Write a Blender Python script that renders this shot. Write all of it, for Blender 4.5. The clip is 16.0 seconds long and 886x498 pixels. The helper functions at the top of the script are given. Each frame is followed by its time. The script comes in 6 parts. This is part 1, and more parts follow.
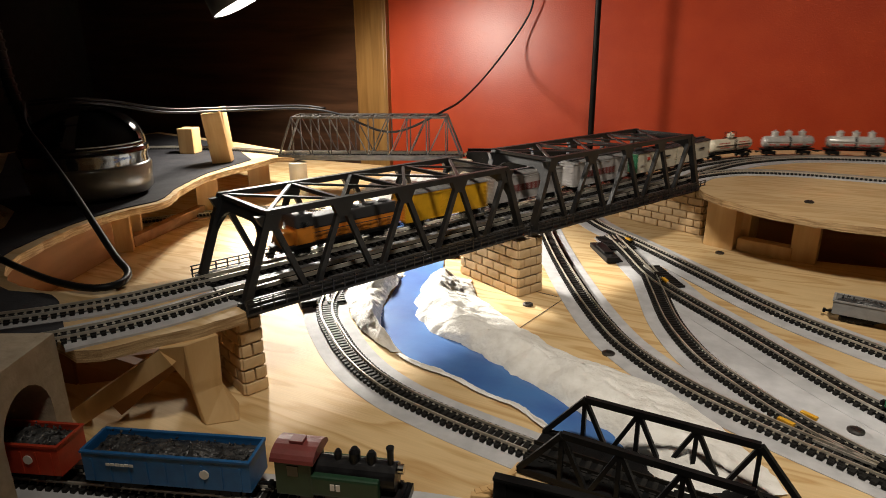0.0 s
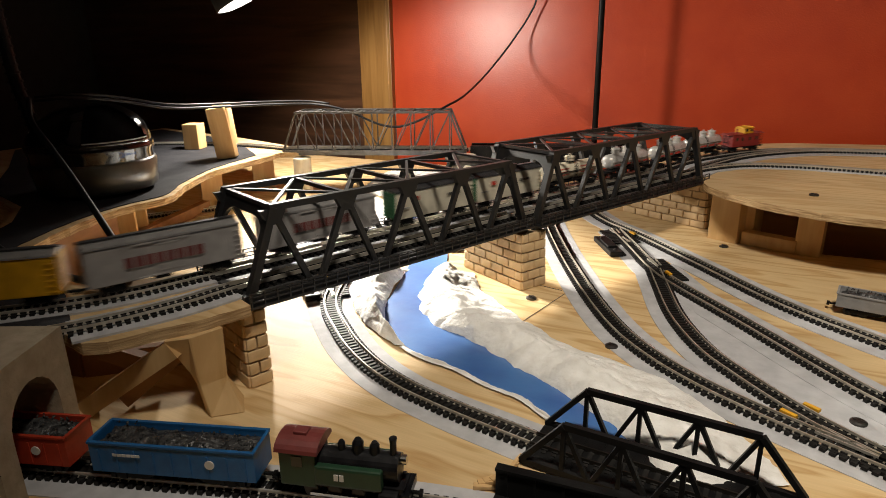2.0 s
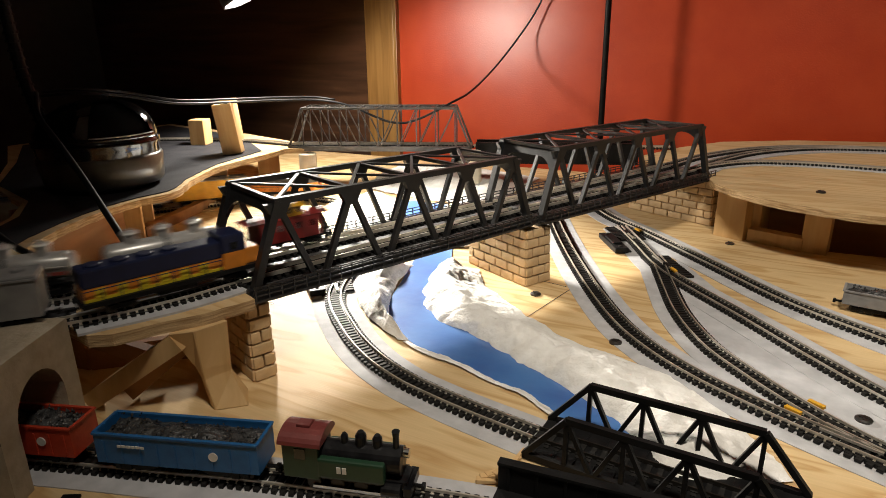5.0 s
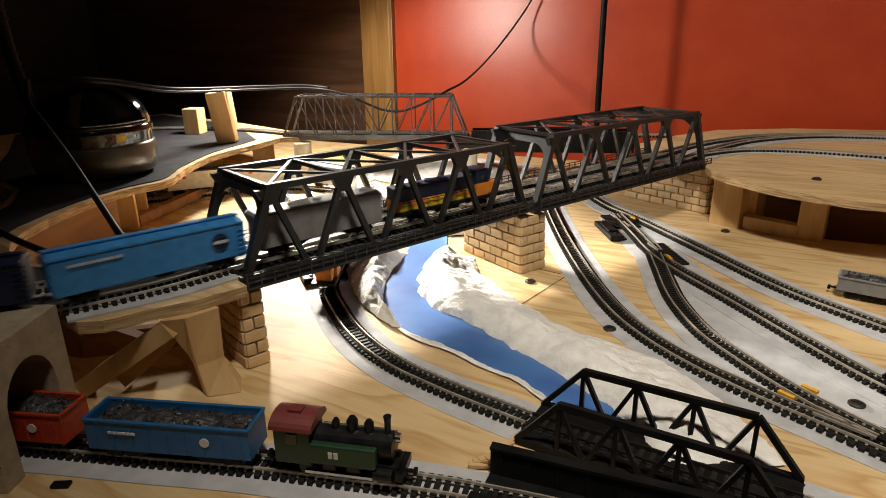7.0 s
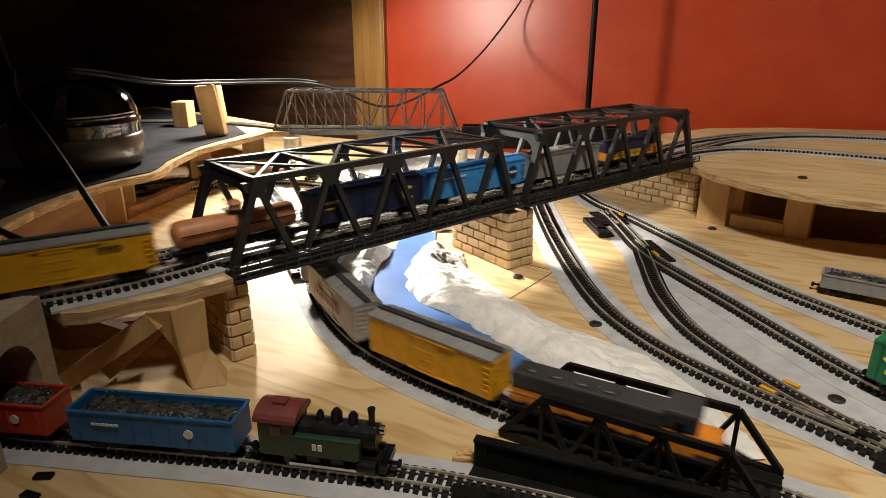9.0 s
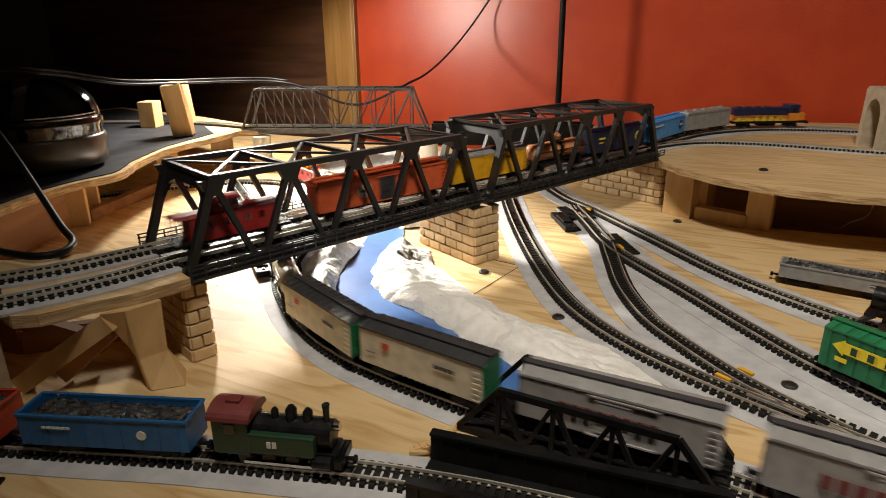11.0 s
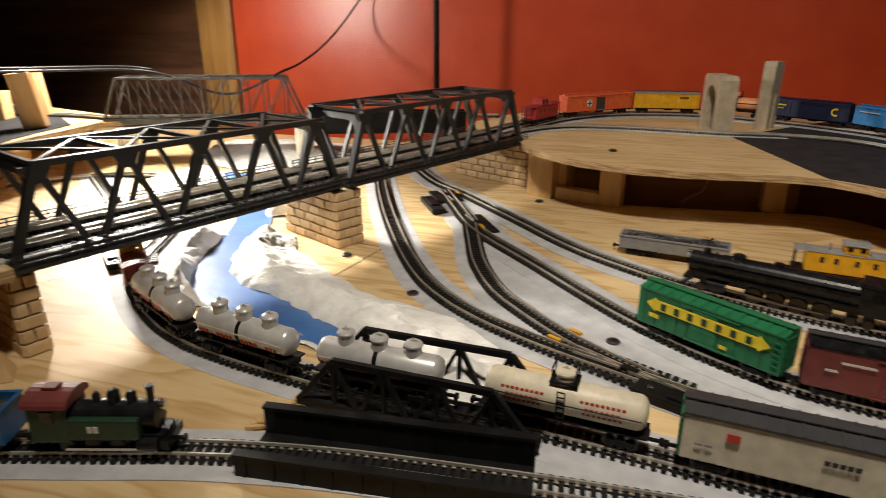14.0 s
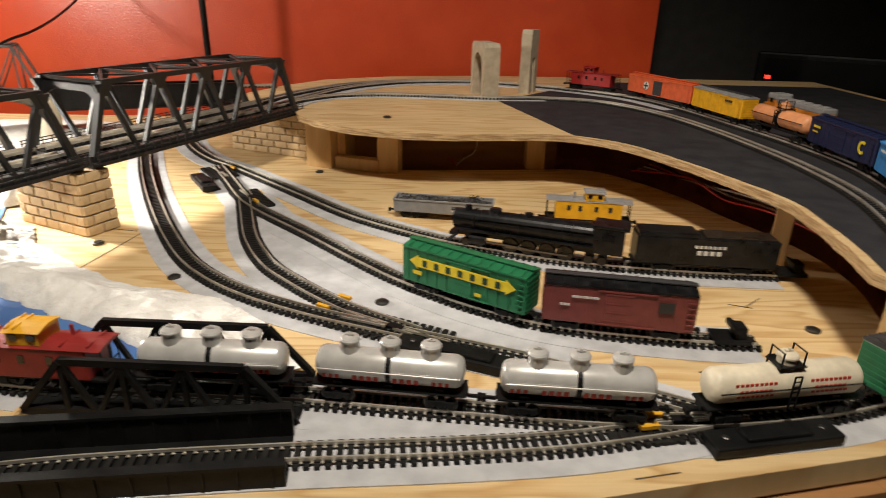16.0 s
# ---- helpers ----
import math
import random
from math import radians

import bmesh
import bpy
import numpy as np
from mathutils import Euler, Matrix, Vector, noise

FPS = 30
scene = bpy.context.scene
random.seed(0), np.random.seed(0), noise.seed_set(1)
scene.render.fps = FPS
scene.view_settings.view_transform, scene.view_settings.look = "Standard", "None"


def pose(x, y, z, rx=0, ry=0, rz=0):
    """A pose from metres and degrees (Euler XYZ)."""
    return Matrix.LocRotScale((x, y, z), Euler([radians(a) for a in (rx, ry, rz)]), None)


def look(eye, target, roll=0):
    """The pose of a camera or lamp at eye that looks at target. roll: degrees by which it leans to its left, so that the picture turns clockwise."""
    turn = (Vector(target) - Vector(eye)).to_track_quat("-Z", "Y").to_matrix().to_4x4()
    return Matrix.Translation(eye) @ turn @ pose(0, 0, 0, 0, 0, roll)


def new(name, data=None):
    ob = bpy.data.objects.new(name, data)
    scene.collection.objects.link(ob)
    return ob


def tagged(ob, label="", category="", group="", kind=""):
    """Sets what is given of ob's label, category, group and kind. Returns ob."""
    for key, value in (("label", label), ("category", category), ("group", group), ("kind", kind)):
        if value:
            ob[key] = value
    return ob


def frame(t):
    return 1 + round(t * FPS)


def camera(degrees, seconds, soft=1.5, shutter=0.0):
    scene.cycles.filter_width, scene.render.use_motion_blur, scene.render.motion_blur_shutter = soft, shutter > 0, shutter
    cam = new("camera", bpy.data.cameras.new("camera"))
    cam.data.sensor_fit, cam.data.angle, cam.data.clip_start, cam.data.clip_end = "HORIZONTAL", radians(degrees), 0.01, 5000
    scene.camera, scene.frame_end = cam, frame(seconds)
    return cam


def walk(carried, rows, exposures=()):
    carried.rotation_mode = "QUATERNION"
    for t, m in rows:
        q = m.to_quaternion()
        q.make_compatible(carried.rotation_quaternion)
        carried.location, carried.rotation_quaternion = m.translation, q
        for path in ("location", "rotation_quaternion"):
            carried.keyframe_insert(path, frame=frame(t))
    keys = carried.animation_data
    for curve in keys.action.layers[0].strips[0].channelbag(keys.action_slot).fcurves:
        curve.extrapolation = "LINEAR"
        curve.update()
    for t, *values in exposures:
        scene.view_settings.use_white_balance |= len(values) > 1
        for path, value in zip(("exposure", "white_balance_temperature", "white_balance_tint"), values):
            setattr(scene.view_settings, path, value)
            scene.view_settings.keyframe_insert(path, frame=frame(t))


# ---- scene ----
cam = camera(70.9, 16.0, soft=0.9, shutter=0.8)
PATH = [
    (0, (-0.102, 0.007, 0.192), (-0.979, 1.698, -0.416), -0.4),
    (0.5, (-0.102, 0.005, 0.193), (-0.985, 1.693, -0.418), -0.5),
    (1, (-0.102, 0.004, 0.194), (-0.989, 1.689, -0.419), -0.3),
    (1.5, (-0.101, 0.005, 0.193), (-0.99, 1.688, -0.421), -0.5),
    (2, (-0.1, 0.006, 0.191), (-0.99, 1.686, -0.43), -0.7),
    (2.5, (-0.1, 0.005, 0.191), (-0.993, 1.682, -0.434), -0.8),
    (3, (-0.1, 0.004, 0.191), (-0.996, 1.678, -0.435), -0.7),
    (3.5, (-0.099, 0.003, 0.193), (-1.0, 1.676, -0.431), -0.7),
    (4, (-0.099, 0.005, 0.191), (-1.003, 1.676, -0.434), -0.7),
    (6.5, (-0.098, 0.007, 0.188), (-0.998, 1.673, -0.457), -0.6),
    (7, (-0.097, 0.008, 0.186), (-0.992, 1.673, -0.469), -0.7),
    (7.5, (-0.096, 0.008, 0.185), (-0.991, 1.671, -0.475), -0.6),
    (8, (-0.097, 0.007, 0.185), (-0.989, 1.67, -0.479), -0.4),
    (8.5, (-0.095, 0.008, 0.185), (-0.977, 1.674, -0.482), -0.1),
    (9, (-0.094, 0.008, 0.185), (-0.963, 1.682, -0.48), -0.0),
    (11.5, (-0.078, 0.015, 0.183), (-0.872, 1.723, -0.49), -0.3),
    (12, (-0.073, 0.017, 0.182), (-0.832, 1.739, -0.495), -0.1),
    (12.5, (-0.066, 0.017, 0.18), (-0.767, 1.761, -0.501), 0.1),
    (13, (-0.063, 0.014, 0.181), (-0.736, 1.77, -0.501), 0.3),
    (13.5, (-0.053, 0.015, 0.18), (-0.686, 1.785, -0.502), 0.0),
    (14, (-0.042, 0.014, 0.178), (-0.585, 1.812, -0.51), 0.3),
    (14.5, (-0.036, 0.016, 0.175), (-0.43, 1.847, -0.526), 0.5),
    (15, (-0.034, 0.022, 0.171), (-0.258, 1.874, -0.55), 1.0),
    (15.5, (-0.024, 0.026, 0.17), (-0.083, 1.882, -0.574), 1.5),
    (16, (-0.011, 0.02, 0.173), (0.027, 1.872, -0.582), 1.6),
]
walk(cam, [(t, look(eye, target, roll)) for t, eye, target, roll in PATH],
     exposures=[(0, -0.28), (1, -0.12), (9, -0.12), (13, -0.18), (14.5, -0.18), (16, 0.18)])

# ---- world and lights ----
world = bpy.data.worlds.new("room_world")
scene.world = world
world.use_nodes = True
world.node_tree.nodes["Background"].inputs[0].default_value = (1.0, 0.80, 0.62, 1)
world.node_tree.nodes["Background"].inputs[1].default_value = 0.014
scene.view_settings.exposure = 0.0

LAMP = Vector((-0.732, 0.658, 0.247))


def lamp(name, kind, energy, color, m, **settings):
    data = bpy.data.lights.new(name, kind)
    data.energy, data.color = energy, color
    if kind == "SPOT":
        data.spot_size, data.spot_blend, data.shadow_soft_size = settings["angle"], settings["blend"], settings["soft"]
    if kind == "AREA":
        data.shape, data.size = "DISK", settings["size"]
    ob = new(name, data)
    ob.matrix_world = m
    return ob


lamp("desk_lamp_beam", "SPOT", 112.0, (1.0, 0.93, 0.82), look(LAMP, (-0.430, 0.515, 0.0)), angle=radians(56), blend=1.0, soft=0.034)
lamp("desk_lamp_spill", "SPOT", 8.5, (1.0, 0.92, 0.80), look(LAMP - Vector((0, 0, 0.022)), LAMP + Vector((0.30, 0.22, -0.60))), angle=radians(170), blend=0.35, soft=0.026)
# added fill spot above the board front, with no fixture to see
lamp("unseen_fill_spot", "SPOT", 32.0, (1.0, 0.90, 0.76), look((-0.02, 0.03, 0.86), (0.06, 0.54, 0)), angle=radians(88), blend=1.0, soft=0.06)


# ---- materials ----
MATS = {}


def material(name, color, rough=0.6, metal=0.0, color2=None, scale=40.0, bump=0.0, bump_scale=200.0, kind="noise", stretch=(1, 1, 1), detail=6.0, spread=(0.35, 0.65), coat=0.0, random_shift=0.0, turn=0.0, spec=0.5):
    """A procedural surface: two tones mixed by a pattern, fine relief, uneven gloss."""
    if name in MATS:
        return MATS[name]
    mat = bpy.data.materials.new(name)
    mat.use_nodes = True
    nt = mat.node_tree
    n, l = nt.nodes, nt.links
    b = n["Principled BSDF"]
    b.inputs["Roughness"].default_value, b.inputs["Metallic"].default_value = rough, metal
    b.inputs["Coat Weight"].default_value, b.inputs["Specular IOR Level"].default_value = coat, spec
    co = n.new("ShaderNodeTexCoord")
    mp = n.new("ShaderNodeMapping")
    mp.inputs["Scale"].default_value = stretch
    mp.inputs["Rotation"].default_value = (0, 0, radians(turn))
    l.new(co.outputs["Object"], mp.inputs[0])
    tex = n.new("ShaderNodeTexNoise")
    tex.inputs["Scale"].default_value, tex.inputs["Detail"].default_value = scale, detail
    if kind == "grain":
        tex.inputs["Distortion"].default_value = 0.6
    l.new(mp.outputs[0], tex.inputs["Vector"])
    ramp = n.new("ShaderNodeMapRange")
    ramp.inputs["From Min"].default_value, ramp.inputs["From Max"].default_value = spread
    l.new(tex.outputs["Fac"], ramp.inputs["Value"])
    mix = n.new("ShaderNodeMix")
    mix.data_type = "RGBA"
    c2 = color2 or tuple(min(1, c * 0.78) for c in color)
    mix.inputs[6].default_value, mix.inputs[7].default_value = (*color, 1), (*c2, 1)
    l.new(ramp.outputs[0], mix.inputs[0])
    out = mix.outputs[2]
    big = n.new("ShaderNodeTexNoise")
    big.inputs["Scale"].default_value, big.inputs["Detail"].default_value = scale * 0.17, 3
    l.new(co.outputs["Object"], big.inputs["Vector"])
    hsv = n.new("ShaderNodeHueSaturation")
    rng = n.new("ShaderNodeMapRange")
    rng.inputs["To Min"].default_value, rng.inputs["To Max"].default_value = 0.84, 1.12
    l.new(big.outputs["Fac"], rng.inputs["Value"])
    if random_shift:
        info = n.new("ShaderNodeObjectInfo")
        add = n.new("ShaderNodeMath")
        add.operation = "MULTIPLY_ADD"
        add.inputs[1].default_value = random_shift
        l.new(info.outputs["Random"], add.inputs[0])
        l.new(rng.outputs[0], add.inputs[2])
        l.new(add.outputs[0], hsv.inputs["Value"])
    else:
        l.new(rng.outputs[0], hsv.inputs["Value"])
    l.new(out, hsv.inputs["Color"])
    l.new(hsv.outputs[0], b.inputs["Base Color"])
    rr = n.new("ShaderNodeMapRange")
    rr.inputs["To Min"].default_value, rr.inputs["To Max"].default_value = max(0.02, rough - 0.12), min(1, rough + 0.12)
    l.new(big.outputs["Fac"], rr.inputs["Value"])
    l.new(rr.outputs[0], b.inputs["Roughness"])
    if bump:
        fine = n.new("ShaderNodeTexNoise")
        fine.inputs["Scale"].default_value, fine.inputs["Detail"].default_value = bump_scale, 5
        l.new(mp.outputs[0], fine.inputs["Vector"])
        bp = n.new("ShaderNodeBump")
        bp.inputs["Strength"].default_value, bp.inputs["Distance"].default_value = min(1.0, bump), 0.001
        l.new(fine.outputs["Fac"], bp.inputs["Height"])
        l.new(bp.outputs[0], b.inputs["Normal"])
    MATS[name] = mat
    return mat


def plywood(name, light, dark, turn=0.0):
    """Rotary-cut veneer: long wavy grain bands with fine fibres."""
    mat = bpy.data.materials.new(name)
    mat.use_nodes = True
    nt = mat.node_tree
    n, l = nt.nodes, nt.links
    b = n["Principled BSDF"]
    b.inputs["Roughness"].default_value, b.inputs["Specular IOR Level"].default_value = 0.62, 0.3
    co, mp = n.new("ShaderNodeTexCoord"), n.new("ShaderNodeMapping")
    mp.inputs["Rotation"].default_value = (0, 0, radians(turn))
    mp.inputs["Scale"].default_value = (1.0, 5.5, 1.0)
    l.new(co.outputs["Object"], mp.inputs[0])
    warp = n.new("ShaderNodeTexNoise")
    warp.inputs["Scale"].default_value, warp.inputs["Detail"].default_value = 4.5, 3
    l.new(mp.outputs[0], warp.inputs["Vector"])
    ring = n.new("ShaderNodeMath")
    ring.operation = "MULTIPLY"
    ring.inputs[1].default_value = 9.0
    l.new(warp.outputs["Fac"], ring.inputs[0])
    frac = n.new("ShaderNodeMath")
    frac.operation = "FRACT"
    l.new(ring.outputs[0], frac.inputs[0])
    shade = n.new("ShaderNodeValToRGB")
    e = shade.color_ramp.elements
    e[0].position, e[0].color = 0.0, (*light, 1)
    e[1].position, e[1].color = 0.80, (*dark, 1)
    mid = shade.color_ramp.elements.new(0.40)
    mid.color = (*[a * 0.85 + c * 0.15 for a, c in zip(light, dark)], 1)
    end = shade.color_ramp.elements.new(1.0)
    end.color = (*light, 1)
    l.new(frac.outputs[0], shade.inputs[0])
    fib, fm = n.new("ShaderNodeTexNoise"), n.new("ShaderNodeMapping")
    fm.inputs["Rotation"].default_value = (0, 0, radians(turn))
    fm.inputs["Scale"].default_value = (30, 900, 100)
    l.new(co.outputs["Object"], fm.inputs[0])
    fib.inputs["Scale"].default_value, fib.inputs["Detail"].default_value = 1.0, 4
    l.new(fm.outputs[0], fib.inputs["Vector"])
    stain = n.new("ShaderNodeTexNoise")
    stain.inputs["Scale"].default_value = 7.0
    l.new(co.outputs["Object"], stain.inputs["Vector"])
    s2 = n.new("ShaderNodeMapRange")
    s2.inputs["To Min"].default_value, s2.inputs["To Max"].default_value = 0.70, 1.24
    l.new(stain.outputs["Fac"], s2.inputs["Value"])
    f2 = n.new("ShaderNodeMapRange")
    f2.inputs["To Min"].default_value, f2.inputs["To Max"].default_value = 0.86, 1.1
    l.new(fib.outputs["Fac"], f2.inputs["Value"])
    mul = n.new("ShaderNodeMath")
    mul.operation = "MULTIPLY"
    l.new(s2.outputs[0], mul.inputs[0])
    l.new(f2.outputs[0], mul.inputs[1])
    hsv = n.new("ShaderNodeHueSaturation")
    l.new(mul.outputs[0], hsv.inputs["Value"])
    l.new(shade.outputs[0], hsv.inputs["Color"])
    l.new(hsv.outputs[0], b.inputs["Base Color"])
    bp = n.new("ShaderNodeBump")
    bp.inputs["Strength"].default_value, bp.inputs["Distance"].default_value = 0.25, 0.0004
    l.new(fib.outputs["Fac"], bp.inputs["Height"])
    l.new(bp.outputs[0], b.inputs["Normal"])
    return mat


def glow(name, color, strength):
    mat = bpy.data.materials.new(name)
    mat.use_nodes = True
    b = mat.node_tree.nodes["Principled BSDF"]
    b.inputs["Base Color"].default_value = (*color, 1)
    b.inputs["Emission Color"].default_value, b.inputs["Emission Strength"].default_value = (*color, 1), strength
    return mat


PLY = plywood("board_plywood", (0.70, 0.515, 0.275), (0.54, 0.34, 0.145), turn=8)
PLY_DECK = plywood("deck_plywood", (0.66, 0.48, 0.26), (0.55, 0.36, 0.165), turn=-25)
EDGE = material("plywood_edge", (0.70, 0.50, 0.27), 0.8, color2=(0.36, 0.21, 0.09), scale=60, stretch=(1, 1, 14), bump=0.6, bump_scale=300)
PINE = material("pine_block", (0.68, 0.46, 0.22), 0.65, color2=(0.52, 0.31, 0.12), scale=60, stretch=(1, 1, 0.12), bump=0.2, kind="grain")
PINE_DARK = material("brown_timber", (0.40, 0.20, 0.075), 0.7, color2=(0.26, 0.12, 0.04), scale=50, stretch=(0.15, 1, 1), bump=0.2, kind="grain")
GREY = material("grey_paint", (0.53, 0.53, 0.545), 0.75, spec=0.25, color2=(0.43, 0.43, 0.445), scale=90, bump=0.12, bump_scale=500)
CHARCOAL = material("charcoal_paint", (0.038, 0.038, 0.042), 0.7, spec=0.15, color2=(0.024, 0.024, 0.028), scale=60, bump=0.25, bump_scale=700)
WATER = material("blue_water_paint", (0.07, 0.20, 0.50), 0.42, color2=(0.045, 0.13, 0.40), scale=26, bump=0.25, bump_scale=120, coat=0.3)
PLASTER = material("white_plaster", (0.86, 0.85, 0.82), 0.88, color2=(0.74, 0.72, 0.68), scale=110, bump=1.0, bump_scale=330)
RED = material("red_wall_paint", (0.50, 0.060, 0.016), 0.33, color2=(0.45, 0.048, 0.013), scale=20, bump=0.35, bump_scale=420)
DARKWOOD = material("dark_panelling", (0.125, 0.058, 0.030), 0.32, color2=(0.048, 0.023, 0.013), scale=8, stretch=(0.5, 1, 6), bump=0.05, kind="grain")
TRIM = material("varnished_trim", (0.36, 0.19, 0.055), 0.4, color2=(0.25, 0.12, 0.03), scale=16, stretch=(6, 6, 0.4), kind="grain")
BLACKWALL = material("black_wall", (0.050, 0.046, 0.043), 0.7)
BLACK = material("black_plastic", (0.0055, 0.0055, 0.006), 0.45, spec=0.16, color2=(0.012, 0.012, 0.012), scale=80, bump=0.1, bump_scale=900)
GLOSS = material("glossy_black", (0.010, 0.010, 0.011), 0.10, coat=0.5)
BRIDGE_BLACK = material("moulded_black_plastic", (0.008, 0.008, 0.0085), 0.42, spec=0.85, color2=(0.012, 0.012, 0.013), scale=90, bump=0.1, bump_scale=700)
BRIDGE_GREY = material("weathered_bridge_grey", (0.10, 0.095, 0.09), 0.5, color2=(0.06, 0.057, 0.055), scale=120)
RAIL = material("nickel_rail", (0.78, 0.74, 0.66), 0.34, metal=0.6, color2=(0.58, 0.52, 0.42), scale=60)
TIE = material("black_tie", (0.011, 0.0105, 0.010), 0.55, color2=(0.018, 0.017, 0.016), scale=200, random_shift=0.4, spec=0.12)
DECKGREY = material("grey_bridge_deck", (0.085, 0.085, 0.085), 0.5, color2=(0.055, 0.055, 0.055), scale=80)
BRICK = material("tan_cast_brick", (0.62, 0.46, 0.27), 0.75, color2=(0.50, 0.35, 0.19), scale=90, bump=0.6, bump_scale=260, random_shift=0.22)
MORTAR = material("brick_mortar", (0.50, 0.36, 0.21), 0.85, color2=(0.40, 0.27, 0.15), scale=120, bump=0.4)
STONE = material("cast_stone", (0.50, 0.42, 0.31), 0.85, color2=(0.40, 0.33, 0.23), scale=120, bump=0.5, bump_scale=380)
YELLOW_TIE = material("orange_tie", (0.80, 0.42, 0.03), 0.5)
SCREW = material("steel_screw", (0.10, 0.095, 0.09), 0.4, metal=0.8)
COAL = material("coal_load", (0.016, 0.016, 0.017), 0.28, color2=(0.07, 0.07, 0.07), scale=300, bump=1.0, bump_scale=500)
CHROME = material("bright_metal", (0.72, 0.72, 0.70), 0.25, metal=1.0)
WHEEL = material("dark_wheel", (0.05, 0.045, 0.04), 0.4, metal=0.7)
WIRE = material("grey_cable", (0.022, 0.022, 0.024), 0.5, spec=0.2)


# ---- mesh helpers ----
def finish(name, bm, mat, parent=None, label="", smooth=False, m=None):
    data = bpy.data.meshes.new(name)
    bmesh.ops.recalc_face_normals(bm, faces=bm.faces)
    bm.to_mesh(data)
    bm.free()
    for i in (mat if isinstance(mat, (list, tuple)) else [mat]):
        data.materials.append(i)
    if smooth:
        for p in data.polygons:
            p.use_smooth = True
    ob = new(name, data)
    if parent:
        ob.parent = parent
    if m is not None:
        ob.matrix_basis = m
    if label:
        ob["label"] = label
    return ob


def part(name, bm, mat, parent, label="", smooth=False, m=None):
    return finish(name, bm, mat, parent, label, smooth, m)


def empty(name, m, label, category, group=""):
    ob = new(name)
    ob.empty_display_size = 0.01
    ob.matrix_basis = m
    return tagged(ob, label, category, group)


def box(bm, size, at=(0, 0, 0), turn=None, bevel=0.0):
    r = bmesh.ops.create_cube(bm, size=1)
    vs = r["verts"]
    bmesh.ops.scale(bm, verts=vs, vec=size)
    if bevel:
        es = list({e for v in vs for e in v.link_edges})
        vs = list({v for f in bmesh.ops.bevel(bm, geom=es, offset=bevel, segments=2, affect="EDGES", profile=0.6)["faces"] for v in f.verts} | {v for v in vs if v.is_valid})
    if turn is not None:
        bmesh.ops.transform(bm, matrix=turn, verts=vs)
    bmesh.ops.translate(bm, verts=vs, vec=at)
    return vs


def rod(bm, a, b, r, seg=8, r2=None):
    a, b = Vector(a), Vector(b)
    d = b - a
    res = bmesh.ops.create_cone(bm, cap_ends=True, segments=seg, radius1=r, radius2=r if r2 is None else r2, depth=d.length)
    bmesh.ops.transform(bm, matrix=Matrix.Translation((a + b) / 2) @ d.to_track_quat("Z", "Y").to_matrix().to_4x4(), verts=res["verts"])
    return res["verts"]


def beam(bm, a, b, w, h, up=(0, 0, 1)):
    """A rectangular bar from a to b, w across and h along up."""
    a, b = Vector(a), Vector(b)
    x = (b - a).normalized()
    y = Vector(up).cross(x).normalized()
    z = x.cross(y)
    m = Matrix((x, y, z)).transposed().to_4x4()
    m.translation = (a + b) / 2
    r = bmesh.ops.create_cube(bm, size=1)
    bmesh.ops.scale(bm, verts=r["verts"], vec=((b - a).length, w, h))
    bmesh.ops.transform(bm, matrix=m, verts=r["verts"])


def slab(bm, outline, z0, z1):
    """An upright prism over an outline in plan."""
    vs = [bm.verts.new((x, y, z0)) for x, y in outline]
    f = bm.faces.new(vs)
    r = bmesh.ops.extrude_face_region(bm, geom=[f])
    up = [v for v in r["geom"] if isinstance(v, bmesh.types.BMVert)]
    bmesh.ops.translate(bm, verts=up, vec=(0, 0, z1 - z0))
    bmesh.ops.triangulate(bm, faces=[f for f in bm.faces if len(f.verts) > 4])


def spline(points, step=0.004, closed=False):
    """Evenly spaced points on a smooth curve through the given ones."""
    p = [Vector(q) for q in points]
    n = len(p)
    out = []
    for i in range(n if closed else n - 1):
        if closed:
            a, b, c, d = p[i - 1], p[i], p[(i + 1) % n], p[(i + 2) % n]
        else:
            b, c = p[i], p[i + 1]
            a = p[i - 1] if i else b * 2 - c
            d = p[i + 2] if i + 2 < n else c * 2 - b
        for k in range(24):
            t = k / 24
            out.append(0.5 * (2 * b + (c - a) * t + (2 * a - 5 * b + 4 * c - d) * t * t + (3 * b - a - 3 * c + d) * t ** 3))
    if not closed:
        out.append(p[-1])
    else:
        out.append(out[0].copy())
    acc = [0.0]
    for q, r in zip(out, out[1:]):
        acc.append(acc[-1] + (r - q).length)
    m = max(2, round(acc[-1] / step))
    res, j = [], 0
    for i in range(m + 1):
        s = acc[-1] * i / m
        while j < len(acc) - 2 and acc[j + 1] < s:
            j += 1
        f = (s - acc[j]) / max(1e-9, acc[j + 1] - acc[j])
        res.append(out[j].lerp(out[j + 1], min(1, f)))
    return res


def tangents(path):
    return [(path[min(i + 1, len(path) - 1)] - path[max(i - 1, 0)]).normalized() for i in range(len(path))]


def ribbon(bm, path, left, right, z0, z1):
    """A strip of given section along a path in plan (z of the path is added)."""
    rows = []
    for p, t in zip(path, tangents(path)):
        nrm = Vector((-t.y, t.x, 0)).normalized()
        z = p.z if len(p) > 2 else 0.0
        q = Vector((p.x, p.y, 0))
        rows.append([bm.verts.new(q + nrm * s + Vector((0, 0, z + h))) for s, h in ((left, z0), (left, z1), (right, z1), (right, z0))])
    for a, b in zip(rows, rows[1:]):
        for k in range(4):
            bm.faces.new((a[k], a[(k + 1) % 4], b[(k + 1) % 4], b[k]))
    bm.faces.new(rows[0])
    bm.faces.new(rows[-1][::-1])


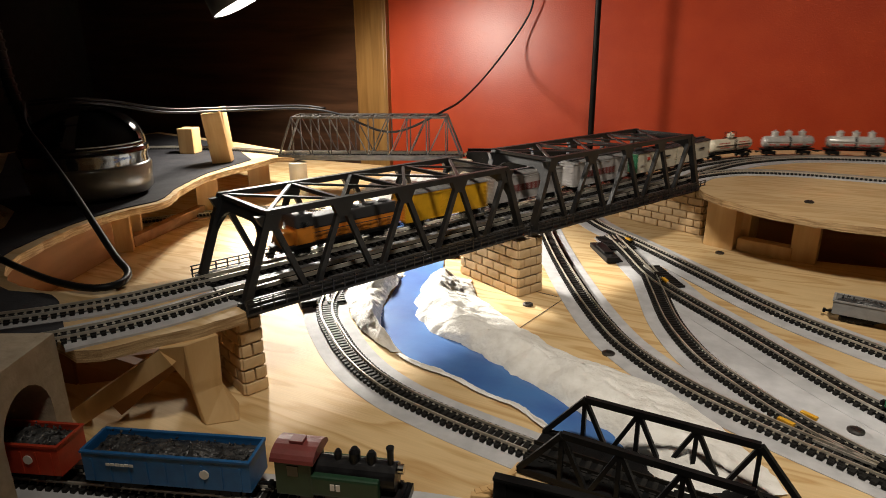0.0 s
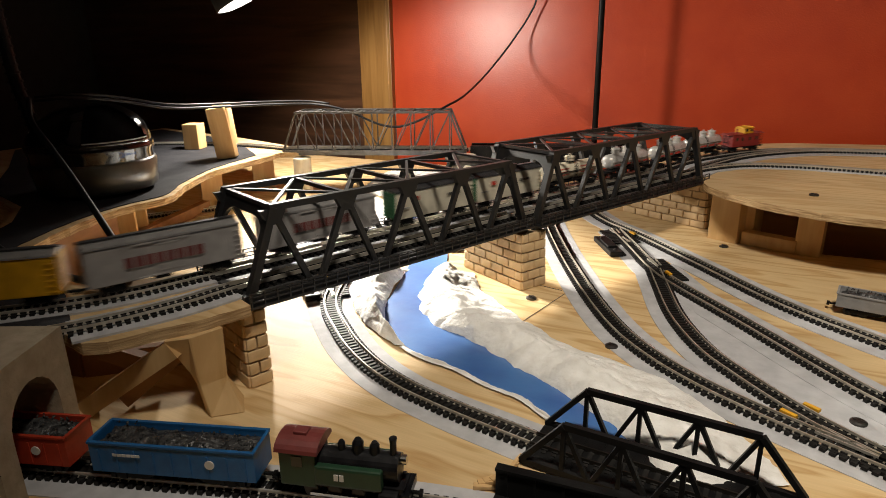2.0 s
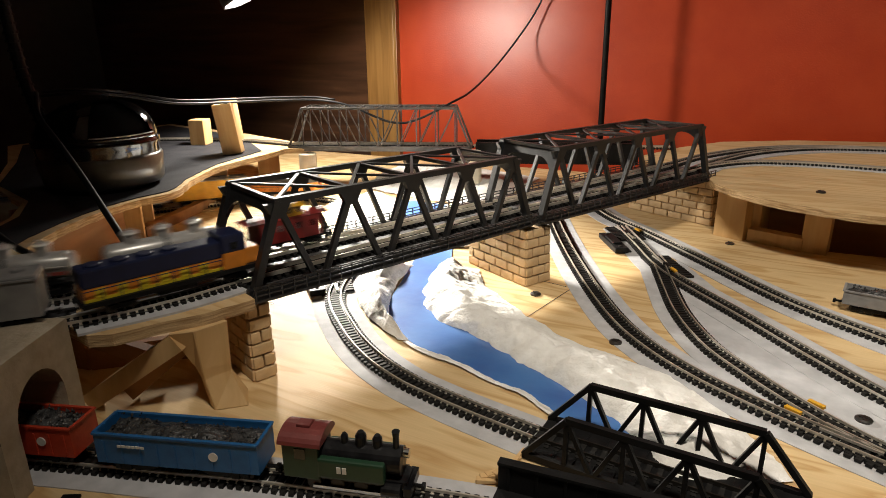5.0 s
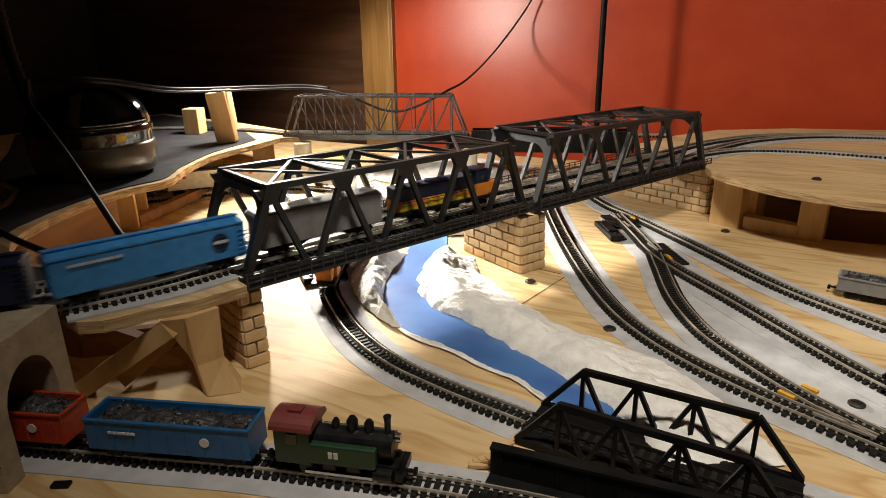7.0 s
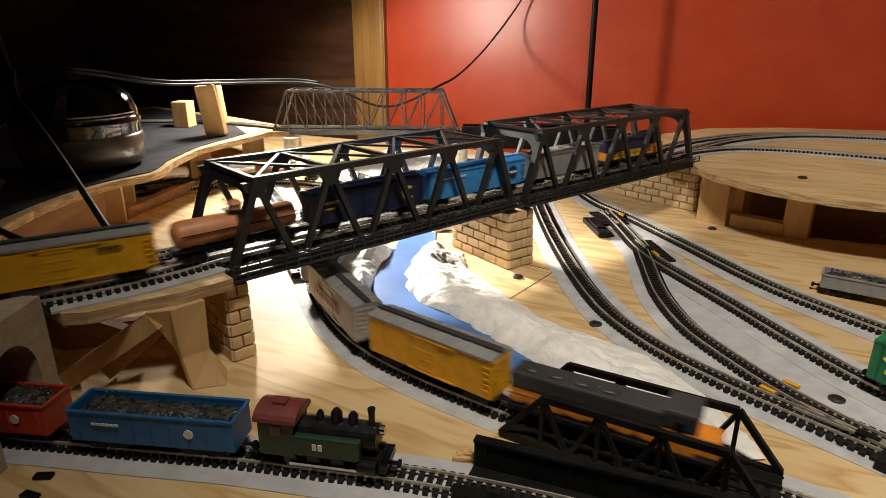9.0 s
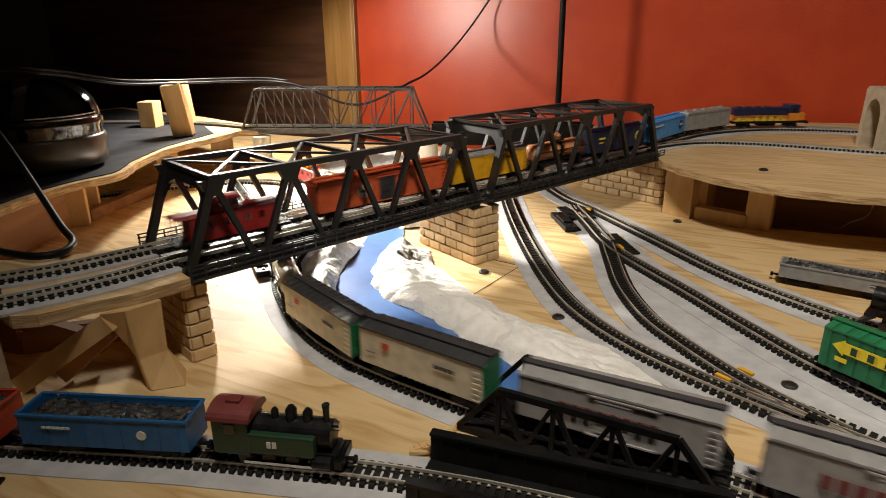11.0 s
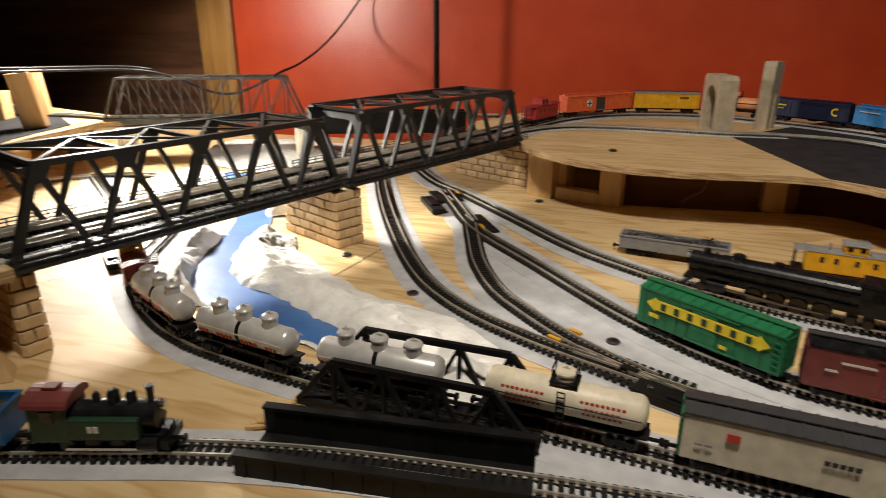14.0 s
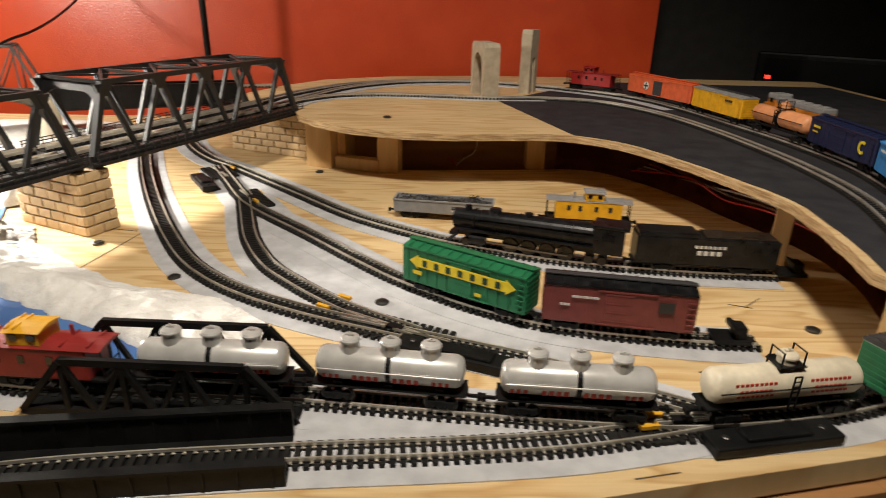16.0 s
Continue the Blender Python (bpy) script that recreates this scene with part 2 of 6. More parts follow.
def tube(bm, path, r, seg=8):
    """A round cable along points in space."""
    rows = []
    ref = Vector((0.31, 0.2, 0.93))
    for p, t in zip(path, tangents(path)):
        u = t.cross(ref).normalized()
        v = t.cross(u)
        rows.append([bm.verts.new(p + (u * math.cos(a) + v * math.sin(a)) * r) for a in [2 * math.pi * k / seg for k in range(seg)]])
    for a, b in zip(rows, rows[1:]):
        for k in range(seg):
            bm.faces.new((a[k], a[(k + 1) % seg], b[(k + 1) % seg], b[k]))
    bm.faces.new(rows[0])
    bm.faces.new(rows[-1][::-1])


def lathe(bm, profile, seg=24, m=None):
    """A body of revolution round z from (radius, height) pairs."""
    rows = []
    for r, z in profile:
        rows.append([bm.verts.new((r * math.cos(2 * math.pi * k / seg), r * math.sin(2 * math.pi * k / seg), z)) for k in range(seg)])
    for a, b in zip(rows, rows[1:]):
        for k in range(seg):
            bm.faces.new((a[k], a[(k + 1) % seg], b[(k + 1) % seg], b[k]))
    bm.faces.new(rows[0][::-1])
    bm.faces.new(rows[-1])
    if m is not None:
        bmesh.ops.transform(bm, matrix=m, verts=[v for row in rows for v in row])


# ---- room ----
D = 0.055  # top of the raised deck


def structure(name, bm, mat, label, smooth=False):
    return tagged(finish(name, bm, mat, smooth=smooth), label, kind="structure")


WALL = pose(-0.776, 1.08, 0)  # foot of the red wall beside the trim; x runs along the wall


def room():
    bm = bmesh.new()
    box(bm, (1.12, 0.04, 1.9), (0.56, 0.02, 0.35))
    w = structure("wall_north", bm, RED, "glossy orange-red painted wall behind the layout")
    w.matrix_basis = WALL
    bm = bmesh.new()
    box(bm, (1.0, 0.03, 1.9), (-0.56, 0.022, 0.35))
    w = structure("wall_panelling", bm, DARKWOOD, "dark varnished wood panelling beside the red wall")
    w.matrix_basis = WALL
    bm = bmesh.new()
    box(bm, (0.068, 0.03, 1.9), (-0.037, 0.008, 0.35), bevel=0.003)
    box(bm, (0.007, 0.036, 1.9), (0.0015, 0.006, 0.35), bevel=0.001)
    w = structure("trim", bm, TRIM, "varnished yellow-brown wooden corner trim")
    w.matrix_basis = WALL
    for name, size, at in (("wall_east", (0.04, 2.9, 1.9), (1.32, 0.2, 0.35)), ("wall_recess", (1.1, 0.04, 1.9), (0.80, 1.45, 0.35)),
                           ("wall_return", (0.03, 0.36, 1.9), (0.332, 1.27, 0.35)),
                           ("wall_west", (0.04, 2.6, 1.9), (-1.72, 0.0, 0.35)), ("wall_south", (3.1, 0.04, 1.9), (-0.2, -1.15, 0.35))):
        bm = bmesh.new()
        box(bm, size, at)
        structure(name, bm, BLACKWALL if "south" not in name else DARKWOOD, "dark unlit wall of the room")
    bm = bmesh.new()
    box(bm, (3.2, 2.7, 0.04), (-0.2, 0.1, -0.62))
    structure("floor", bm, PINE_DARK, "dark brown floor under the layout")
    bm = bmesh.new()
    box(bm, (3.2, 2.7, 0.04), (-0.2, 0.1, 1.32))
    structure("ceiling", bm, material("ceiling_paint", (0.55, 0.52, 0.48), 0.9), "plain dim ceiling")


room()

HOLLOW = [(0.258, 0.345), (0.272, 0.39), (0.274, 0.44), (0.262, 0.49), (0.245, 0.53), (0.225, 0.59), (0.19, 0.65), (0.147, 0.682), (0.05, 0.672), (-0.047, 0.663), (-0.095, 0.672), (-0.11, 0.70), (-0.15, 0.74)]
FRONT = [(-1.10, -0.12), (-0.60, 0.0), (-0.42, 0.058), (-0.20, 0.132), (0.02, 0.193), (0.18, 0.226), (0.32, 0.265), (0.50, 0.35), (0.62, 0.47), (0.66, 0.64)]


def board():
    edge = [(p.x, p.y) for p in spline([(x, y, 0) for x, y in HOLLOW], 0.012)]
    out = FRONT + [(0.55, 0.64), (0.49, 0.48), (0.40, 0.39), (0.30, 0.335)] + edge + [(-0.18, 0.94), (-0.40, 0.935), (-0.62, 0.925), (-1.10, 0.915)]
    bm = bmesh.new()
    slab(bm, out, -0.012, 0.0)
    structure("ground", bm, PLY, "knotty plywood layout board with wavy brown grain")
    bm = bmesh.new()
    for a, b in zip(FRONT, FRONT[1:]):
        beam(bm, (*a, -0.07), (*b, -0.07), 0.012, 0.112)
    structure("fascia", bm, PINE_DARK, "brown timber fascia under the board edge")
    bm = bmesh.new()
    box(bm, (0.75, 0.85, 0.01), (0.15, 0.72, -0.075))
    structure("lower_shelf", bm, PINE_DARK, "dark brown shelf below the raised deck")


board()


def paint(name, pts, width, mat, label, z=0.0, lift=0.00022):
    bm = bmesh.new()
    path = spline([(x, y, z) for x, y in pts], 0.008)
    ribbon(bm, path, width / 2, -width / 2, 0.00005, lift)
    return structure(name, bm, mat, label)


# ---- raised decks ----
DECK_R_IN = [(-0.158, 0.706), (-0.149, 0.664), (-0.101, 0.616), (-0.046, 0.593), (0.006, 0.590), (0.059, 0.596), (0.112, 0.597), (0.156, 0.566), (0.186, 0.508), (0.206, 0.452), (0.219, 0.40), (0.212, 0.335), (0.202, 0.29)]
DECK_L_IN = [(-0.690, 0.650), (-0.683, 0.60), (-0.673, 0.519), (-0.64, 0.45), (-0.610, 0.403), (-0.612, 0.36), (-0.601, 0.313), (-0.573, 0.255), (-0.545, 0.222), (-0.505, 0.207), (-0.463, 0.215), (-0.414, 0.263)]
DECK_L_OUT = [(-0.345, 0.238), (-0.350, 0.222), (-0.357, 0.207), (-0.364, 0.195), (-0.371, 0.182), (-0.378, 0.170), (-0.388, 0.166), (-0.408, 0.168), (-0.434, 0.156), (-0.458, 0.122), (-0.50, 0.075), (-0.56, 0.005), (-0.59, 0.03)]


def ragged(points, step, amount, seed):
    rnd = random.Random(seed)
    return [(p.x + rnd.uniform(-amount, amount), p.y + rnd.uniform(-amount, amount)) for p in spline([(x, y, 0) for x, y in points], step)]


def deck(name, outline, label):
    bm = bmesh.new()
    slab(bm, outline, D - 0.0065, D)
    for f in bm.faces:
        f.material_index = 0 if abs(f.normal.z) > 0.5 else 1
    data_ob = finish(name, bm, [PLY_DECK, EDGE])
    for p in data_ob.data.polygons:
        p.material_index = 0 if abs(p.normal.z) > 0.5 else 1
    return tagged(data_ob, label, kind="structure")


r_in = ragged(DECK_R_IN, 0.006, 0.0007, 3)
deck("raised_deck_right", r_in + [(0.215, 0.262), (0.27, 0.25), (0.60, 0.36), (0.62, 1.08), (0.30, 1.07), (0.05, 1.045), (-0.08, 1.01), (-0.17, 0.955), (-0.215, 0.88), (-0.245, 0.80), (-0.232, 0.735)],
     "cut plywood raised deck carrying the upper tracks")
l_in = ragged(DECK_L_IN, 0.006, 0.0007, 4)
l_out = ragged(DECK_L_OUT, 0.006, 0.0007, 5)
deck("raised_deck_left", l_in + l_out + [(-0.575, 0.09), (-0.565, 0.16), (-0.60, 0.20), (-0.655, 0.275), (-0.70, 0.31), (-0.80, 0.335), (-0.93, 0.42), (-1.08, 0.50), (-1.08, 0.78), (-0.85, 0.74), (-0.72, 0.705), (-0.672, 0.695), (-0.668, 0.665)],
     "cut plywood raised deck with a ragged sawn edge")


def dark_areas():
    bm = bmesh.new()
    slab(bm, [(0.068, 0.79), (0.118, 0.604)] + ragged([(0.112, 0.602), (0.158, 0.570), (0.190, 0.508), (0.210, 0.452), (0.2235, 0.40), (0.217, 0.335), (0.208, 0.29)], 0.01, 0.0006, 7)[1:] + [(0.222, 0.266), (0.27, 0.256), (0.59, 0.362), (0.60, 1.0), (0.24, 1.0), (0.14, 0.88)], D + 0.0001, D + 0.0009)
    structure("painted_deck_right", bm, CHARCOAL, "charcoal painted area of the raised deck")
    bm = bmesh.new()
    slab(bm, ragged([(-0.705, 0.62), (-0.69, 0.55), (-0.68, 0.515), (-0.648, 0.45), (-0.618, 0.405), (-0.619, 0.36), (-0.608, 0.31), (-0.58, 0.248), (-0.548, 0.213), (-0.500, 0.198), (-0.465, 0.205), (-0.435, 0.190), (-0.405, 0.172), (-0.436, 0.160)], 0.008, 0.0006, 8) + [(-0.462, 0.126), (-0.505, 0.082), (-0.56, 0.014), (-0.58, 0.035), (-0.57, 0.09), (-0.56, 0.162), (-0.595, 0.205), (-0.65, 0.28), (-0.70, 0.316), (-0.80, 0.342), (-0.92, 0.425), (-1.06, 0.51), (-1.06, 0.76), (-0.86, 0.72), (-0.76, 0.66)], D + 0.0001, D + 0.0009)
    structure("painted_deck_left", bm, CHARCOAL, "charcoal painted area of the raised deck")


dark_areas()


# ---- timber supports ----
def post(x, y, w, d, turn, z1=None, mat=None, label="pine block supporting the raised deck", name="support_block", z0=0.0, lean=0):
    bm = bmesh.new()
    h = (D - 0.0065 if z1 is None else z1) - z0
    box(bm, (w, d, h), (0, 0, h / 2), bevel=0.0008)
    ob = finish(name, bm, mat or PINE, m=pose(x, y, z0, lean, 0, turn))
    return tagged(ob, label, "wood block", "deck supports")


for args in ((-0.128, 0.678, 0.030, 0.022, -22), (-0.106, 0.690, 0.010, 0.030, -14), (-0.056, 0.660, 0.022, 0.020, -10), (0.10, 0.690, 0.02, 0.02, 0),
             (-0.718, 0.552, 0.026, 0.022, 50), (-0.745, 0.672, 0.03, 0.024, 45), (-0.668, 0.394, 0.018, 0.018, 50), (-0.694, 0.425, 0.020, 0.018, 50)):
    post(*args)
post(-0.089, 0.664, 0.050, 0.013, -18, z1=0.013, label="short pine offcut lying on the board", name="wood_offcut")
post(0.238, 0.432, 0.016, 0.012, 60, label="pale pine block under the deck edge")
post(0.232, 0.300, 0.024, 0.010, 70, z0=0.0, z1=0.04, label="pale pine block under the deck edge")


def brackets():
    """Angled timber under the track approach."""
    # knee bracket, tapering down to a foot that kicks forward
    bm = bmesh.new()
    levels = ((0.0, ((-0.357, 0.209), (-0.350, 0.206), (-0.337, 0.218), (-0.350, 0.231))),
              (0.018, ((-0.3605, 0.208), (-0.355, 0.206), (-0.349, 0.220), (-0.364, 0.228))),
              (0.024, ((-0.3610, 0.206), (-0.3548, 0.205), (-0.3487, 0.220), (-0.366, 0.227))),
              (D - 0.0065, ((-0.363, 0.194), (-0.354, 0.203), (-0.3485, 0.221), (-0.375, 0.223))))
    rings = [[bm.verts.new((x, y, z)) for x, y in ring] for z, ring in levels]
    for a, b in zip(rings, rings[1:]):
        for k in range(4):
            bm.faces.new((a[k], a[(k + 1) % 4], b[(k + 1) % 4], b[k]))
    bm.faces.new(rings[0][::-1])
    bm.faces.new(rings[-1])
    bmesh.ops.recalc_face_normals(bm, faces=bm.faces)
    bmesh.ops.bevel(bm, geom=bm.edges[:], offset=0.0006, segments=1, affect="EDGES")
    tagged(finish("support_bracket", bm, PINE), "shaped pine bracket holding up the track approach", "wood bracket", "deck supports")
    bm = bmesh.new()
    beam(bm, (-0.402, 0.194, 0.004), (-0.366, 0.205, 0.036), 0.007, 0.008)
    tagged(finish("brace", bm, PINE_DARK), "brown timber brace leaning behind the knee bracket", "wood brace")
    bm = bmesh.new()
    beam(bm, (-0.414, 0.178, 0.004), (-0.362, 0.200, 0.043), 0.009, 0.010)
    tagged(finish("brace", bm, PINE), "pine brace leaning under the track approach", "wood brace")
    bm = bmesh.new()
    beam(bm, (-0.446, 0.196, 0.030), (-0.398, 0.218, 0.012), 0.007, 0.010)
    tagged(finish("brace", bm, PINE_DARK), "brown timber brace crossing under the track approach", "wood brace")
    bm = bmesh.new()
    beam(bm, (-0.672, 0.405, 0.005), (-0.712, 0.535, 0.006), 0.010, 0.012)
    tagged(finish("ledger_strip", bm, PINE_DARK), "brown timber strip under the raised deck", "wood strip")
    for a, b in (((-0.405, 0.252), (-0.455, 0.205)), ((-0.455, 0.205), (-0.535, 0.190)), ((-0.535, 0.190), (-0.60, 0.235))):
        bm = bmesh.new()
        h = D - 0.007 if b[0] < -0.56 else (0.030 if b[0] < -0.5 else 0.015)
        beam(bm, (*a, h / 2), (*b, h / 2), 0.006, h)
        tagged(finish("back_panel", bm, PINE_DARK), "brown timber panel closing the underside of the deck", "wood panel")
    for a, b in (((-0.118, 0.722), (0.128, 0.712)), ((0.120, 0.800), (0.270, 0.730)), ((0.270, 0.730), (0.360, 0.560)), ((0.360, 0.560), (0.340, 0.360))):
        bm = bmesh.new()
        beam(bm, (*a, -0.011), (*b, -0.011), 0.006, 0.118)
        tagged(finish("back_panel", bm, PINE_DARK), "brown timber panel standing below the raised deck", "wood panel")
    bm = bmesh.new()
    box(bm, (0.155, 0.006, D - 0.007), (0, 0, (D - 0.007) / 2))
    tagged(finish("back_panel", bm, PINE_DARK, m=pose(-0.634, 0.309, 0, 0, 0, 114)), "brown timber panel closing the underside of the deck", "wood panel")



brackets()

# loose blocks on the left deck
for x, y, w, d, h, t, lean, lab in ((-0.724, 0.590, 0.024, 0.020, 0.064, 34, 7, "upright pine block standing on the raised deck"),
                                    (-0.802, 0.668, 0.022, 0.018, 0.061, 32, 5, "tall pine block standing on the raised deck"),
                                    (-0.826, 0.628, 0.022, 0.024, 0.035, 22, 0, "small pine block on the raised deck")):
    bm = bmesh.new()
    box(bm, (w, d, h), (0, 0, h / 2), bevel=0.001)
    tagged(finish("wood_block", bm, PINE, m=pose(x, y, D + 0.001, 0, -lean, t)), lab, "wood block", "loose blocks")


# ---- river and banks ----
RIVER_L = [(-0.52, 0.66), (-0.46, 0.58), (-0.395, 0.50), (-0.366, 0.43), (-0.345, 0.372), (-0.322, 0.340), (-0.280, 0.316), (-0.254, 0.311), (-0.228, 0.303), (-0.201, 0.296), (-0.170, 0.277), (-0.15, 0.255), (-0.137, 0.238)]
RIVER_R = [(-0.45, 0.66), (-0.41, 0.58), (-0.358, 0.49), (-0.337, 0.416), (-0.315, 0.378), (-0.294, 0.362), (-0.261, 0.350), (-0.226, 0.333), (-0.183, 0.312), (-0.147, 0.288), (-0.125, 0.27), (-0.10, 0.240)]


def river():
    a = spline([(*p, 0) for p in RIVER_L], 0.006)
    b = spline([(*p, 0) for p in RIVER_R], 0.006)
    n = min(len(a), len(b))
    a = [a[round(i * (len(a) - 1) / (n - 1))] for i in range(n)]
    b = [b[round(i * (len(b) - 1) / (n - 1))] for i in range(n)]
    bm = bmesh.new()
    rows = []
    for p, q in zip(a, b):
        rows.append([bm.verts.new((*(p.lerp(q, t)).xy, 0.0012 + 0.0003 * noise.noise(p.lerp(q, t) * 90))) for t in [k / 6 for k in range(0, 8)]])
    for r, s in zip(rows, rows[1:]):
        for k in range(len(r) - 1):
            bm.faces.new((r[k], r[k + 1], s[k + 1], s[k]))
    tagged(finish("water", bm, WATER, smooth=True), "blue painted river winding across the board", kind="structure")


river()


def bank(inner, outer, height, label, peak=0.35, seed=0.0, rough=1.0):
    """A plaster shore: rises from the water's edge, runs out to a thin rim."""
    a = spline([(*p, 0) for p in inner], 0.002)
    b = spline([(*p, 0) for p in outer], 0.002)
    n = max(len(a), len(b))
    a = [a[round(i * (len(a) - 1) / (n - 1))] for i in range(n)]
    b = [b[round(i * (len(b) - 1) / (n - 1))] for i in range(n)]
    bm = bmesh.new()
    rows, m = [], 30
    for i, (p, q) in enumerate(zip(a, b)):
        fade = min(1, i / 9, (n - 1 - i) / 9)
        row = []
        for k in range(m + 1):
            t = k / m
            c = p.lerp(q, t)
            c = c + Vector((noise.noise(c * 60 + Vector((seed, 0, 0))), noise.noise(c * 60 + Vector((0, seed, 3))), 0)) * 0.0025 * rough + Vector((noise.noise(c * 230), noise.noise(c * 230 + Vector((9, 2, seed))), 0)) * 0.0011 * rough
            h = (t / peak) ** 0.6 if t < peak else (1 - (t - peak) / (1 - peak)) ** 0.9
            z = height * h * fade * (0.75 + 0.6 * noise.noise(c * 22 + Vector((seed, 5, 1))))
            z += fade * h * 0.0020 * rough * noise.noise(c * 110)
            z += fade * h * 0.0022 * rough * abs(noise.noise(Vector((c.x * 45 + c.y * 120, c.y * 30 - c.x * 20, seed * 2))))
            z += fade * h * 0.0012 * rough * abs(noise.noise(Vector((c.x * 260, c.y * 60, seed))))
            z += fade * h * 0.0011 * rough * noise.noise(c * 240) + fade * 0.0004 * noise.noise(c * 480)
            if t > 0.55:  # dragged wrinkles down the outer slope
                z -= fade * (1 - t) * 0.0070 * rough * abs(noise.noise(Vector((i * 0.20 + t * 1.2, t * 2.2, seed))))
            row.append(bm.verts.new((c.x, c.y, max(0.0004, z + 0.0013))))
        rows.append(row)
    for r, s in zip(rows, rows[1:]):
        for k in range(m):
            bm.faces.new((r[k], r[k + 1], s[k + 1], s[k]))
    tagged(finish("bank", bm, PLASTER, smooth=True), label, kind="structure")


bank([(-0.352, 0.475), (-0.338, 0.416), (-0.315, 0.378), (-0.294, 0.362), (-0.261, 0.350), (-0.226, 0.333), (-0.183, 0.312), (-0.147, 0.288), (-0.130, 0.270), (-0.118, 0.257)],
     [(-0.315, 0.470), (-0.292, 0.435), (-0.270, 0.418), (-0.238, 0.395), (-0.205, 0.375), (-0.172, 0.366), (-0.133, 0.352), (-0.105, 0.328), (-0.082, 0.302), (-0.072, 0.284)], 0.0145, "rough white plaster river bank", seed=1.7, rough=1.35)
bank([(-0.372, 0.455), (-0.362, 0.412), (-0.346, 0.374), (-0.326, 0.345), (-0.300, 0.325)],
     [(-0.405, 0.445), (-0.398, 0.412), (-0.375, 0.372), (-0.341, 0.342), (-0.306, 0.322)], 0.015, "white plaster mound beside the river", seed=4.2, rough=0.9)
bank([(-0.300, 0.325), (-0.280, 0.317), (-0.254, 0.312), (-0.228, 0.304), (-0.201, 0.297), (-0.172, 0.279)],
     [(-0.301, 0.322), (-0.282, 0.314), (-0.255, 0.309), (-0.229, 0.301), (-0.203, 0.294), (-0.174, 0.276)], 0.0016, "thin white plaster river edge", seed=8.1, rough=0.5)
bank([(-0.45, 0.64), (-0.41, 0.58), (-0.368, 0.51)], [(-0.36, 0.66), (-0.335, 0.60), (-0.335, 0.54)], 0.020, "white plaster mound behind the bridge", seed=3.3)
bank([(-0.600, 0.700), (-0.545, 0.685), (-0.470, 0.672), (-0.40, 0.690)], [(-0.640, 0.860), (-0.560, 0.885), (-0.470, 0.880), (-0.40, 0.860)], 0.016, "broad white plaster slope behind the truss bridges", seed=9.4)
bank([(-0.52, 0.66), (-0.47, 0.59), (-0.40, 0.505)], [(-0.60, 0.62), (-0.53, 0.55), (-0.455, 0.50)], 0.016, "white plaster mound behind the bridge", seed=6.3)


# ---- railway track ----
def tie_mesh():
    bm = bmesh.new()
    box(bm, (0.0023, 0.0156, 0.0020), (0, 0, 0.0010))
    box(bm, (0.0030, 0.0018, 0.0007), (0, 0.0049, 0.0022))
    box(bm, (0.0030, 0.0018, 0.0007), (0, -0.0049, 0.0022))
    data = bpy.data.meshes.new("tie")
    bm.to_mesh(data)
    bm.free()
    data.materials.append(TIE)
    return data


TIE_MESH = tie_mesh()


def rails(bm, path, gap=0.0045):
    for s in (gap, -gap):
        ribbon(bm, path, s + 0.0004, s - 0.0004, 0.0026, 0.0045)
        ribbon(bm, path, s + 0.0009, s - 0.0009, 0.0020, 0.0025)


def track(pts, label, z=0.0, ties=True, spacing=0.0046, loose=True, name="railway_track"):
    """Flexible track: rails and ties along a curve in plan, or in space."""
    path = spline([(p[0], p[1], z + (p[2] if len(p) > 2 else 0)) for p in pts], 0.0042)
    ob = empty(name, Matrix(), label, "track", "railway tracks")
    for s, nm in ((0.0045, "rail"), (-0.0045, "rail")):
        bm = bmesh.new()
        ribbon(bm, path, s + 0.0004, s - 0.0004, 0.0024, 0.0046)
        ribbon(bm, path, s + 0.0009, s - 0.0009, 0.0021, 0.0026)
        part(nm, bm, RAIL, ob)
    if ties:
        for p, t in zip(path, tangents(path)):
            o = bpy.data.objects.new("tie", TIE_MESH)
            scene.collection.objects.link(o)
            o.parent = ob
            o.matrix_basis = pose(p.x, p.y, p.z + 0.0007, 0, 0, math.degrees(math.atan2(t.y, t.x)) + random.uniform(-0.8, 0.8))
    return ob


L1 = (-0.3535, 0.2420)
YAW1, YAW2 = 69.07, 66.97
LEN1, LEN2 = 0.2405, 0.2600
M1 = (-0.2625, 0.4690)
R2 = (-0.160, 0.710)

RAMP = [(-0.510, 0.127, 0.0550), (-0.580, 0.123, 0.0505), (-0.650, 0.155, 0.0420), (-0.710, 0.215, 0.0300), (-0.745, 0.300, 0.0180), (-0.750, 0.390, 0.0090), (-0.728, 0.480, 0.0030), (-0.685, 0.555, 0.0005), (-0.625, 0.605, 0.0), (-0.560, 0.612, 0.0)]
TRACK_A = [(-0.560, 0.612), (-0.505, 0.580), (-0.455, 0.51), (-0.42, 0.43), (-0.390, 0.364), (-0.346, 0.321), (-0.309, 0.295), (-0.276, 0.280), (-0.249, 0.273), (-0.223, 0.268), (-0.185, 0.2625)]
TRACK_A2 = [(-0.068, 0.2575), (-0.031, 0.2535), (0.0, 0.250), (0.037, 0.246), (0.075, 0.243), (0.111, 0.243), (0.17, 0.252), (0.24, 0.275), (0.34, 0.31), (0.45, 0.37), (0.54, 0.46), (0.60, 0.58)]
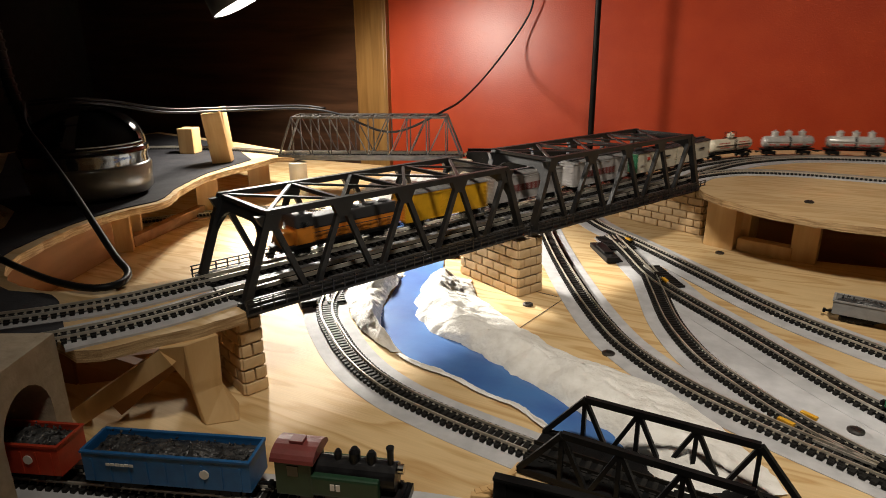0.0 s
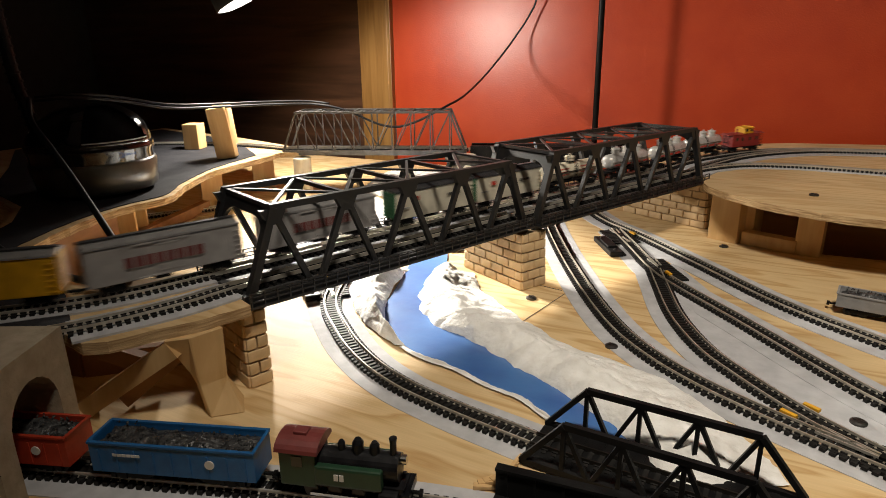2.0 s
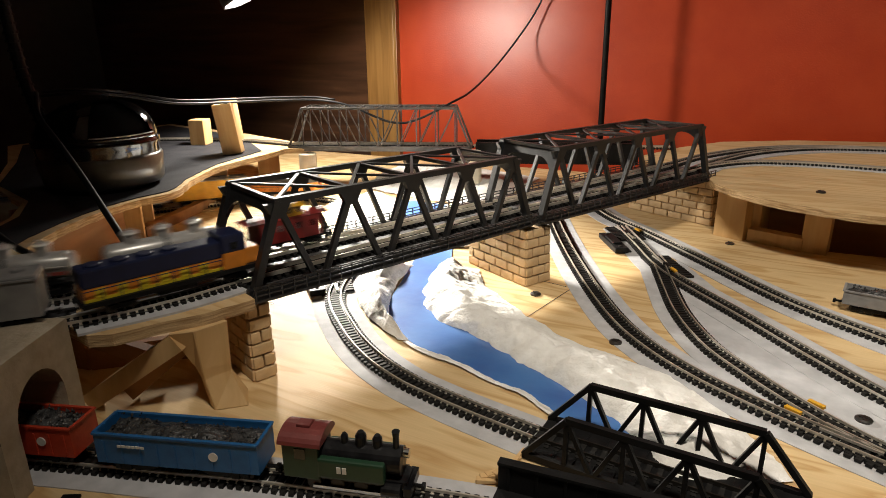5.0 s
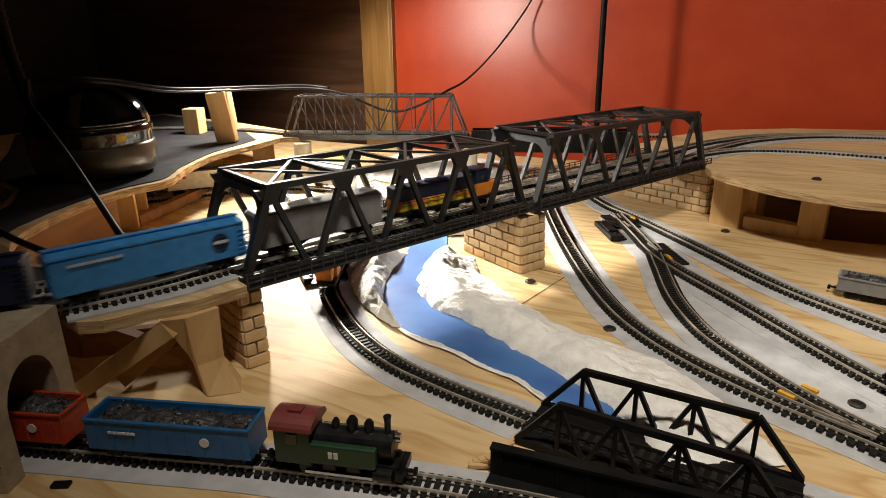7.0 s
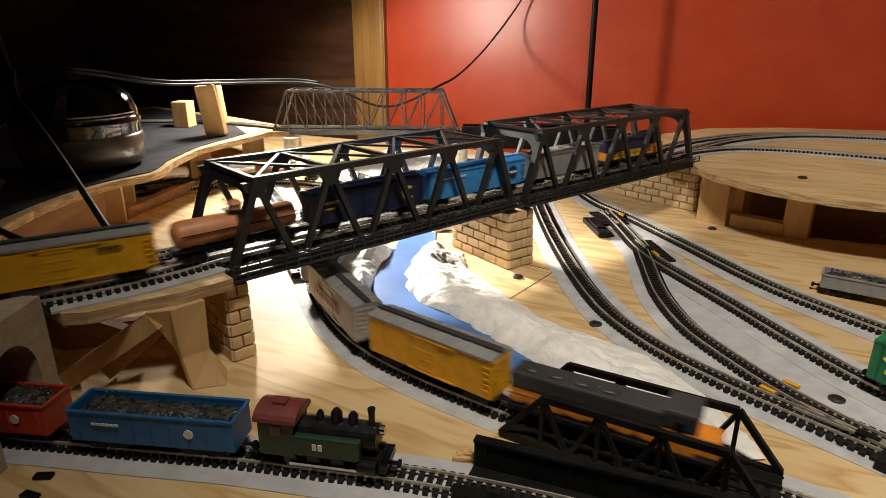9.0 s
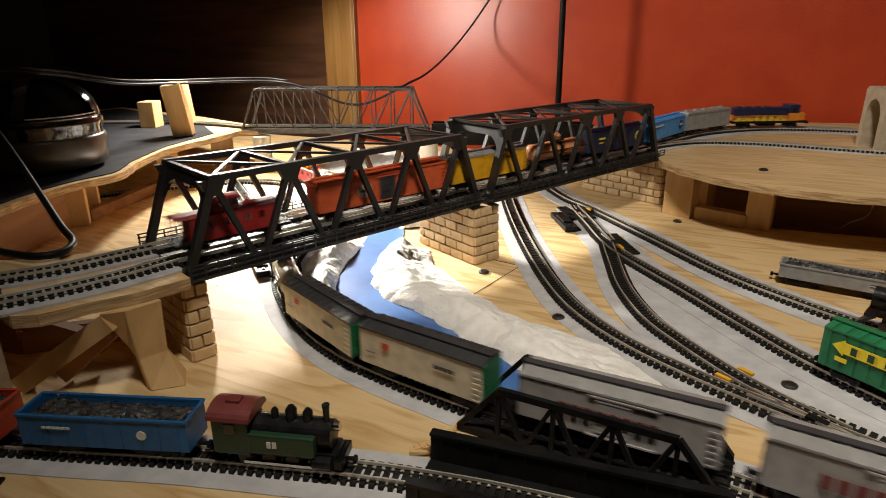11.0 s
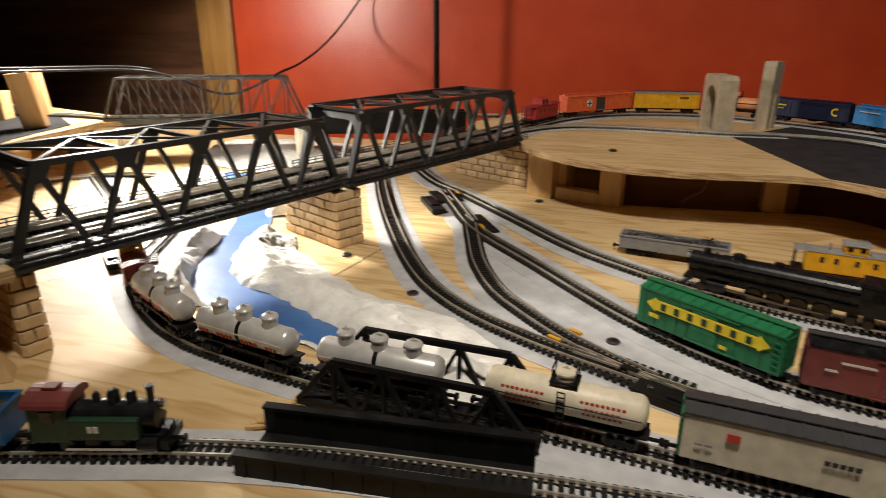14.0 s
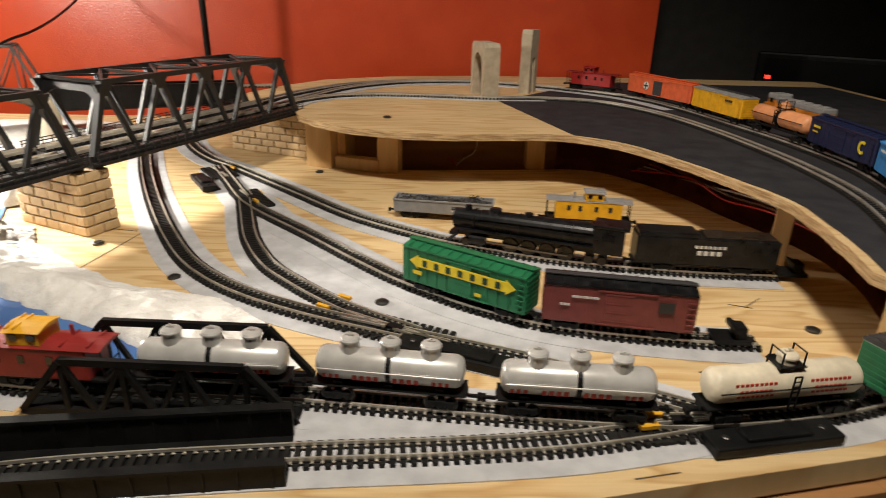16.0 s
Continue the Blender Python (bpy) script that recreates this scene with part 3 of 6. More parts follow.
S1 = [(-0.345, 0.74), (-0.32, 0.68), (-0.292, 0.618), (-0.252, 0.538), (-0.210, 0.462), (-0.177, 0.411), (-0.148, 0.380), (-0.120, 0.359), (-0.095, 0.345), (-0.072, 0.334), (-0.045, 0.323), (-0.014, 0.311), (0.015, 0.300), (0.045, 0.288), (0.09, 0.262), (0.12, 0.247)]
S2 = [(-0.176, 0.545), (-0.165, 0.511), (-0.145, 0.452), (-0.121, 0.406), (-0.097, 0.378), (-0.070, 0.352), (-0.045, 0.333), (-0.018, 0.316)]
S3 = [(-0.235, 0.655), (-0.205, 0.60), (-0.180, 0.553), (-0.156, 0.519), (-0.102, 0.462), (-0.059, 0.415), (-0.026, 0.382), (0.019, 0.348), (0.065, 0.327), (0.125, 0.316), (0.166, 0.313)]
S4 = [(-0.32, 0.80), (-0.287, 0.736), (-0.250, 0.685), (-0.212, 0.650), (-0.140, 0.575), (-0.079, 0.511), (-0.030, 0.474), (0.013, 0.449), (0.083, 0.422), (0.159, 0.408), (0.222, 0.4035)]
FR = [(-0.50, 0.090), (-0.43, 0.121), (-0.370, 0.144), (-0.330, 0.158), (-0.286, 0.174), (-0.243, 0.187), (-0.216, 0.1955), (-0.183, 0.2035), (-0.139, 0.211), (-0.068, 0.2185), (-0.001, 0.2235), (0.046, 0.2285), (0.082, 0.2355), (0.112, 0.243)]
TURN_L = [(-0.656, 0.594), (-0.60, 0.55), (-0.542, 0.503), (-0.48, 0.445), (-0.43, 0.40), (-0.395, 0.366)]

for k, (pts, w) in enumerate(((TRACK_A, 0.034), (TRACK_A2, 0.040), (S1, 0.036), (S2, 0.034), (S3, 0.038), (S4, 0.038), (FR, 0.034), (TURN_L, 0.034))):
    paint("painted_strip", pts, w, GREY, "grey painted roadbed strip on the plywood", lift=0.00030 + 0.00006 * k)
bm = bmesh.new()
slab(bm, [(-0.165, 0.58), (-0.10, 0.47), (-0.04, 0.405), (0.03, 0.345), (0.08, 0.318), (0.06, 0.292), (-0.03, 0.315), (-0.08, 0.365), (-0.115, 0.42), (-0.14, 0.48), (-0.17, 0.545)], 0.00004, 0.00022)
structure("painted_patch", bm, GREY, "grey painted patch between the sidings")
bm = bmesh.new()
slab(bm, [(-0.06, 0.255), (0.11, 0.24), (0.11, 0.236), (-0.06, 0.212), (-0.10, 0.20)], 0.00004, 0.00018)
structure("painted_patch", bm, GREY, "grey painted patch between the front tracks")

track(TRACK_A, "curved black-tied track passing under the truss bridges")
track(TRACK_A2, "black-tied track leaving the small truss bridge")
track(S1, "long curved siding track on grey paint")
track(S2, "short curved siding track on grey paint")
track(S3, "curved siding track holding box cars")
track(S4, "curved siding track holding the steam engine")
track(FR, "front track with bright rails and black ties")
track(TURN_L, "turnout track behind the truss bridge")


def along(m, pts):
    return [tuple((m @ Vector((x, y, 0)))[:2]) for x, y in pts]


B1 = pose(L1[0], L1[1], 0.048, 0, 0, YAW1)
B2 = pose(M1[0], M1[1], 0.048, 0, 0, YAW2)
NEAR_Y, FAR_Y = 0.0172, 0.0485
NEAR = [(-0.56, 0.02), (-0.50, 0.06), (-0.445, 0.115), (-0.401, 0.170), (-0.380, 0.212)] + along(B1, [(0.0, NEAR_Y), (0.119, NEAR_Y)]) + along(B2, [(0.0, NEAR_Y), (0.132, NEAR_Y), (LEN2, NEAR_Y)]) + [(-0.160, 0.776), (-0.121, 0.862), (-0.053, 0.927), (0.044, 0.950), (0.115, 0.928), (0.180, 0.890), (0.240, 0.835), (0.275, 0.755), (0.299, 0.640), (0.312, 0.56), (0.313, 0.47), (0.29, 0.38), (0.25, 0.28)]
FAR = [(-0.580, 0.123), (-0.545, 0.119), (-0.510, 0.127), (-0.460, 0.161), (-0.421, 0.208)] + along(B1, [(0.0, FAR_Y), (0.119, FAR_Y)]) + along(B2, [(0.0, FAR_Y), (0.132, FAR_Y), (LEN2, FAR_Y)]) + [(-0.176, 0.810), (-0.123, 0.893), (-0.053, 0.940), (0.044, 0.963)]
INNER = [along(B2, [(LEN2, NEAR_Y)])[0], (-0.162, 0.748), (-0.127, 0.788), (-0.075, 0.805), (-0.023, 0.806), (0.059, 0.800), (0.125, 0.805), (0.190, 0.785), (0.235, 0.72), (0.258, 0.64), (0.270, 0.56), (0.275, 0.48), (0.268, 0.40), (0.24, 0.31)]
track([(-1.365, 0.585, D), (-1.375, 0.50, D), (-1.37, 0.38, D), (-1.33, 0.20, D), (-1.20, 0.06, D), (-1.0, -0.02, D), (-0.75, -0.04, D), (-0.56, 0.02, D)], "upper track on the approach strip")
track(RAMP, "track descending a ramp under the raised deck")
track(NEAR[:6], "upper track with grey ballast paint on the raised deck", z=D)
track(FAR[2:6], "upper track with grey ballast paint on the raised deck", z=D)
track(NEAR[9:], "outer loop track on the raised deck", z=D)
track(FAR[9:], "crossover track on the raised deck", z=D)
track(INNER, "inner loop track on the raised deck", z=D)
track([(0.322, 0.86), (0.338, 0.76), (0.3475, 0.66), (0.353, 0.56), (0.350, 0.45)], "outermost track on the raised deck", z=D)
track([(-1.0, 0.50), (-0.92, 0.62), (-0.82, 0.665), (-0.745, 0.675), (-0.695, 0.672)], "track on the raised deck leading to the rear bridge", z=D)
track([(-0.462, 0.765), (-0.38, 0.80), (-0.30, 0.83), (-0.22, 0.86)], "track behind the truss bridge", z=D)
paint("painted_strip", NEAR[3:6], 0.030, GREY, "grey painted roadbed on the raised deck", z=D, lift=0.0013)
paint("painted_strip", FAR[3:6], 0.026, GREY, "grey painted roadbed on the raised deck", z=D, lift=0.0012)
paint("painted_strip", NEAR[9:18], 0.040, GREY, "grey painted roadbed on the raised deck", z=D, lift=0.0012)
paint("painted_strip", INNER[1:7], 0.024, GREY, "grey painted roadbed on the raised deck", z=D, lift=0.0013)


# ---- truss bridges ----
def truss_bridge(m, length, top, label, lean=0.0225, lean_end=0.0225, width=0.0635, panels=4):
    """Double-track through truss with end portals, top bracing and side walkways."""
    ob = empty("truss_bridge", m, label, "truss bridge", "double-track truss bridges")
    L, W, T = length, width, top
    floor = 0.006
    bm = bmesh.new()
    box(bm, (L, 0.004, 0.009), (L / 2, 0, 0.0045))
    box(bm, (L, 0.004, 0.009), (L / 2, W, 0.0045))
    part("side_girder", bm, BRIDGE_BLACK, ob)
    bm = bmesh.new()
    box(bm, (L, W - 0.004, 0.003), (L / 2, W / 2, floor - 0.001))
    part("floor", bm, BRIDGE_BLACK, ob)
    for k in range(9):
        bm = bmesh.new()
        box(bm, (0.004, W - 0.005, 0.0030), (L * (k + 0.5) / 9, W / 2, 0.0020))
        part("floor_beam", bm, BRIDGE_BLACK, ob)
    for yc in (NEAR_Y, FAR_Y):
        bm = bmesh.new()
        box(bm, (L, 0.0025, 0.0016), (L / 2, yc + 0.0125, floor + 0.0012))
        box(bm, (L, 0.0025, 0.0016), (L / 2, yc - 0.0125, floor + 0.0012))
        part("guard_timber", bm, DECKGREY, ob)
        bm = bmesh.new()
        box(bm, (L, 0.006, 0.0008), (L / 2, yc, floor + 0.0022))
        part("walk_plate", bm, DECKGREY, ob, "light grey walkway plate between the rails")
        for s in (0.0045, -0.0045):
            bm = bmesh.new()
            box(bm, (L, 0.0008, 0.0026), (L / 2, yc + s, floor + 0.0044))
            part("rail", bm, RAIL, ob)
        n = round(L / 0.0055)
        for k in range(n):
            o = bpy.data.objects.new("tie", TIE_MESH)
            scene.collection.objects.link(o)
            o.parent = ob
            o.matrix_basis = pose(L * (k + 0.5) / n, yc, floor + 0.0007)
    bm = bmesh.new()
    box(bm, (L, 0.006, 0.0012), (L / 2, W / 2, floor + 0.0022))
    part("walk_plate", bm, DECKGREY, ob, "light grey walkway plate between the tracks")
    x0, x1 = lean, L - lean_end
    for y in (0.0, W):
        bm = bmesh.new()
        beam(bm, (x0 - 0.002, y, T - 0.002), (x1 + 0.002, y, T - 0.002), 0.0042, 0.0038)
        part("top_chord", bm, BRIDGE_BLACK, ob)
        for xa, xb in ((0.003, x0), (L - 0.003, x1)):
            bm = bmesh.new()
            beam(bm, (xa, y, 0.004), (xb, y, T - 0.002), 0.0044, 0.0054, up=(0, 1, 0))
            part("end_post", bm, BRIDGE_BLACK, ob)
        step = (x1 - x0) / panels
        for k in range(panels):
            a, b = x0 + step * k, x0 + step * (k + 1)
            mid = (a + b) / 2
            for p, q in (((a, T - 0.003), (mid - 0.004, 0.008)), ((mid + 0.004, 0.008), (b, T - 0.003))):
                bm = bmesh.new()
                beam(bm, (p[0], y, p[1]), (q[0], y, q[1]), 0.0034, 0.0034, up=(0, 1, 0))
                part("diagonal", bm, BRIDGE_BLACK, ob)
        for k in range(panels + 1):
            bm = bmesh.new()
            vs = [(x0 + step * k + dx, y, T - 0.003 + dz) for dx, dz in ((-0.008, 0), (0.008, 0), (0.0035, -0.009), (-0.0035, -0.009))]
            f = bm.faces.new([bm.verts.new((a, b - 0.0019, c)) for a, b, c in vs])
            r = bmesh.ops.extrude_face_region(bm, geom=[f])
            bmesh.ops.translate(bm, verts=[v for v in r["geom"] if isinstance(v, bmesh.types.BMVert)], vec=(0, 0.0038, 0))
            part("gusset", bm, BRIDGE_BLACK, ob)
    step = (x1 - x0) / panels
    for k in range(panels + 1):
        bm = bmesh.new()
        x = x0 + step * k
        beam(bm, (x, 0, T - 0.002), (x, W, T - 0.002), 0.0028, 0.0026)
        part("cross_strut", bm, BRIDGE_BLACK, ob)
        if k < panels:
            for ya, yb in ((0, W), (W, 0)):
                bm = bmesh.new()
                beam(bm, (x, ya, T - 0.0015), (x + step, yb, T - 0.0015), 0.0021, 0.0014)
                part("top_brace", bm, BRIDGE_BLACK, ob)
    for xa, xb, sgn in ((0.003, x0, 1), (L - 0.003, x1, -1)):
        # curved portal head
        bm = bmesh.new()
        d = Vector((xb - xa, 0, T - 0.006))
        rows = []
        for k in range(17):
            t = k / 16
            y = W * t
            drop = 0.0085 + 0.022 * max(0.0, abs(2 * t - 1) ** 5 - 0.02)
            for_top = Vector((xa, y, 0.004)) + d
            low = Vector((xa, y, 0.004)) + d * (1 - drop / T)
            rows.append([bm.verts.new(for_top), bm.verts.new(low)])
        fs = [bm.faces.new((a[0], b[0], b[1], a[1])) for a, b in zip(rows, rows[1:])]
        r = bmesh.ops.extrude_face_region(bm, geom=fs)
        bmesh.ops.translate(bm, verts=[v for v in r["geom"] if isinstance(v, bmesh.types.BMVert)], vec=(0.0028 * sgn, 0, 0))
        part("portal_head", bm, BRIDGE_BLACK, ob)
    for y, s in ((-0.0085, 1), (W + 0.0085, -1)):
        bm = bmesh.new()
        box(bm, (L, 0.0075, 0.0010), (L / 2, y + 0.003 * s, 0.0042))
        part("walkway", bm, BRIDGE_BLACK, ob)
        bm = bmesh.new()
        n = 30
        for k in range(n + 1):
            box(bm, (0.0008, 0.0008, 0.0085), (0.001 + (L - 0.002) * k / n, y, 0.0085))
        for z in (0.0075, 0.0102, 0.0126):
            box(bm, (L, 0.0007, 0.0007), (L / 2, y, z))
        part("handrail", bm, BRIDGE_BLACK, ob)
    return ob


truss_bridge(B1, LEN1, 0.0595, "black plastic double-track truss bridge with arched portals, resting on brick piers")
truss_bridge(B2, LEN2, 0.0620, "black plastic double-track truss bridge with arched portals beside the red wall", lean=0.0215, lean_end=0.026)


def rear_bridge():
    """Slender grey single-track truss behind."""
    a, b = Vector((-0.690, 0.655, 0.0)), Vector((-0.460, 0.755, 0.0))
    L = (b - a).length
    yaw = math.degrees(math.atan2((b - a).y, (b - a).x))
    ob = empty("rear_truss_bridge", pose(a.x, a.y, D - 0.002, 0, 0, yaw), "weathered grey slender single-track truss bridge behind", "truss bridge")
    W, T, lean, n = 0.042, 0.055, 0.022, 8
    bm = bmesh.new()
    box(bm, (L, W, 0.004), (L / 2, W / 2, 0.0))
    part("floor", bm, BRIDGE_GREY, ob)
    for s in (0.0045, -0.0045):
        bm = bmesh.new()
        box(bm, (L, 0.0008, 0.0026), (L / 2, W / 2 + s, 0.0056))
        part("rail", bm, RAIL, ob)
    for k in range(round(L / 0.0052)):
        o = bpy.data.objects.new("tie", TIE_MESH)
        scene.collection.objects.link(o)
        o.parent = ob
        o.matrix_basis = pose(0.003 + k * 0.0052, W / 2, 0.0019)
    x0, x1 = lean, L - lean
    st = (x1 - x0) / n
    for y in (0.001, W - 0.001):
        bm = bmesh.new()
        beam(bm, (x0, y, T), (x1, y, T), 0.0026, 0.0030)
        part("top_chord", bm, BRIDGE_GREY, ob)
        bm = bmesh.new()
        beam(bm, (0, y, 0.003), (L, y, 0.003), 0.003, 0.004)
        part("bottom_chord", bm, BRIDGE_GREY, ob)
        for xa, xb in ((0.001, x0), (L - 0.001, x1)):
            bm = bmesh.new()
            beam(bm, (xa, y, 0.002), (xb, y, T), 0.0026, 0.0030, up=(0, 1, 0))
            part("end_post", bm, BRIDGE_GREY, ob)
        for k in range(n + 1):
            x = x0 + st * k
            bm = bmesh.new()
            beam(bm, (x, y, 0.002), (x, y, T), 0.0016, 0.0018, up=(0, 1, 0))
            part("upright", bm, BRIDGE_GREY, ob)
            if k < n:
                bm = bmesh.new()
                if k < n / 2:
                    beam(bm, (x, y, T), (x + st, y, 0.002), 0.0014, 0.0018, up=(0, 1, 0))
                else:
                    beam(bm, (x, y, 0.002), (x + st, y, T), 0.0014, 0.0018, up=(0, 1, 0))
                part("diagonal", bm, BRIDGE_GREY, ob)
    for k in range(n + 1):
        bm = bmesh.new()
        beam(bm, (x0 + st * k, 0, T), (x0 + st * k, W, T), 0.0018, 0.0020)
        part("cross_strut", bm, BRIDGE_GREY, ob)
        if k < n:
            bm = bmesh.new()
            beam(bm, (x0 + st * k, 0, T), (x0 + st * (k + 1), W, T), 0.0013, 0.0013)
            beam(bm, (x0 + st * k, W, T - 0.0012), (x0 + st * (k + 1), 0, T - 0.0012), 0.0013, 0.0013)
            part("top_brace", bm, BRIDGE_GREY, ob)


rear_bridge()


def pony_bridge():
    """Small black pony truss over the river."""
    a, b = Vector((-0.186, 0.2625, 0)), Vector((-0.066, 0.2572, 0))
    L = (b - a).length
    yaw = math.degrees(math.atan2((b - a).y, (b - a).x))
    ob = empty("pony_truss_bridge", pose(a.x, a.y, 0.0, 0, 0, yaw), "small black plastic pony truss bridge over the river", "truss bridge")
    W, T, lean, n = 0.034, 0.0275, 0.021, 3
    bm = bmesh.new()
    box(bm, (L, W - 0.003, 0.0010), (L / 2, 0, 0.0017))
    part("floor", bm, BLACK, ob)
    for k in range(13):
        bm = bmesh.new()
        box(bm, (0.003, W, 0.002), (0.003 + (L - 0.006) * k / 12, 0, 0.0015))
        part("floor_beam", bm, BLACK, ob)
    for s in (0.0045, -0.0045):
        bm = bmesh.new()
        box(bm, (L, 0.0008, 0.0022), (L / 2, s, 0.0036))
        part("rail", bm, material("dark_rail", (0.10, 0.09, 0.075), 0.35, metal=0.9), ob)
    for k in range(round(L / 0.0052)):
        o = bpy.data.objects.new("tie", TIE_MESH)
        scene.collection.objects.link(o)
        o.parent = ob
        o.matrix_basis = pose(0.003 + k * 0.0052, 0, 0.0008)
    x0, x1 = lean, L - lean
    st = (x1 - x0) / n
    for y in (W / 2, -W / 2):
        for nm, p, q in (("top_chord", (x0, T), (x1, T)), ("bottom_chord", (0, 0.0025), (L, 0.0025)), ("end_post", (0.001, 0.003), (x0, T)), ("end_post", (L - 0.001, 0.003), (x1, T))):
            bm = bmesh.new()
            beam(bm, (p[0], y, p[1]), (q[0], y, q[1]), 0.0026, 0.0032, up=(0, 1, 0) if nm == "end_post" else (0, 0, 1))
            part(nm, bm, BLACK, ob)
        for k in range(n + 1):
            x = x0 + st * k
            bm = bmesh.new()
            beam(bm, (x, y, 0.003), (x, y, T), 0.0020, 0.0022, up=(0, 1, 0))
            part("upright", bm, BLACK, ob)
            if k < n:
                for p, q in (((x, T), (x + st * 0.46, 0.003)), ((x + st * 0.54, 0.003), (x + st, T))):
                    bm = bmesh.new()
                    beam(bm, (p[0], y, p[1]), (q[0], y, q[1]), 0.0020, 0.0022, up=(0, 1, 0))
                    part("diagonal", bm, BLACK, ob)
    for k in range(4):
        bm = bmesh.new()
        x = L * k / 4
        beam(bm, (x, -W / 2, 0.0008), (x + L / 4, W / 2, 0.0008), 0.0018, 0.0012)
        beam(bm, (x, W / 2, 0.0008), (x + L / 4, -W / 2, 0.0008), 0.0018, 0.0012)
        part("floor_brace", bm, BLACK, ob)


pony_bridge()


def girder_bridge():
    """Black plate girders beside the front track."""
    ob = empty("plate_girder_bridge", pose(-0.126, 0.213, 0, 0, 0, 6.2), "low black plate girder bridge on the front track", "girder bridge")
    for y, h in ((0.0135, 0.0145), (-0.0155, 0.0110)):
        bm = bmesh.new()
        box(bm, (0.122, 0.0022, h), (0, y, h / 2), bevel=0.0004)
        box(bm, (0.122, 0.0045, 0.0014), (0, y, h + 0.0003))
        gp = part("girder", bm, BLACK, ob)
        for k in range(10):
            bm = bmesh.new()
            box(bm, (0.0012, 0.0034, h - 0.002), (-0.056 + k * 0.01245, y, h / 2))
            part("stiffener", bm, BLACK, gp)
    bm = bmesh.new()
    box(bm, (0.122, 0.026, 0.0012), (0, -0.001, 0.0008))
    part("floor", bm, BLACK, ob)


girder_bridge()


# ---- brick piers ----
def pier(x, y, yaw, w, d, h, label, rows=6, along_n=5, across_n=3):
    """Cast brick pier, battered slightly, with every brick proud of the joints."""
    ob = empty("brick_pier", pose(x, y, 0, 0, 0, yaw), label, "bridge pier", "bridge piers")
    bm = bmesh.new()
    box(bm, (w - 0.0016, d - 0.0016, h), (0, 0, h / 2))
    part("core", bm, MORTAR, ob)
    rh = h / rows
    for r in range(rows):
        grow = 1 + 0.05 * (1 - r / rows)
        for face in range(4):
            n = along_n if face % 2 == 0 else across_n
            span = (w if face % 2 == 0 else d) * grow
            off = ((d if face % 2 == 0 else w) * grow) / 2
            bw = span / n
            cuts = [0.0] + [bw * (k + (0.5 if r % 2 else 1.0)) for k in range(n)]
            cuts = [c for c in cuts if c < span - 0.001] + [span]
            for a, b in zip(cuts, cuts[1:]):
                if b - a < 0.0015:
                    continue
                bm = bmesh.new()
                box(bm, (b - a - 0.0011, 0.0026, rh - 0.0011), bevel=0.0007)
                part("brick", bm, BRICK, ob, m=pose(0, 0, 0, 0, 0, 90 * face) @ pose((a + b) / 2 - span / 2, -off + 0.0004 + random.uniform(0, 0.0004), rh * (r + 0.5)))
    return ob


pier(-0.2925, 0.4810, -26, 0.072, 0.026, 0.0475, "tan brick pier under the joint of the two bridges", rows=6, along_n=5, across_n=2)
pier(*along(pose(R2[0], R2[1], 0, 0, 0, 67), [(0.012, 0.042)])[0], -23, 0.098, 0.026, 0.0475, "tan brick abutment under the raised deck", rows=6, along_n=6, across_n=2)
pier(*along(pose(L1[0], L1[1], 0, 0, 0, 69), [(0.004, 0.0320)])[0], -21, 0.066, 0.0135, 0.0475, "tan brick pier at the end of the bridge", rows=6, along_n=4, across_n=1)


# ---- stone portals ----
def portal(x, y, z, yaw, w, h, d, label, hole=None, flat=False):
    """A block with a round-headed opening through it."""
    bm = bmesh.new()
    r = hole or w * 0.30
    spring = h * (0.48 if flat else 0.52)
    arch = [(-r, 0), (-r, spring)] + [(-r * math.cos(math.pi * k / 12), spring + r * 1.1 * math.sin(math.pi * k / 12)) for k in range(1, 12)] + [(r, spring), (r, 0)]
    outer = [(w / 2, 0), (w / 2 * 0.98, h * 0.93), (w / 2 * 0.80, h), (-w / 2 * 0.80, h), (-w / 2 * 0.98, h * 0.93), (-w / 2, 0)]
    if flat:
        outer = [(w / 2, 0), (w / 2, h), (-w / 2, h), (-w / 2, 0)]
    f = bm.faces.new([bm.verts.new((a, -d / 2, b)) for a, b in arch + outer])
    rr = bmesh.ops.extrude_face_region(bm, geom=[f])
    bmesh.ops.translate(bm, verts=[v for v in rr["geom"] if isinstance(v, bmesh.types.BMVert)], vec=(0, d, 0))
    bmesh.ops.triangulate(bm, faces=[f for f in bm.faces if len(f.verts) > 4])
    tagged(finish("stone_portal", bm, STONE, m=pose(x, y, z, 0, 0, yaw)), label, "tunnel portal", "stone portals")


portal(-0.3955, 0.1305, 0, 118, 0.058, 0.0635, 0.032, "grey-tan cast stone portal over the front track", hole=0.0175, flat=True)
portal(0.052, 0.828, D, 103, 0.056, 0.066, 0.020, "tan cast stone portal standing on the raised deck", hole=0.018)
portal(0.113, 0.872, D, 60, 0.026, 0.080, 0.014, "tall narrow cast stone slab on the raised deck", hole=0.004)
bm = bmesh.new()
lathe(bm, [(0.012, 0), (0.012, 0.054), (0.0105, 0.055)], 24)
tagged(finish("support_tube", bm, material("cream_tube", (0.72, 0.66, 0.52), 0.6), smooth=False, m=pose(-0.452, 0.742, 0)), "short cream cardboard tube standing on the board", "tube")
bm = bmesh.new()
lathe(bm, [(0.012, 0), (0.012, 0.047), (0.0105, 0.048)], 24)
tagged(finish("support_tube", bm, MATS["cream_tube"], m=pose(-0.668, 0.668, 0)), "short cream cardboard tube under the rear bridge", "tube")


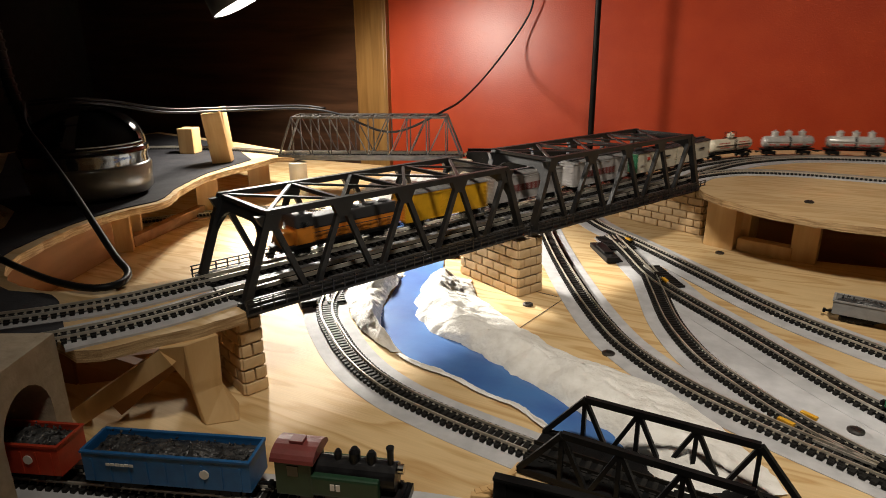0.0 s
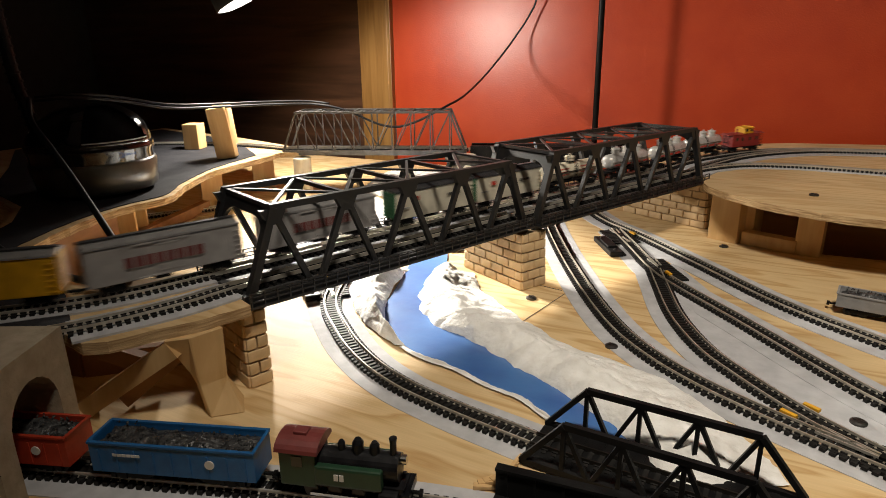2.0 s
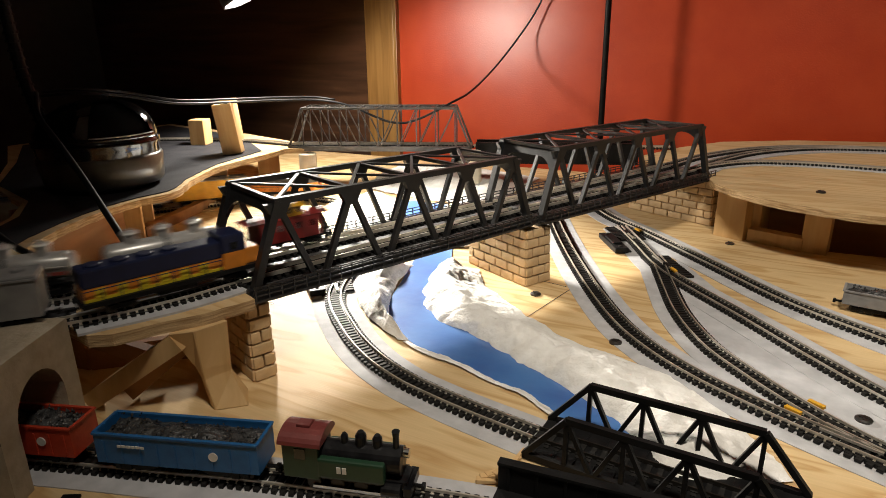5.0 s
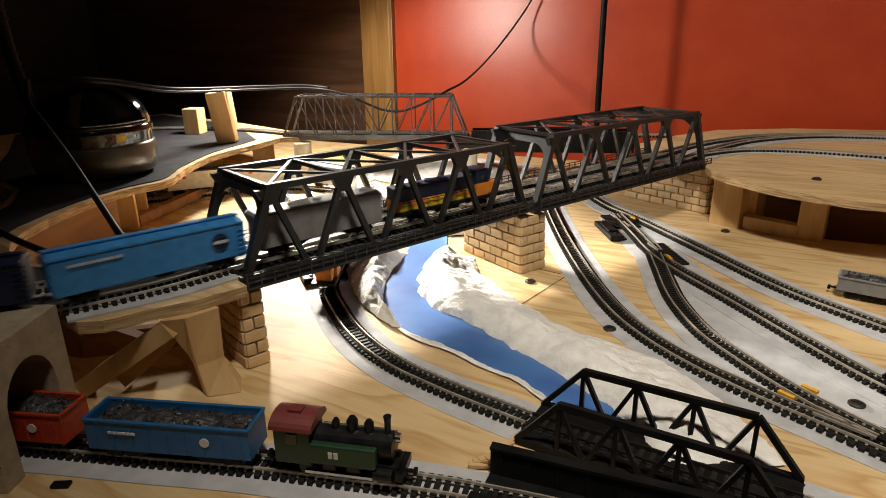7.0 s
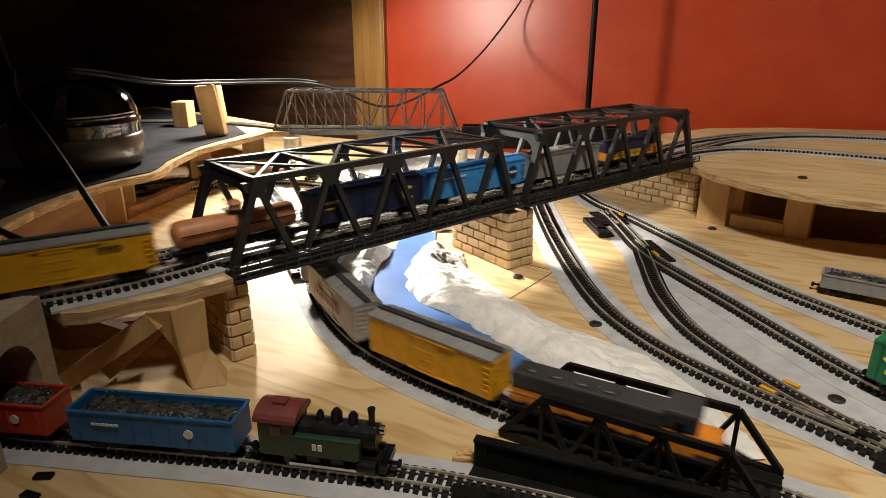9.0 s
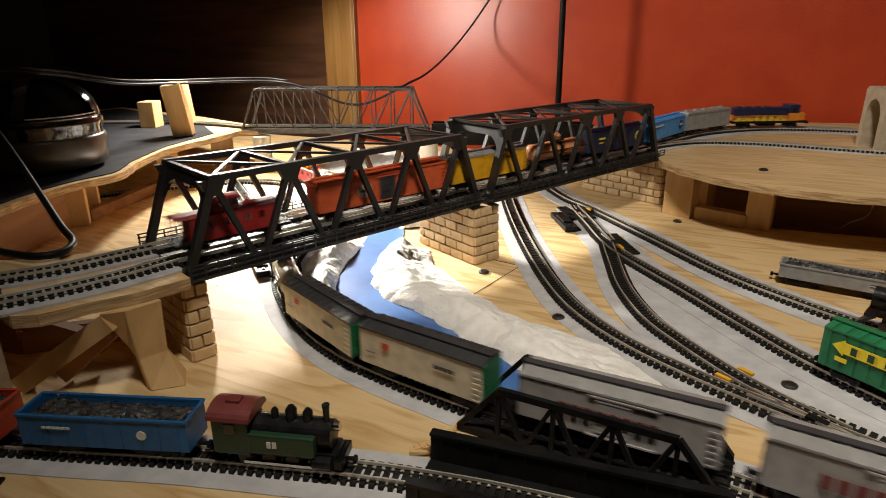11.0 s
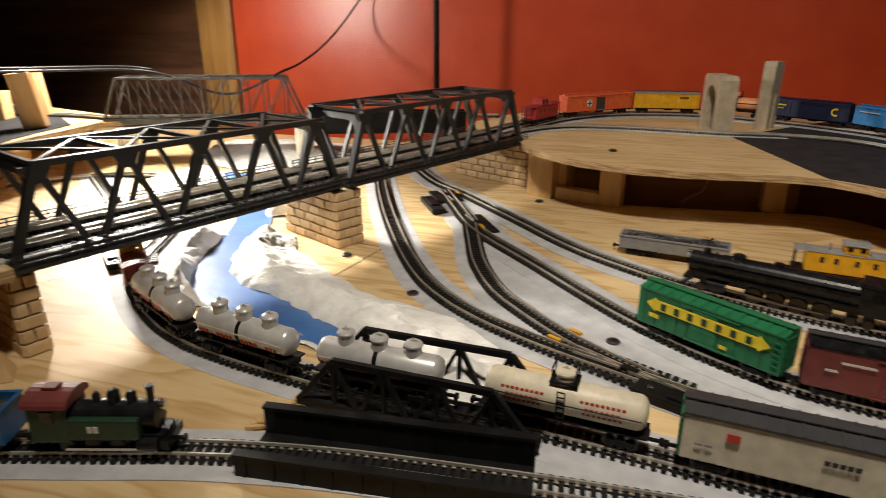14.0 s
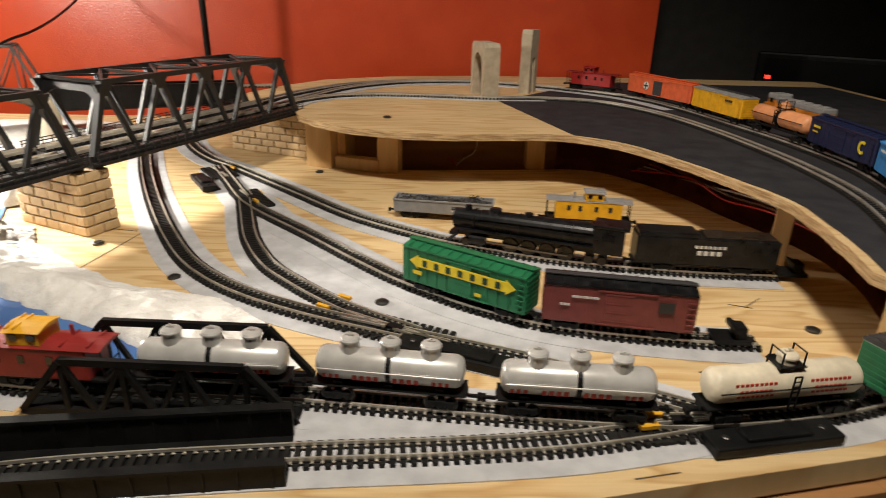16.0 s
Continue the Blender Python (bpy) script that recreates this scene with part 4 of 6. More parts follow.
# ---- screws, switch machines ----
def screw(x, y, z=0.0):
    bm = bmesh.new()
    lathe(bm, [(0.0042, 0.0), (0.0042, 0.0012), (0.0030, 0.0018)], 16)
    box(bm, (0.005, 0.0009, 0.0006), (0, 0, 0.0019))
    box(bm, (0.0009, 0.005, 0.0006), (0, 0, 0.0019))
    tagged(finish("screw", bm, SCREW, m=pose(x, y, z, 0, 0, random.uniform(0, 90))), "dark countersunk screw head in the plywood", "screw", "board screws")


for x, y in ((-0.252, 0.441), (-0.176, 0.386), (-0.128, 0.648), (-0.040, 0.356), (0.209, 0.331)):
    screw(x, y)
screw(-0.059, 0.664, D)


def switch_machine(x, y, yaw, label, n=0.052):
    ob = empty("switch_machine", pose(x, y, 0, 0, 0, yaw), label, "switch machine", "switch machines")
    bm = bmesh.new()
    box(bm, (n, 0.013, 0.005), (0, 0, 0.0034), bevel=0.001)
    part("case", bm, BLACK, ob)
    bm = bmesh.new()
    box(bm, (n * 0.5, 0.009, 0.0022), (0, 0, 0.0066), bevel=0.0008)
    part("cover", bm, BLACK, ob)
    bm = bmesh.new()
    box(bm, (n * 0.9, 0.016, 0.0012), (0, 0.002, 0.0014))
    part("base_plate", bm, BLACK, ob)
    for s in (-1, 1):
        bm = bmesh.new()
        lathe(bm, [(0.0016, 0.0055), (0.0016, 0.0066), (0.001, 0.007)], 10, pose(s * n * 0.38, 0, 0))
        part("screw", bm, SCREW, ob)


switch_machine(-0.228, 0.592, -58, "black plastic switch machine beside the turnout")
switch_machine(0.005, 0.292, -22, "black plastic switch machine beside the turnout", 0.070)
switch_machine(0.135, 0.232, 10, "black plastic switch machine with coloured wires", 0.060)
switch_machine(-0.418, 0.372, -40, "grey-black switch machine beside the curved track", 0.040)
for x, y, t in ((-0.073, 0.342, -30), (-0.062, 0.354, -30), (-0.163, 0.535, -55), (-0.215, 0.643, -45), (0.084, 0.237, 10), (0.088, 0.245, 5)):
    bm = bmesh.new()
    box(bm, (0.0085, 0.0026, 0.0018), (0, 0, 0.0036))
    tagged(finish("insulated_joiner", bm, YELLOW_TIE, m=pose(x, y, 0.001, 0, 0, t)), "small orange plastic insulating rail joiner", "rail joiner", "orange joiners")
LONG_TIE = bpy.data.meshes.new("long_tie")
bm = bmesh.new()
box(bm, (0.0028, 0.026, 0.0016), (0, 0, 0.0017))
bm.to_mesh(LONG_TIE)
bm.free()
LONG_TIE.materials.append(TIE)
for x, y, t, n in ((-0.17, 0.547, -58, 12), (-0.03, 0.320, -25, 15), (0.10, 0.243, 4, 14), (-0.225, 0.632, -55, 10), (-0.405, 0.385, -48, 9)):
    ob = empty("turnout", pose(x, y, 0, 0, 0, t), "black plastic turnout frame with frog and points", "turnout", "turnouts")
    for k in range(n):
        o = bpy.data.objects.new("tie", LONG_TIE)
        scene.collection.objects.link(o)
        o.parent = ob
        o.matrix_basis = pose(0.0046 * (k - n / 2), 0, 0)
    bm = bmesh.new()
    box(bm, (0.010, 0.004, 0.0014), (0, 0, 0.0041))
    part("frog", bm, BLACK, ob)
    for s0 in (-0.003, 0.0045):
        bm = bmesh.new()
        beam(bm, (-n * 0.0022, s0, 0.0037), (n * 0.0022, -s0 * 0.3, 0.0037), 0.0007, 0.0014)
        part("point_rail", bm, RAIL, ob)


bm = bmesh.new()
ribbon(bm, spline([(-1.365, 0.585, D), (-1.375, 0.50, D), (-1.37, 0.38, D), (-1.33, 0.20, D), (-1.20, 0.06, D), (-1.0, -0.02, D), (-0.75, -0.04, D), (-0.585, 0.008, D)], 0.01), 0.024, -0.024, -0.0065, 0.0)
structure("raised_deck_approach", bm, PLY_DECK, "narrow plywood strip carrying the upper track")
bm = bmesh.new()
ribbon(bm, spline(RAMP[1:9], 0.01), 0.018, -0.018, -0.0050, -0.0002)
structure("ramp", bm, PLY_DECK, "sloping plywood ramp under the track")


# ---- rolling stock ----
def colour(name, rgb, rough=0.45):
    return material(name, rgb, rough, color2=tuple(c * 0.8 for c in rgb), scale=150, bump=0.08, bump_scale=900)


YEL = colour("yellow_car_paint", (0.82, 0.43, 0.015))
ORA = colour("orange_car_paint", (0.80, 0.27, 0.03))
REDO = colour("orange_red_car_paint", (0.75, 0.13, 0.04))
REDC = colour("red_caboose_paint", (0.30, 0.025, 0.022))
MAROON = colour("maroon_car_paint", (0.20, 0.045, 0.04))
BLUE = colour("bright_blue_car_paint", (0.055, 0.30, 0.72))
HBLUE = colour("hopper_blue_paint", (0.016, 0.125, 0.34))
NAVY = colour("navy_car_paint", (0.012, 0.018, 0.06))
GREEN = colour("green_car_paint", (0.014, 0.15, 0.060))
DGREEN = colour("dark_green_paint", (0.015, 0.05, 0.025))
WHITE = colour("off_white_car_paint", (0.70, 0.645, 0.51))
CREAM = colour("cream_tank_paint", (0.76, 0.68, 0.52))
SILVER = material("silver_tank_paint", (0.62, 0.61, 0.59), 0.30, metal=0.25, color2=(0.5, 0.49, 0.47), scale=120)
CARGREY = colour("grey_car_paint", (0.30, 0.295, 0.29))
SILVERSIDE = colour("silver_grey_car_paint", (0.42, 0.40, 0.39))
ROOFGREY = colour("dark_grey_roof", (0.045, 0.045, 0.048))
PEACH = colour("orange_tank_paint", (0.80, 0.34, 0.15))
BRIGHT_RED = colour("bright_red_caboose_paint", (0.42, 0.022, 0.020))
HRED = colour("red_hopper_paint", (0.50, 0.05, 0.02))
LETTER = colour("dark_lettering", (0.03, 0.03, 0.03))
LETTER_R = colour("red_lettering", (0.55, 0.05, 0.03))
LETTER_W = colour("white_lettering", (0.75, 0.74, 0.70))
LETTER_Y = colour("yellow_lettering", (0.80, 0.62, 0.03))
LOCO = material("matt_black_loco", (0.005, 0.005, 0.006), 0.30, color2=(0.015, 0.015, 0.016), spec=0.25, scale=160, bump=0.1)


def truck_unit():
    bm = bmesh.new()
    for s in (-1, 1):
        box(bm, (0.0105, 0.0014, 0.0020), (0, s * 0.0058, 0.0030))
        box(bm, (0.0036, 0.0020, 0.0032), (0, s * 0.0060, 0.0030))
        for x in (-0.0048, 0.0048):
            box(bm, (0.0024, 0.0018, 0.0024), (x, s * 0.0059, 0.0028))
    box(bm, (0.0030, 0.012, 0.0018), (0, 0, 0.0042))
    data = bpy.data.meshes.new("truck")
    bm.to_mesh(data)
    bm.free()
    data.materials.append(BLACK)
    bm = bmesh.new()
    for s in (-1, 1):
        lathe(bm, [(0.0030, 0), (0.0026, 0.0004), (0.0025, 0.0014)], 14, Matrix.Translation((0, s * 0.0046, 0.0025)) @ Euler((radians(90 * s), 0, 0)).to_matrix().to_4x4())
    rod(bm, (0, -0.005, 0.0025), (0, 0.005, 0.0025), 0.0006, 6)
    wheels = bpy.data.meshes.new("wheelset")
    bm.to_mesh(wheels)
    bm.free()
    wheels.materials.append(WHEEL)
    return data, wheels


TRUCK, WHEELSET = truck_unit()
bm = bmesh.new()
box(bm, (0.0050, 0.0013, 0.0013), (0.0022, 0, 0))
box(bm, (0.0020, 0.0034, 0.0026), (0.0050, 0, -0.0002), bevel=0.0004)
COUPLER = bpy.data.meshes.new("coupler")
bm.to_mesh(COUPLER)
bm.free()
COUPLER.materials.append(BLACK)


def put_mesh(name, data, parent, m):
    o = bpy.data.objects.new(name, data)
    scene.collection.objects.link(o)
    o.parent = parent
    o.matrix_basis = m
    return o


def running_gear(ob, L, inset=0.0125):
    for s in (-1, 1):
        t = put_mesh("truck", TRUCK, ob, pose(s * (L / 2 - inset), 0, 0))
        for x in (-0.0048, 0.0048):
            put_mesh("wheelset", WHEELSET, t, pose(x, 0, 0))
        put_mesh("coupler", COUPLER, ob, pose(s * L / 2, 0, 0.0045, 0, 0, 0 if s > 0 else 180))


def bars(ob, name, mat, y, x0, z0, n, w, h, gap, label=""):
    """A row of plain blocks on both sides or one."""
    bm = bmesh.new()
    for k in range(n):
        box(bm, (w, 0.00035, h), (x0 + k * gap, y, z0))
    part(name, bm, mat, ob, label)


def box_car(label, mat, L=0.080, H=0.0215, W=0.0176, roof=None, end=None, ribs=0, door=True, name="box_car", walk_board=True, marks=(), z0=0.0062, roof_label="", door_mat=None):
    ob = empty(name, Matrix(), label, "box car", "freight cars")
    rm = roof or mat
    bm = bmesh.new()
    box(bm, (L, W, H), (0, 0, z0 + H / 2), bevel=0.0005)
    part("body", bm, mat, ob)
    for k in range(ribs):
        x = -L / 2 + L * (k + 0.5) / ribs
        if door and abs(x) < 0.010:
            continue
        bm = bmesh.new()
        box(bm, (0.0006, W + 0.0006, H - 0.002), (x, 0, z0 + H / 2))
        part("rib", bm, mat, ob)
    bm = bmesh.new()
    n = 12
    prof = [(-W / 2 - 0.0006, 0.0), (-W / 2 - 0.0005, 0.0010), (0, 0.0026), (W / 2 + 0.0005, 0.0010), (W / 2 + 0.0006, 0.0)]
    a = [bm.verts.new((-L / 2 - 0.0004, y, z0 + H + z)) for y, z in prof]
    f = bm.faces.new(a)
    r = bmesh.ops.extrude_face_region(bm, geom=[f])
    bmesh.ops.translate(bm, verts=[v for v in r["geom"] if isinstance(v, bmesh.types.BMVert)], vec=(L + 0.0008, 0, 0))
    for k in range(n):
        x = -L / 2 + L * (k + 0.5) / n
        for s in (-1, 1):
            beam(bm, (x, 0, z0 + H + 0.0028), (x, s * (W / 2 + 0.0004), z0 + H + 0.0012), 0.0008, 0.0006)
    part("roof", bm, rm, ob, roof_label)
    if walk_board:
        bm = bmesh.new()
        box(bm, (L + 0.002, 0.0040, 0.0006), (0, 0, z0 + H + 0.0034))
        part("running_board", bm, ROOFGREY if roof is not None else rm, ob)
    for s in (-1, 1):
        bm = bmesh.new()
        box(bm, (0.0007, W - 0.0008, H - 0.001), (s * (L / 2 + 0.0003), 0, z0 + H / 2))
        ep = part("end_panel", bm, end or mat, ob)
        for k in range(7):
            bm = bmesh.new()
            box(bm, (0.0010, W - 0.003, 0.0010), (s * (L / 2 + 0.0006), 0, z0 + 0.0025 + k * (H - 0.004) / 6))
            part("end_rib", bm, end or mat, ep)
        bm = bmesh.new()
        for k in range(6):
            box(bm, (0.0034, 0.0005, 0.0005), (-s * (L / 2 - 0.0026), s * (W / 2 + 0.0007), z0 + 0.002 + k * (H - 0.004) / 5.5))
        part("ladder", bm, mat, ob)
        if door:
            bm = bmesh.new()
            box(bm, (0.0145, 0.0007, H - 0.0022), (0, s * (W / 2 + 0.0003), z0 + H / 2 - 0.0002))
            for k in range(4):
                box(bm, (0.0138, 0.0011, 0.0007), (0, s * (W / 2 + 0.0003), z0 + 0.003 + k * (H - 0.006) / 3))
            part("door", bm, door_mat or mat, ob)
            bm = bmesh.new()
            box(bm, (0.030, 0.0009, 0.0008), (0.004, s * (W / 2 + 0.0005), z0 + H - 0.0012))
            box(bm, (0.030, 0.0009, 0.0008), (0.004, s * (W / 2 + 0.0005), z0 + 0.0008))
            part("door_track", bm, mat, ob)
    bm = bmesh.new()
    box(bm, (L - 0.004, 0.005, 0.0022), (0, 0, z0 - 0.001))
    box(bm, (0.010, 0.010, 0.0025), (0.004, 0, z0 - 0.0018))
    part("underframe", bm, BLACK, ob)
    for nm, mm, x, z, k, w, h, g in marks:
        for s in (-1, 1):
            bars(ob, nm, mm, s * (W / 2 + 0.0010), x if s < 0 else -x - (k - 1) * g, z0 + z, k, w, h, g)
    running_gear(ob, L)
    return ob


def tank_car(label, mat, L=0.072, R=0.0083, domes=3, mark=None, band=False, platform=False):
    ob = empty("tank_car", Matrix(), label, "tank car", "freight cars")
    zc = 0.0165
    bm = bmesh.new()
    h = L / 2
    prof = [(0.0012, -h), (R * 0.62, -h + 0.0006), (R * 0.88, -h + 0.0018), (R, -h + 0.0038)]
    prof = prof + [(r, -z) for r, z in prof[::-1]]
    lathe(bm, prof, 28, Matrix.Translation((0, 0, zc)) @ Euler((0, radians(90), 0)).to_matrix().to_4x4())
    part("tank", bm, mat, ob, smooth=True)
    xs = {3: (-0.0178, 0.0, 0.0178), 1: (0.0,)}[domes]
    for x in xs:
        bm = bmesh.new()
        lathe(bm, [(0.0041, zc + R * 0.70), (0.0041, zc + R + 0.0038), (0.0046, zc + R + 0.0040), (0.0046, zc + R + 0.0048), (0.0039, zc + R + 0.0056), (0.0020, zc + R + 0.0062)], 22, pose(x, 0, 0))
        d = part("dome", bm, mat, ob, smooth=False)
        bm = bmesh.new()
        box(bm, (0.0036, 0.0011, 0.0006), (x, 0, zc + R + 0.0068))
        rod(bm, (x, 0, zc + R + 0.005), (x, 0, zc + R + 0.0078), 0.0006, 6)
        part("valve", bm, mat, d)
    if band:
        bm = bmesh.new()
        lathe(bm, [(R + 0.0003, -0.0022 if domes == 1 else -0.0011), (R + 0.0004, 0.0022 if domes == 1 else 0.0011)], 28, Matrix.Translation((0, 0, zc)) @ Euler((0, radians(90), 0)).to_matrix().to_4x4())
        part("band", bm, BLACK, ob)
    if platform:
        bm = bmesh.new()
        for sx in (-0.0052, 0.0052):
            for sy in (-0.0040, 0.0040):
                rod(bm, (sx, sy, zc + R), (sx, sy, zc + R + 0.0078), 0.0004, 6)
            rod(bm, (sx, -0.0040, zc + R + 0.0076), (sx, 0.0040, zc + R + 0.0076), 0.0004, 6)
        box(bm, (0.0125, 0.0105, 0.0006), (0, 0, zc + R + 0.0010))
        part("platform", bm, BLACK, ob)
        for s in (-1, 1):
            bm = bmesh.new()
            for x in (-0.0016, 0.0016):
                box(bm, (0.0005, 0.0006, 0.016), (x, s * (R + 0.0011), zc - 0.001))
            for k in range(7):
                box(bm, (0.0036, 0.0005, 0.0005), (0, s * (R + 0.0011), zc - 0.008 + k * 0.0025))
            part("ladder", bm, BLACK, ob)
    bm = bmesh.new()
    box(bm, (L + 0.003, 0.0048, 0.0022), (0, 0, 0.0066))
    box(bm, (L + 0.002, 0.0128, 0.0008), (0, 0, 0.0078))
    for x in (-L * 0.34, 0, L * 0.34):
        box(bm, (0.004, 0.011, 0.0028), (x, 0, 0.0086))
    part("frame", bm, BLACK, ob)
    for s in (-1, 1):
        bm = bmesh.new()
        rod(bm, (-L / 2 + 0.002, s * (R + 0.0007), zc + 0.0008), (L / 2 - 0.002, s * (R + 0.0007), zc + 0.0008), 0.00035, 6)
        part("handrail", bm, mat if domes == 3 else BLACK, ob)
    if mark and platform:
        for s in (-1, 1):
            for side in (-1, 1):
                for z, hh, k in ((0.0034, 0.0013, 9), (0.0008, 0.0010, 7), (-0.0018, 0.0010, 8)):
                    bm = bmesh.new()
                    for q in range(k):
                        box(bm, (0.0015, 0.0005, hh), (side * 0.0175 + (q - (k - 1) / 2) * 0.0022, s * math.sqrt(R * R - z * z), zc + z))
                    part("lettering", bm, mark, ob, "line of small illegible orange-red letters")
    elif mark:
        for s in (-1, 1):
            for x, k, w, hh, g, z in ((-0.028 if s < 0 else 0.020, 3, 0.0022, 0.0024, 0.0028, -0.0030), (-0.0145 if s < 0 else 0.003, 4, 0.0026, 0.0032, 0.0031, -0.0030), (0.003 if s < 0 else -0.0145, 4, 0.0026, 0.0032, 0.0031, -0.0030), (0.020 if s < 0 else -0.028, 3, 0.0022, 0.0024, 0.0028, -0.0030)):
                bm = bmesh.new()
                for q in range(k):
                    box(bm, (w * 0.8, 0.0006, hh * 0.8), (x + q * g, s * (math.sqrt(R * R - z * z) + 0.0001), zc + z), turn=None)
                part("lettering", bm, mark, ob, "row of small illegible red letters")
    running_gear(ob, L + 0.003, 0.0115)
    return ob


def caboose(label, mat, roof, cupola, L=0.060, cupola_roof=None):
    ob = empty("caboose", Matrix(), label, "caboose", "freight cars")
    W, H, z0 = 0.0165, 0.0150, 0.0062
    bm = bmesh.new()
    box(bm, (L * 0.78, W, H), (0, 0, z0 + H / 2), bevel=0.0004)
    part("body", bm, mat, ob)
    for x, l, z, w, m2, nm in ((0, L + 0.001, z0 + H, W, roof, "roof"), (-0.004, 0.017, z0 + H + 0.0072, W - 0.001, cupola_roof or cupola, "cupola_roof")):
        bm = bmesh.new()
        prof = [(-w / 2 - 0.0005, 0.0), (-w / 4, 0.0013), (0, 0.0018), (w / 4, 0.0013), (w / 2 + 0.0005, 0.0)]
        f = bm.faces.new([bm.verts.new((x - l / 2, y, z + q)) for y, q in prof])
        r = bmesh.ops.extrude_face_region(bm, geom=[f])
        bmesh.ops.translate(bm, verts=[v for v in r["geom"] if isinstance(v, bmesh.types.BMVert)], vec=(l, 0, 0))
        for k in range(5 if nm == "roof" else 2):
            xx = x - l / 2 + l * (k + 0.5) / 5
            box(bm, (0.0007, w * 0.9, 0.0007), (xx, 0, z + 0.0014))
        part(nm, bm, m2, ob)
    bm = bmesh.new()
    box(bm, (0.0145, W - 0.002, 0.0065), (-0.004, 0, z0 + H + 0.0040))
    cu = part("cupola", bm, cupola, ob)
    for s in (-1, 1):
        for x in (-0.008, 0.0):
            bm = bmesh.new()
            box(bm, (0.0036, 0.0006, 0.0028), (x, s * (W / 2 - 0.0008), z0 + H + 0.0046))
            part("window", bm, GLOSS, cu)
        for x in (-0.017, -0.006, 0.007, 0.016):
            bm = bmesh.new()
            box(bm, (0.0030, 0.0006, 0.0040), (x, s * (W / 2 + 0.0001), z0 + 0.0095))
            part("window", bm, GLOSS, ob)
        bm = bmesh.new()
        for y in (-0.0065, 0, 0.0065):
            rod(bm, (s * (L / 2 - 0.0008), y, z0), (s * (L / 2 - 0.0008), y, z0 + H), 0.00035, 6)
        for z in (0.002, 0.006):
            rod(bm, (s * (L / 2 - 0.0008), -0.0065, z0 + z), (s * (L / 2 - 0.0008), 0.0065, z0 + z), 0.00035, 6)
        part("railing", bm, BLACK, ob)
    bm = bmesh.new()
    rod(bm, (0.012, 0.003, z0 + H), (0.012, 0.003, z0 + H + 0.0065), 0.0009, 8)
    part("chimney", bm, roof, ob)
    bm = bmesh.new()
    box(bm, (L + 0.001, W - 0.001, 0.0012), (0, 0, z0 - 0.0004))
    part("underframe", bm, BLACK, ob)
    running_gear(ob, L, 0.012)
    return ob


def diesel(label, side, roof, stripe=None, L=0.100, upper=0.0056):
    ob = empty("diesel_locomotive", Matrix(), label, "locomotive", "locomotives")
    z0, W = 0.0062, 0.0135
    bm = bmesh.new()
    box(bm, (L, 0.0180, 0.0026), (0, 0, z0 + 0.0008), bevel=0.0003)
    part("frame", bm, BLACK, ob)
    bm = bmesh.new()
    box(bm, (0.074, W, 0.0150), (-0.011, 0, z0 + 0.0095), bevel=0.0008)
    part("hood", bm, side, ob)
    bm = bmesh.new()
    box(bm, (0.0742, W + 0.0008, upper), (-0.011, 0, z0 + 0.0188 - upper / 2), bevel=0.0012)
    part("hood_top", bm, roof, ob)
    bm = bmesh.new()
    box(bm, (0.0135, 0.0172, 0.0190), (0.0300, 0, z0 + 0.0110), bevel=0.0010)
    c = part("cab", bm, side, ob)
    bm = bmesh.new()
    box(bm, (0.0145, 0.0178, upper + 0.0010), (0.0300, 0, z0 + 0.0222 - (upper + 0.001) / 2), bevel=0.0014)
    part("cab_roof", bm, roof, c)
    for s in (-1, 1):
        bm = bmesh.new()
        box(bm, (0.0045, 0.0005, 0.0040), (0.0300, s * 0.00885, z0 + 0.0155))
        part("window", bm, GLOSS, c)
        bm = bmesh.new()
        rod(bm, (-L / 2 + 0.002, s * 0.0086, z0 + 0.0085), (0.023, s * 0.0086, z0 + 0.0085), 0.0003, 6)
        for k in range(9):
            x = -L / 2 + 0.002 + k * 0.0087
            rod(bm, (x, s * 0.0086, z0 + 0.001), (x, s * 0.0086, z0 + 0.0085), 0.0003, 6)
        part("handrail", bm, roof, ob)
        if stripe:
            bm = bmesh.new()
            box(bm, (0.074, 0.0004, 0.0016), (-0.011, s * (W / 2 + 0.0001), z0 + 0.0030))
            part("stripe", bm, stripe, ob, "yellow band along the hood")
        bm = bmesh.new()
        for k in range(6):
            box(bm, (0.005, 0.0006, 0.0048), (-0.040 + k * 0.0105, s * (W / 2 + 0.00015), z0 + 0.0062))
        part("louvre_panel", bm, stripe or side, ob)
    bm = bmesh.new()
    box(bm, (0.0100, 0.0120, 0.0095), (0.0415, 0, z0 + 0.0066), bevel=0.0010)
    part("nose", bm, side, ob)
    bm = bmesh.new()
    box(bm, (0.0006, 0.0115, 0.0038), (0.0369, 0, z0 + 0.0160))
    part("windscreen", bm, GLOSS, c)
    for k in range(4):
        bm = bmesh.new()
        lathe(bm, [(0.0042, 0), (0.0042, 0.0010), (0.0036, 0.0014)], 18, pose(-0.040 + k * 0.0125, 0, z0 + 0.0186))
        part("fan", bm, roof, ob)
    bm = bmesh.new()
    box(bm, (0.022, 0.0125, 0.0040), (-0.002, 0, z0 - 0.0020), bevel=0.0008)
    part("fuel_tank", bm, BLACK, ob)
    running_gear(ob, L, 0.019)
    return ob


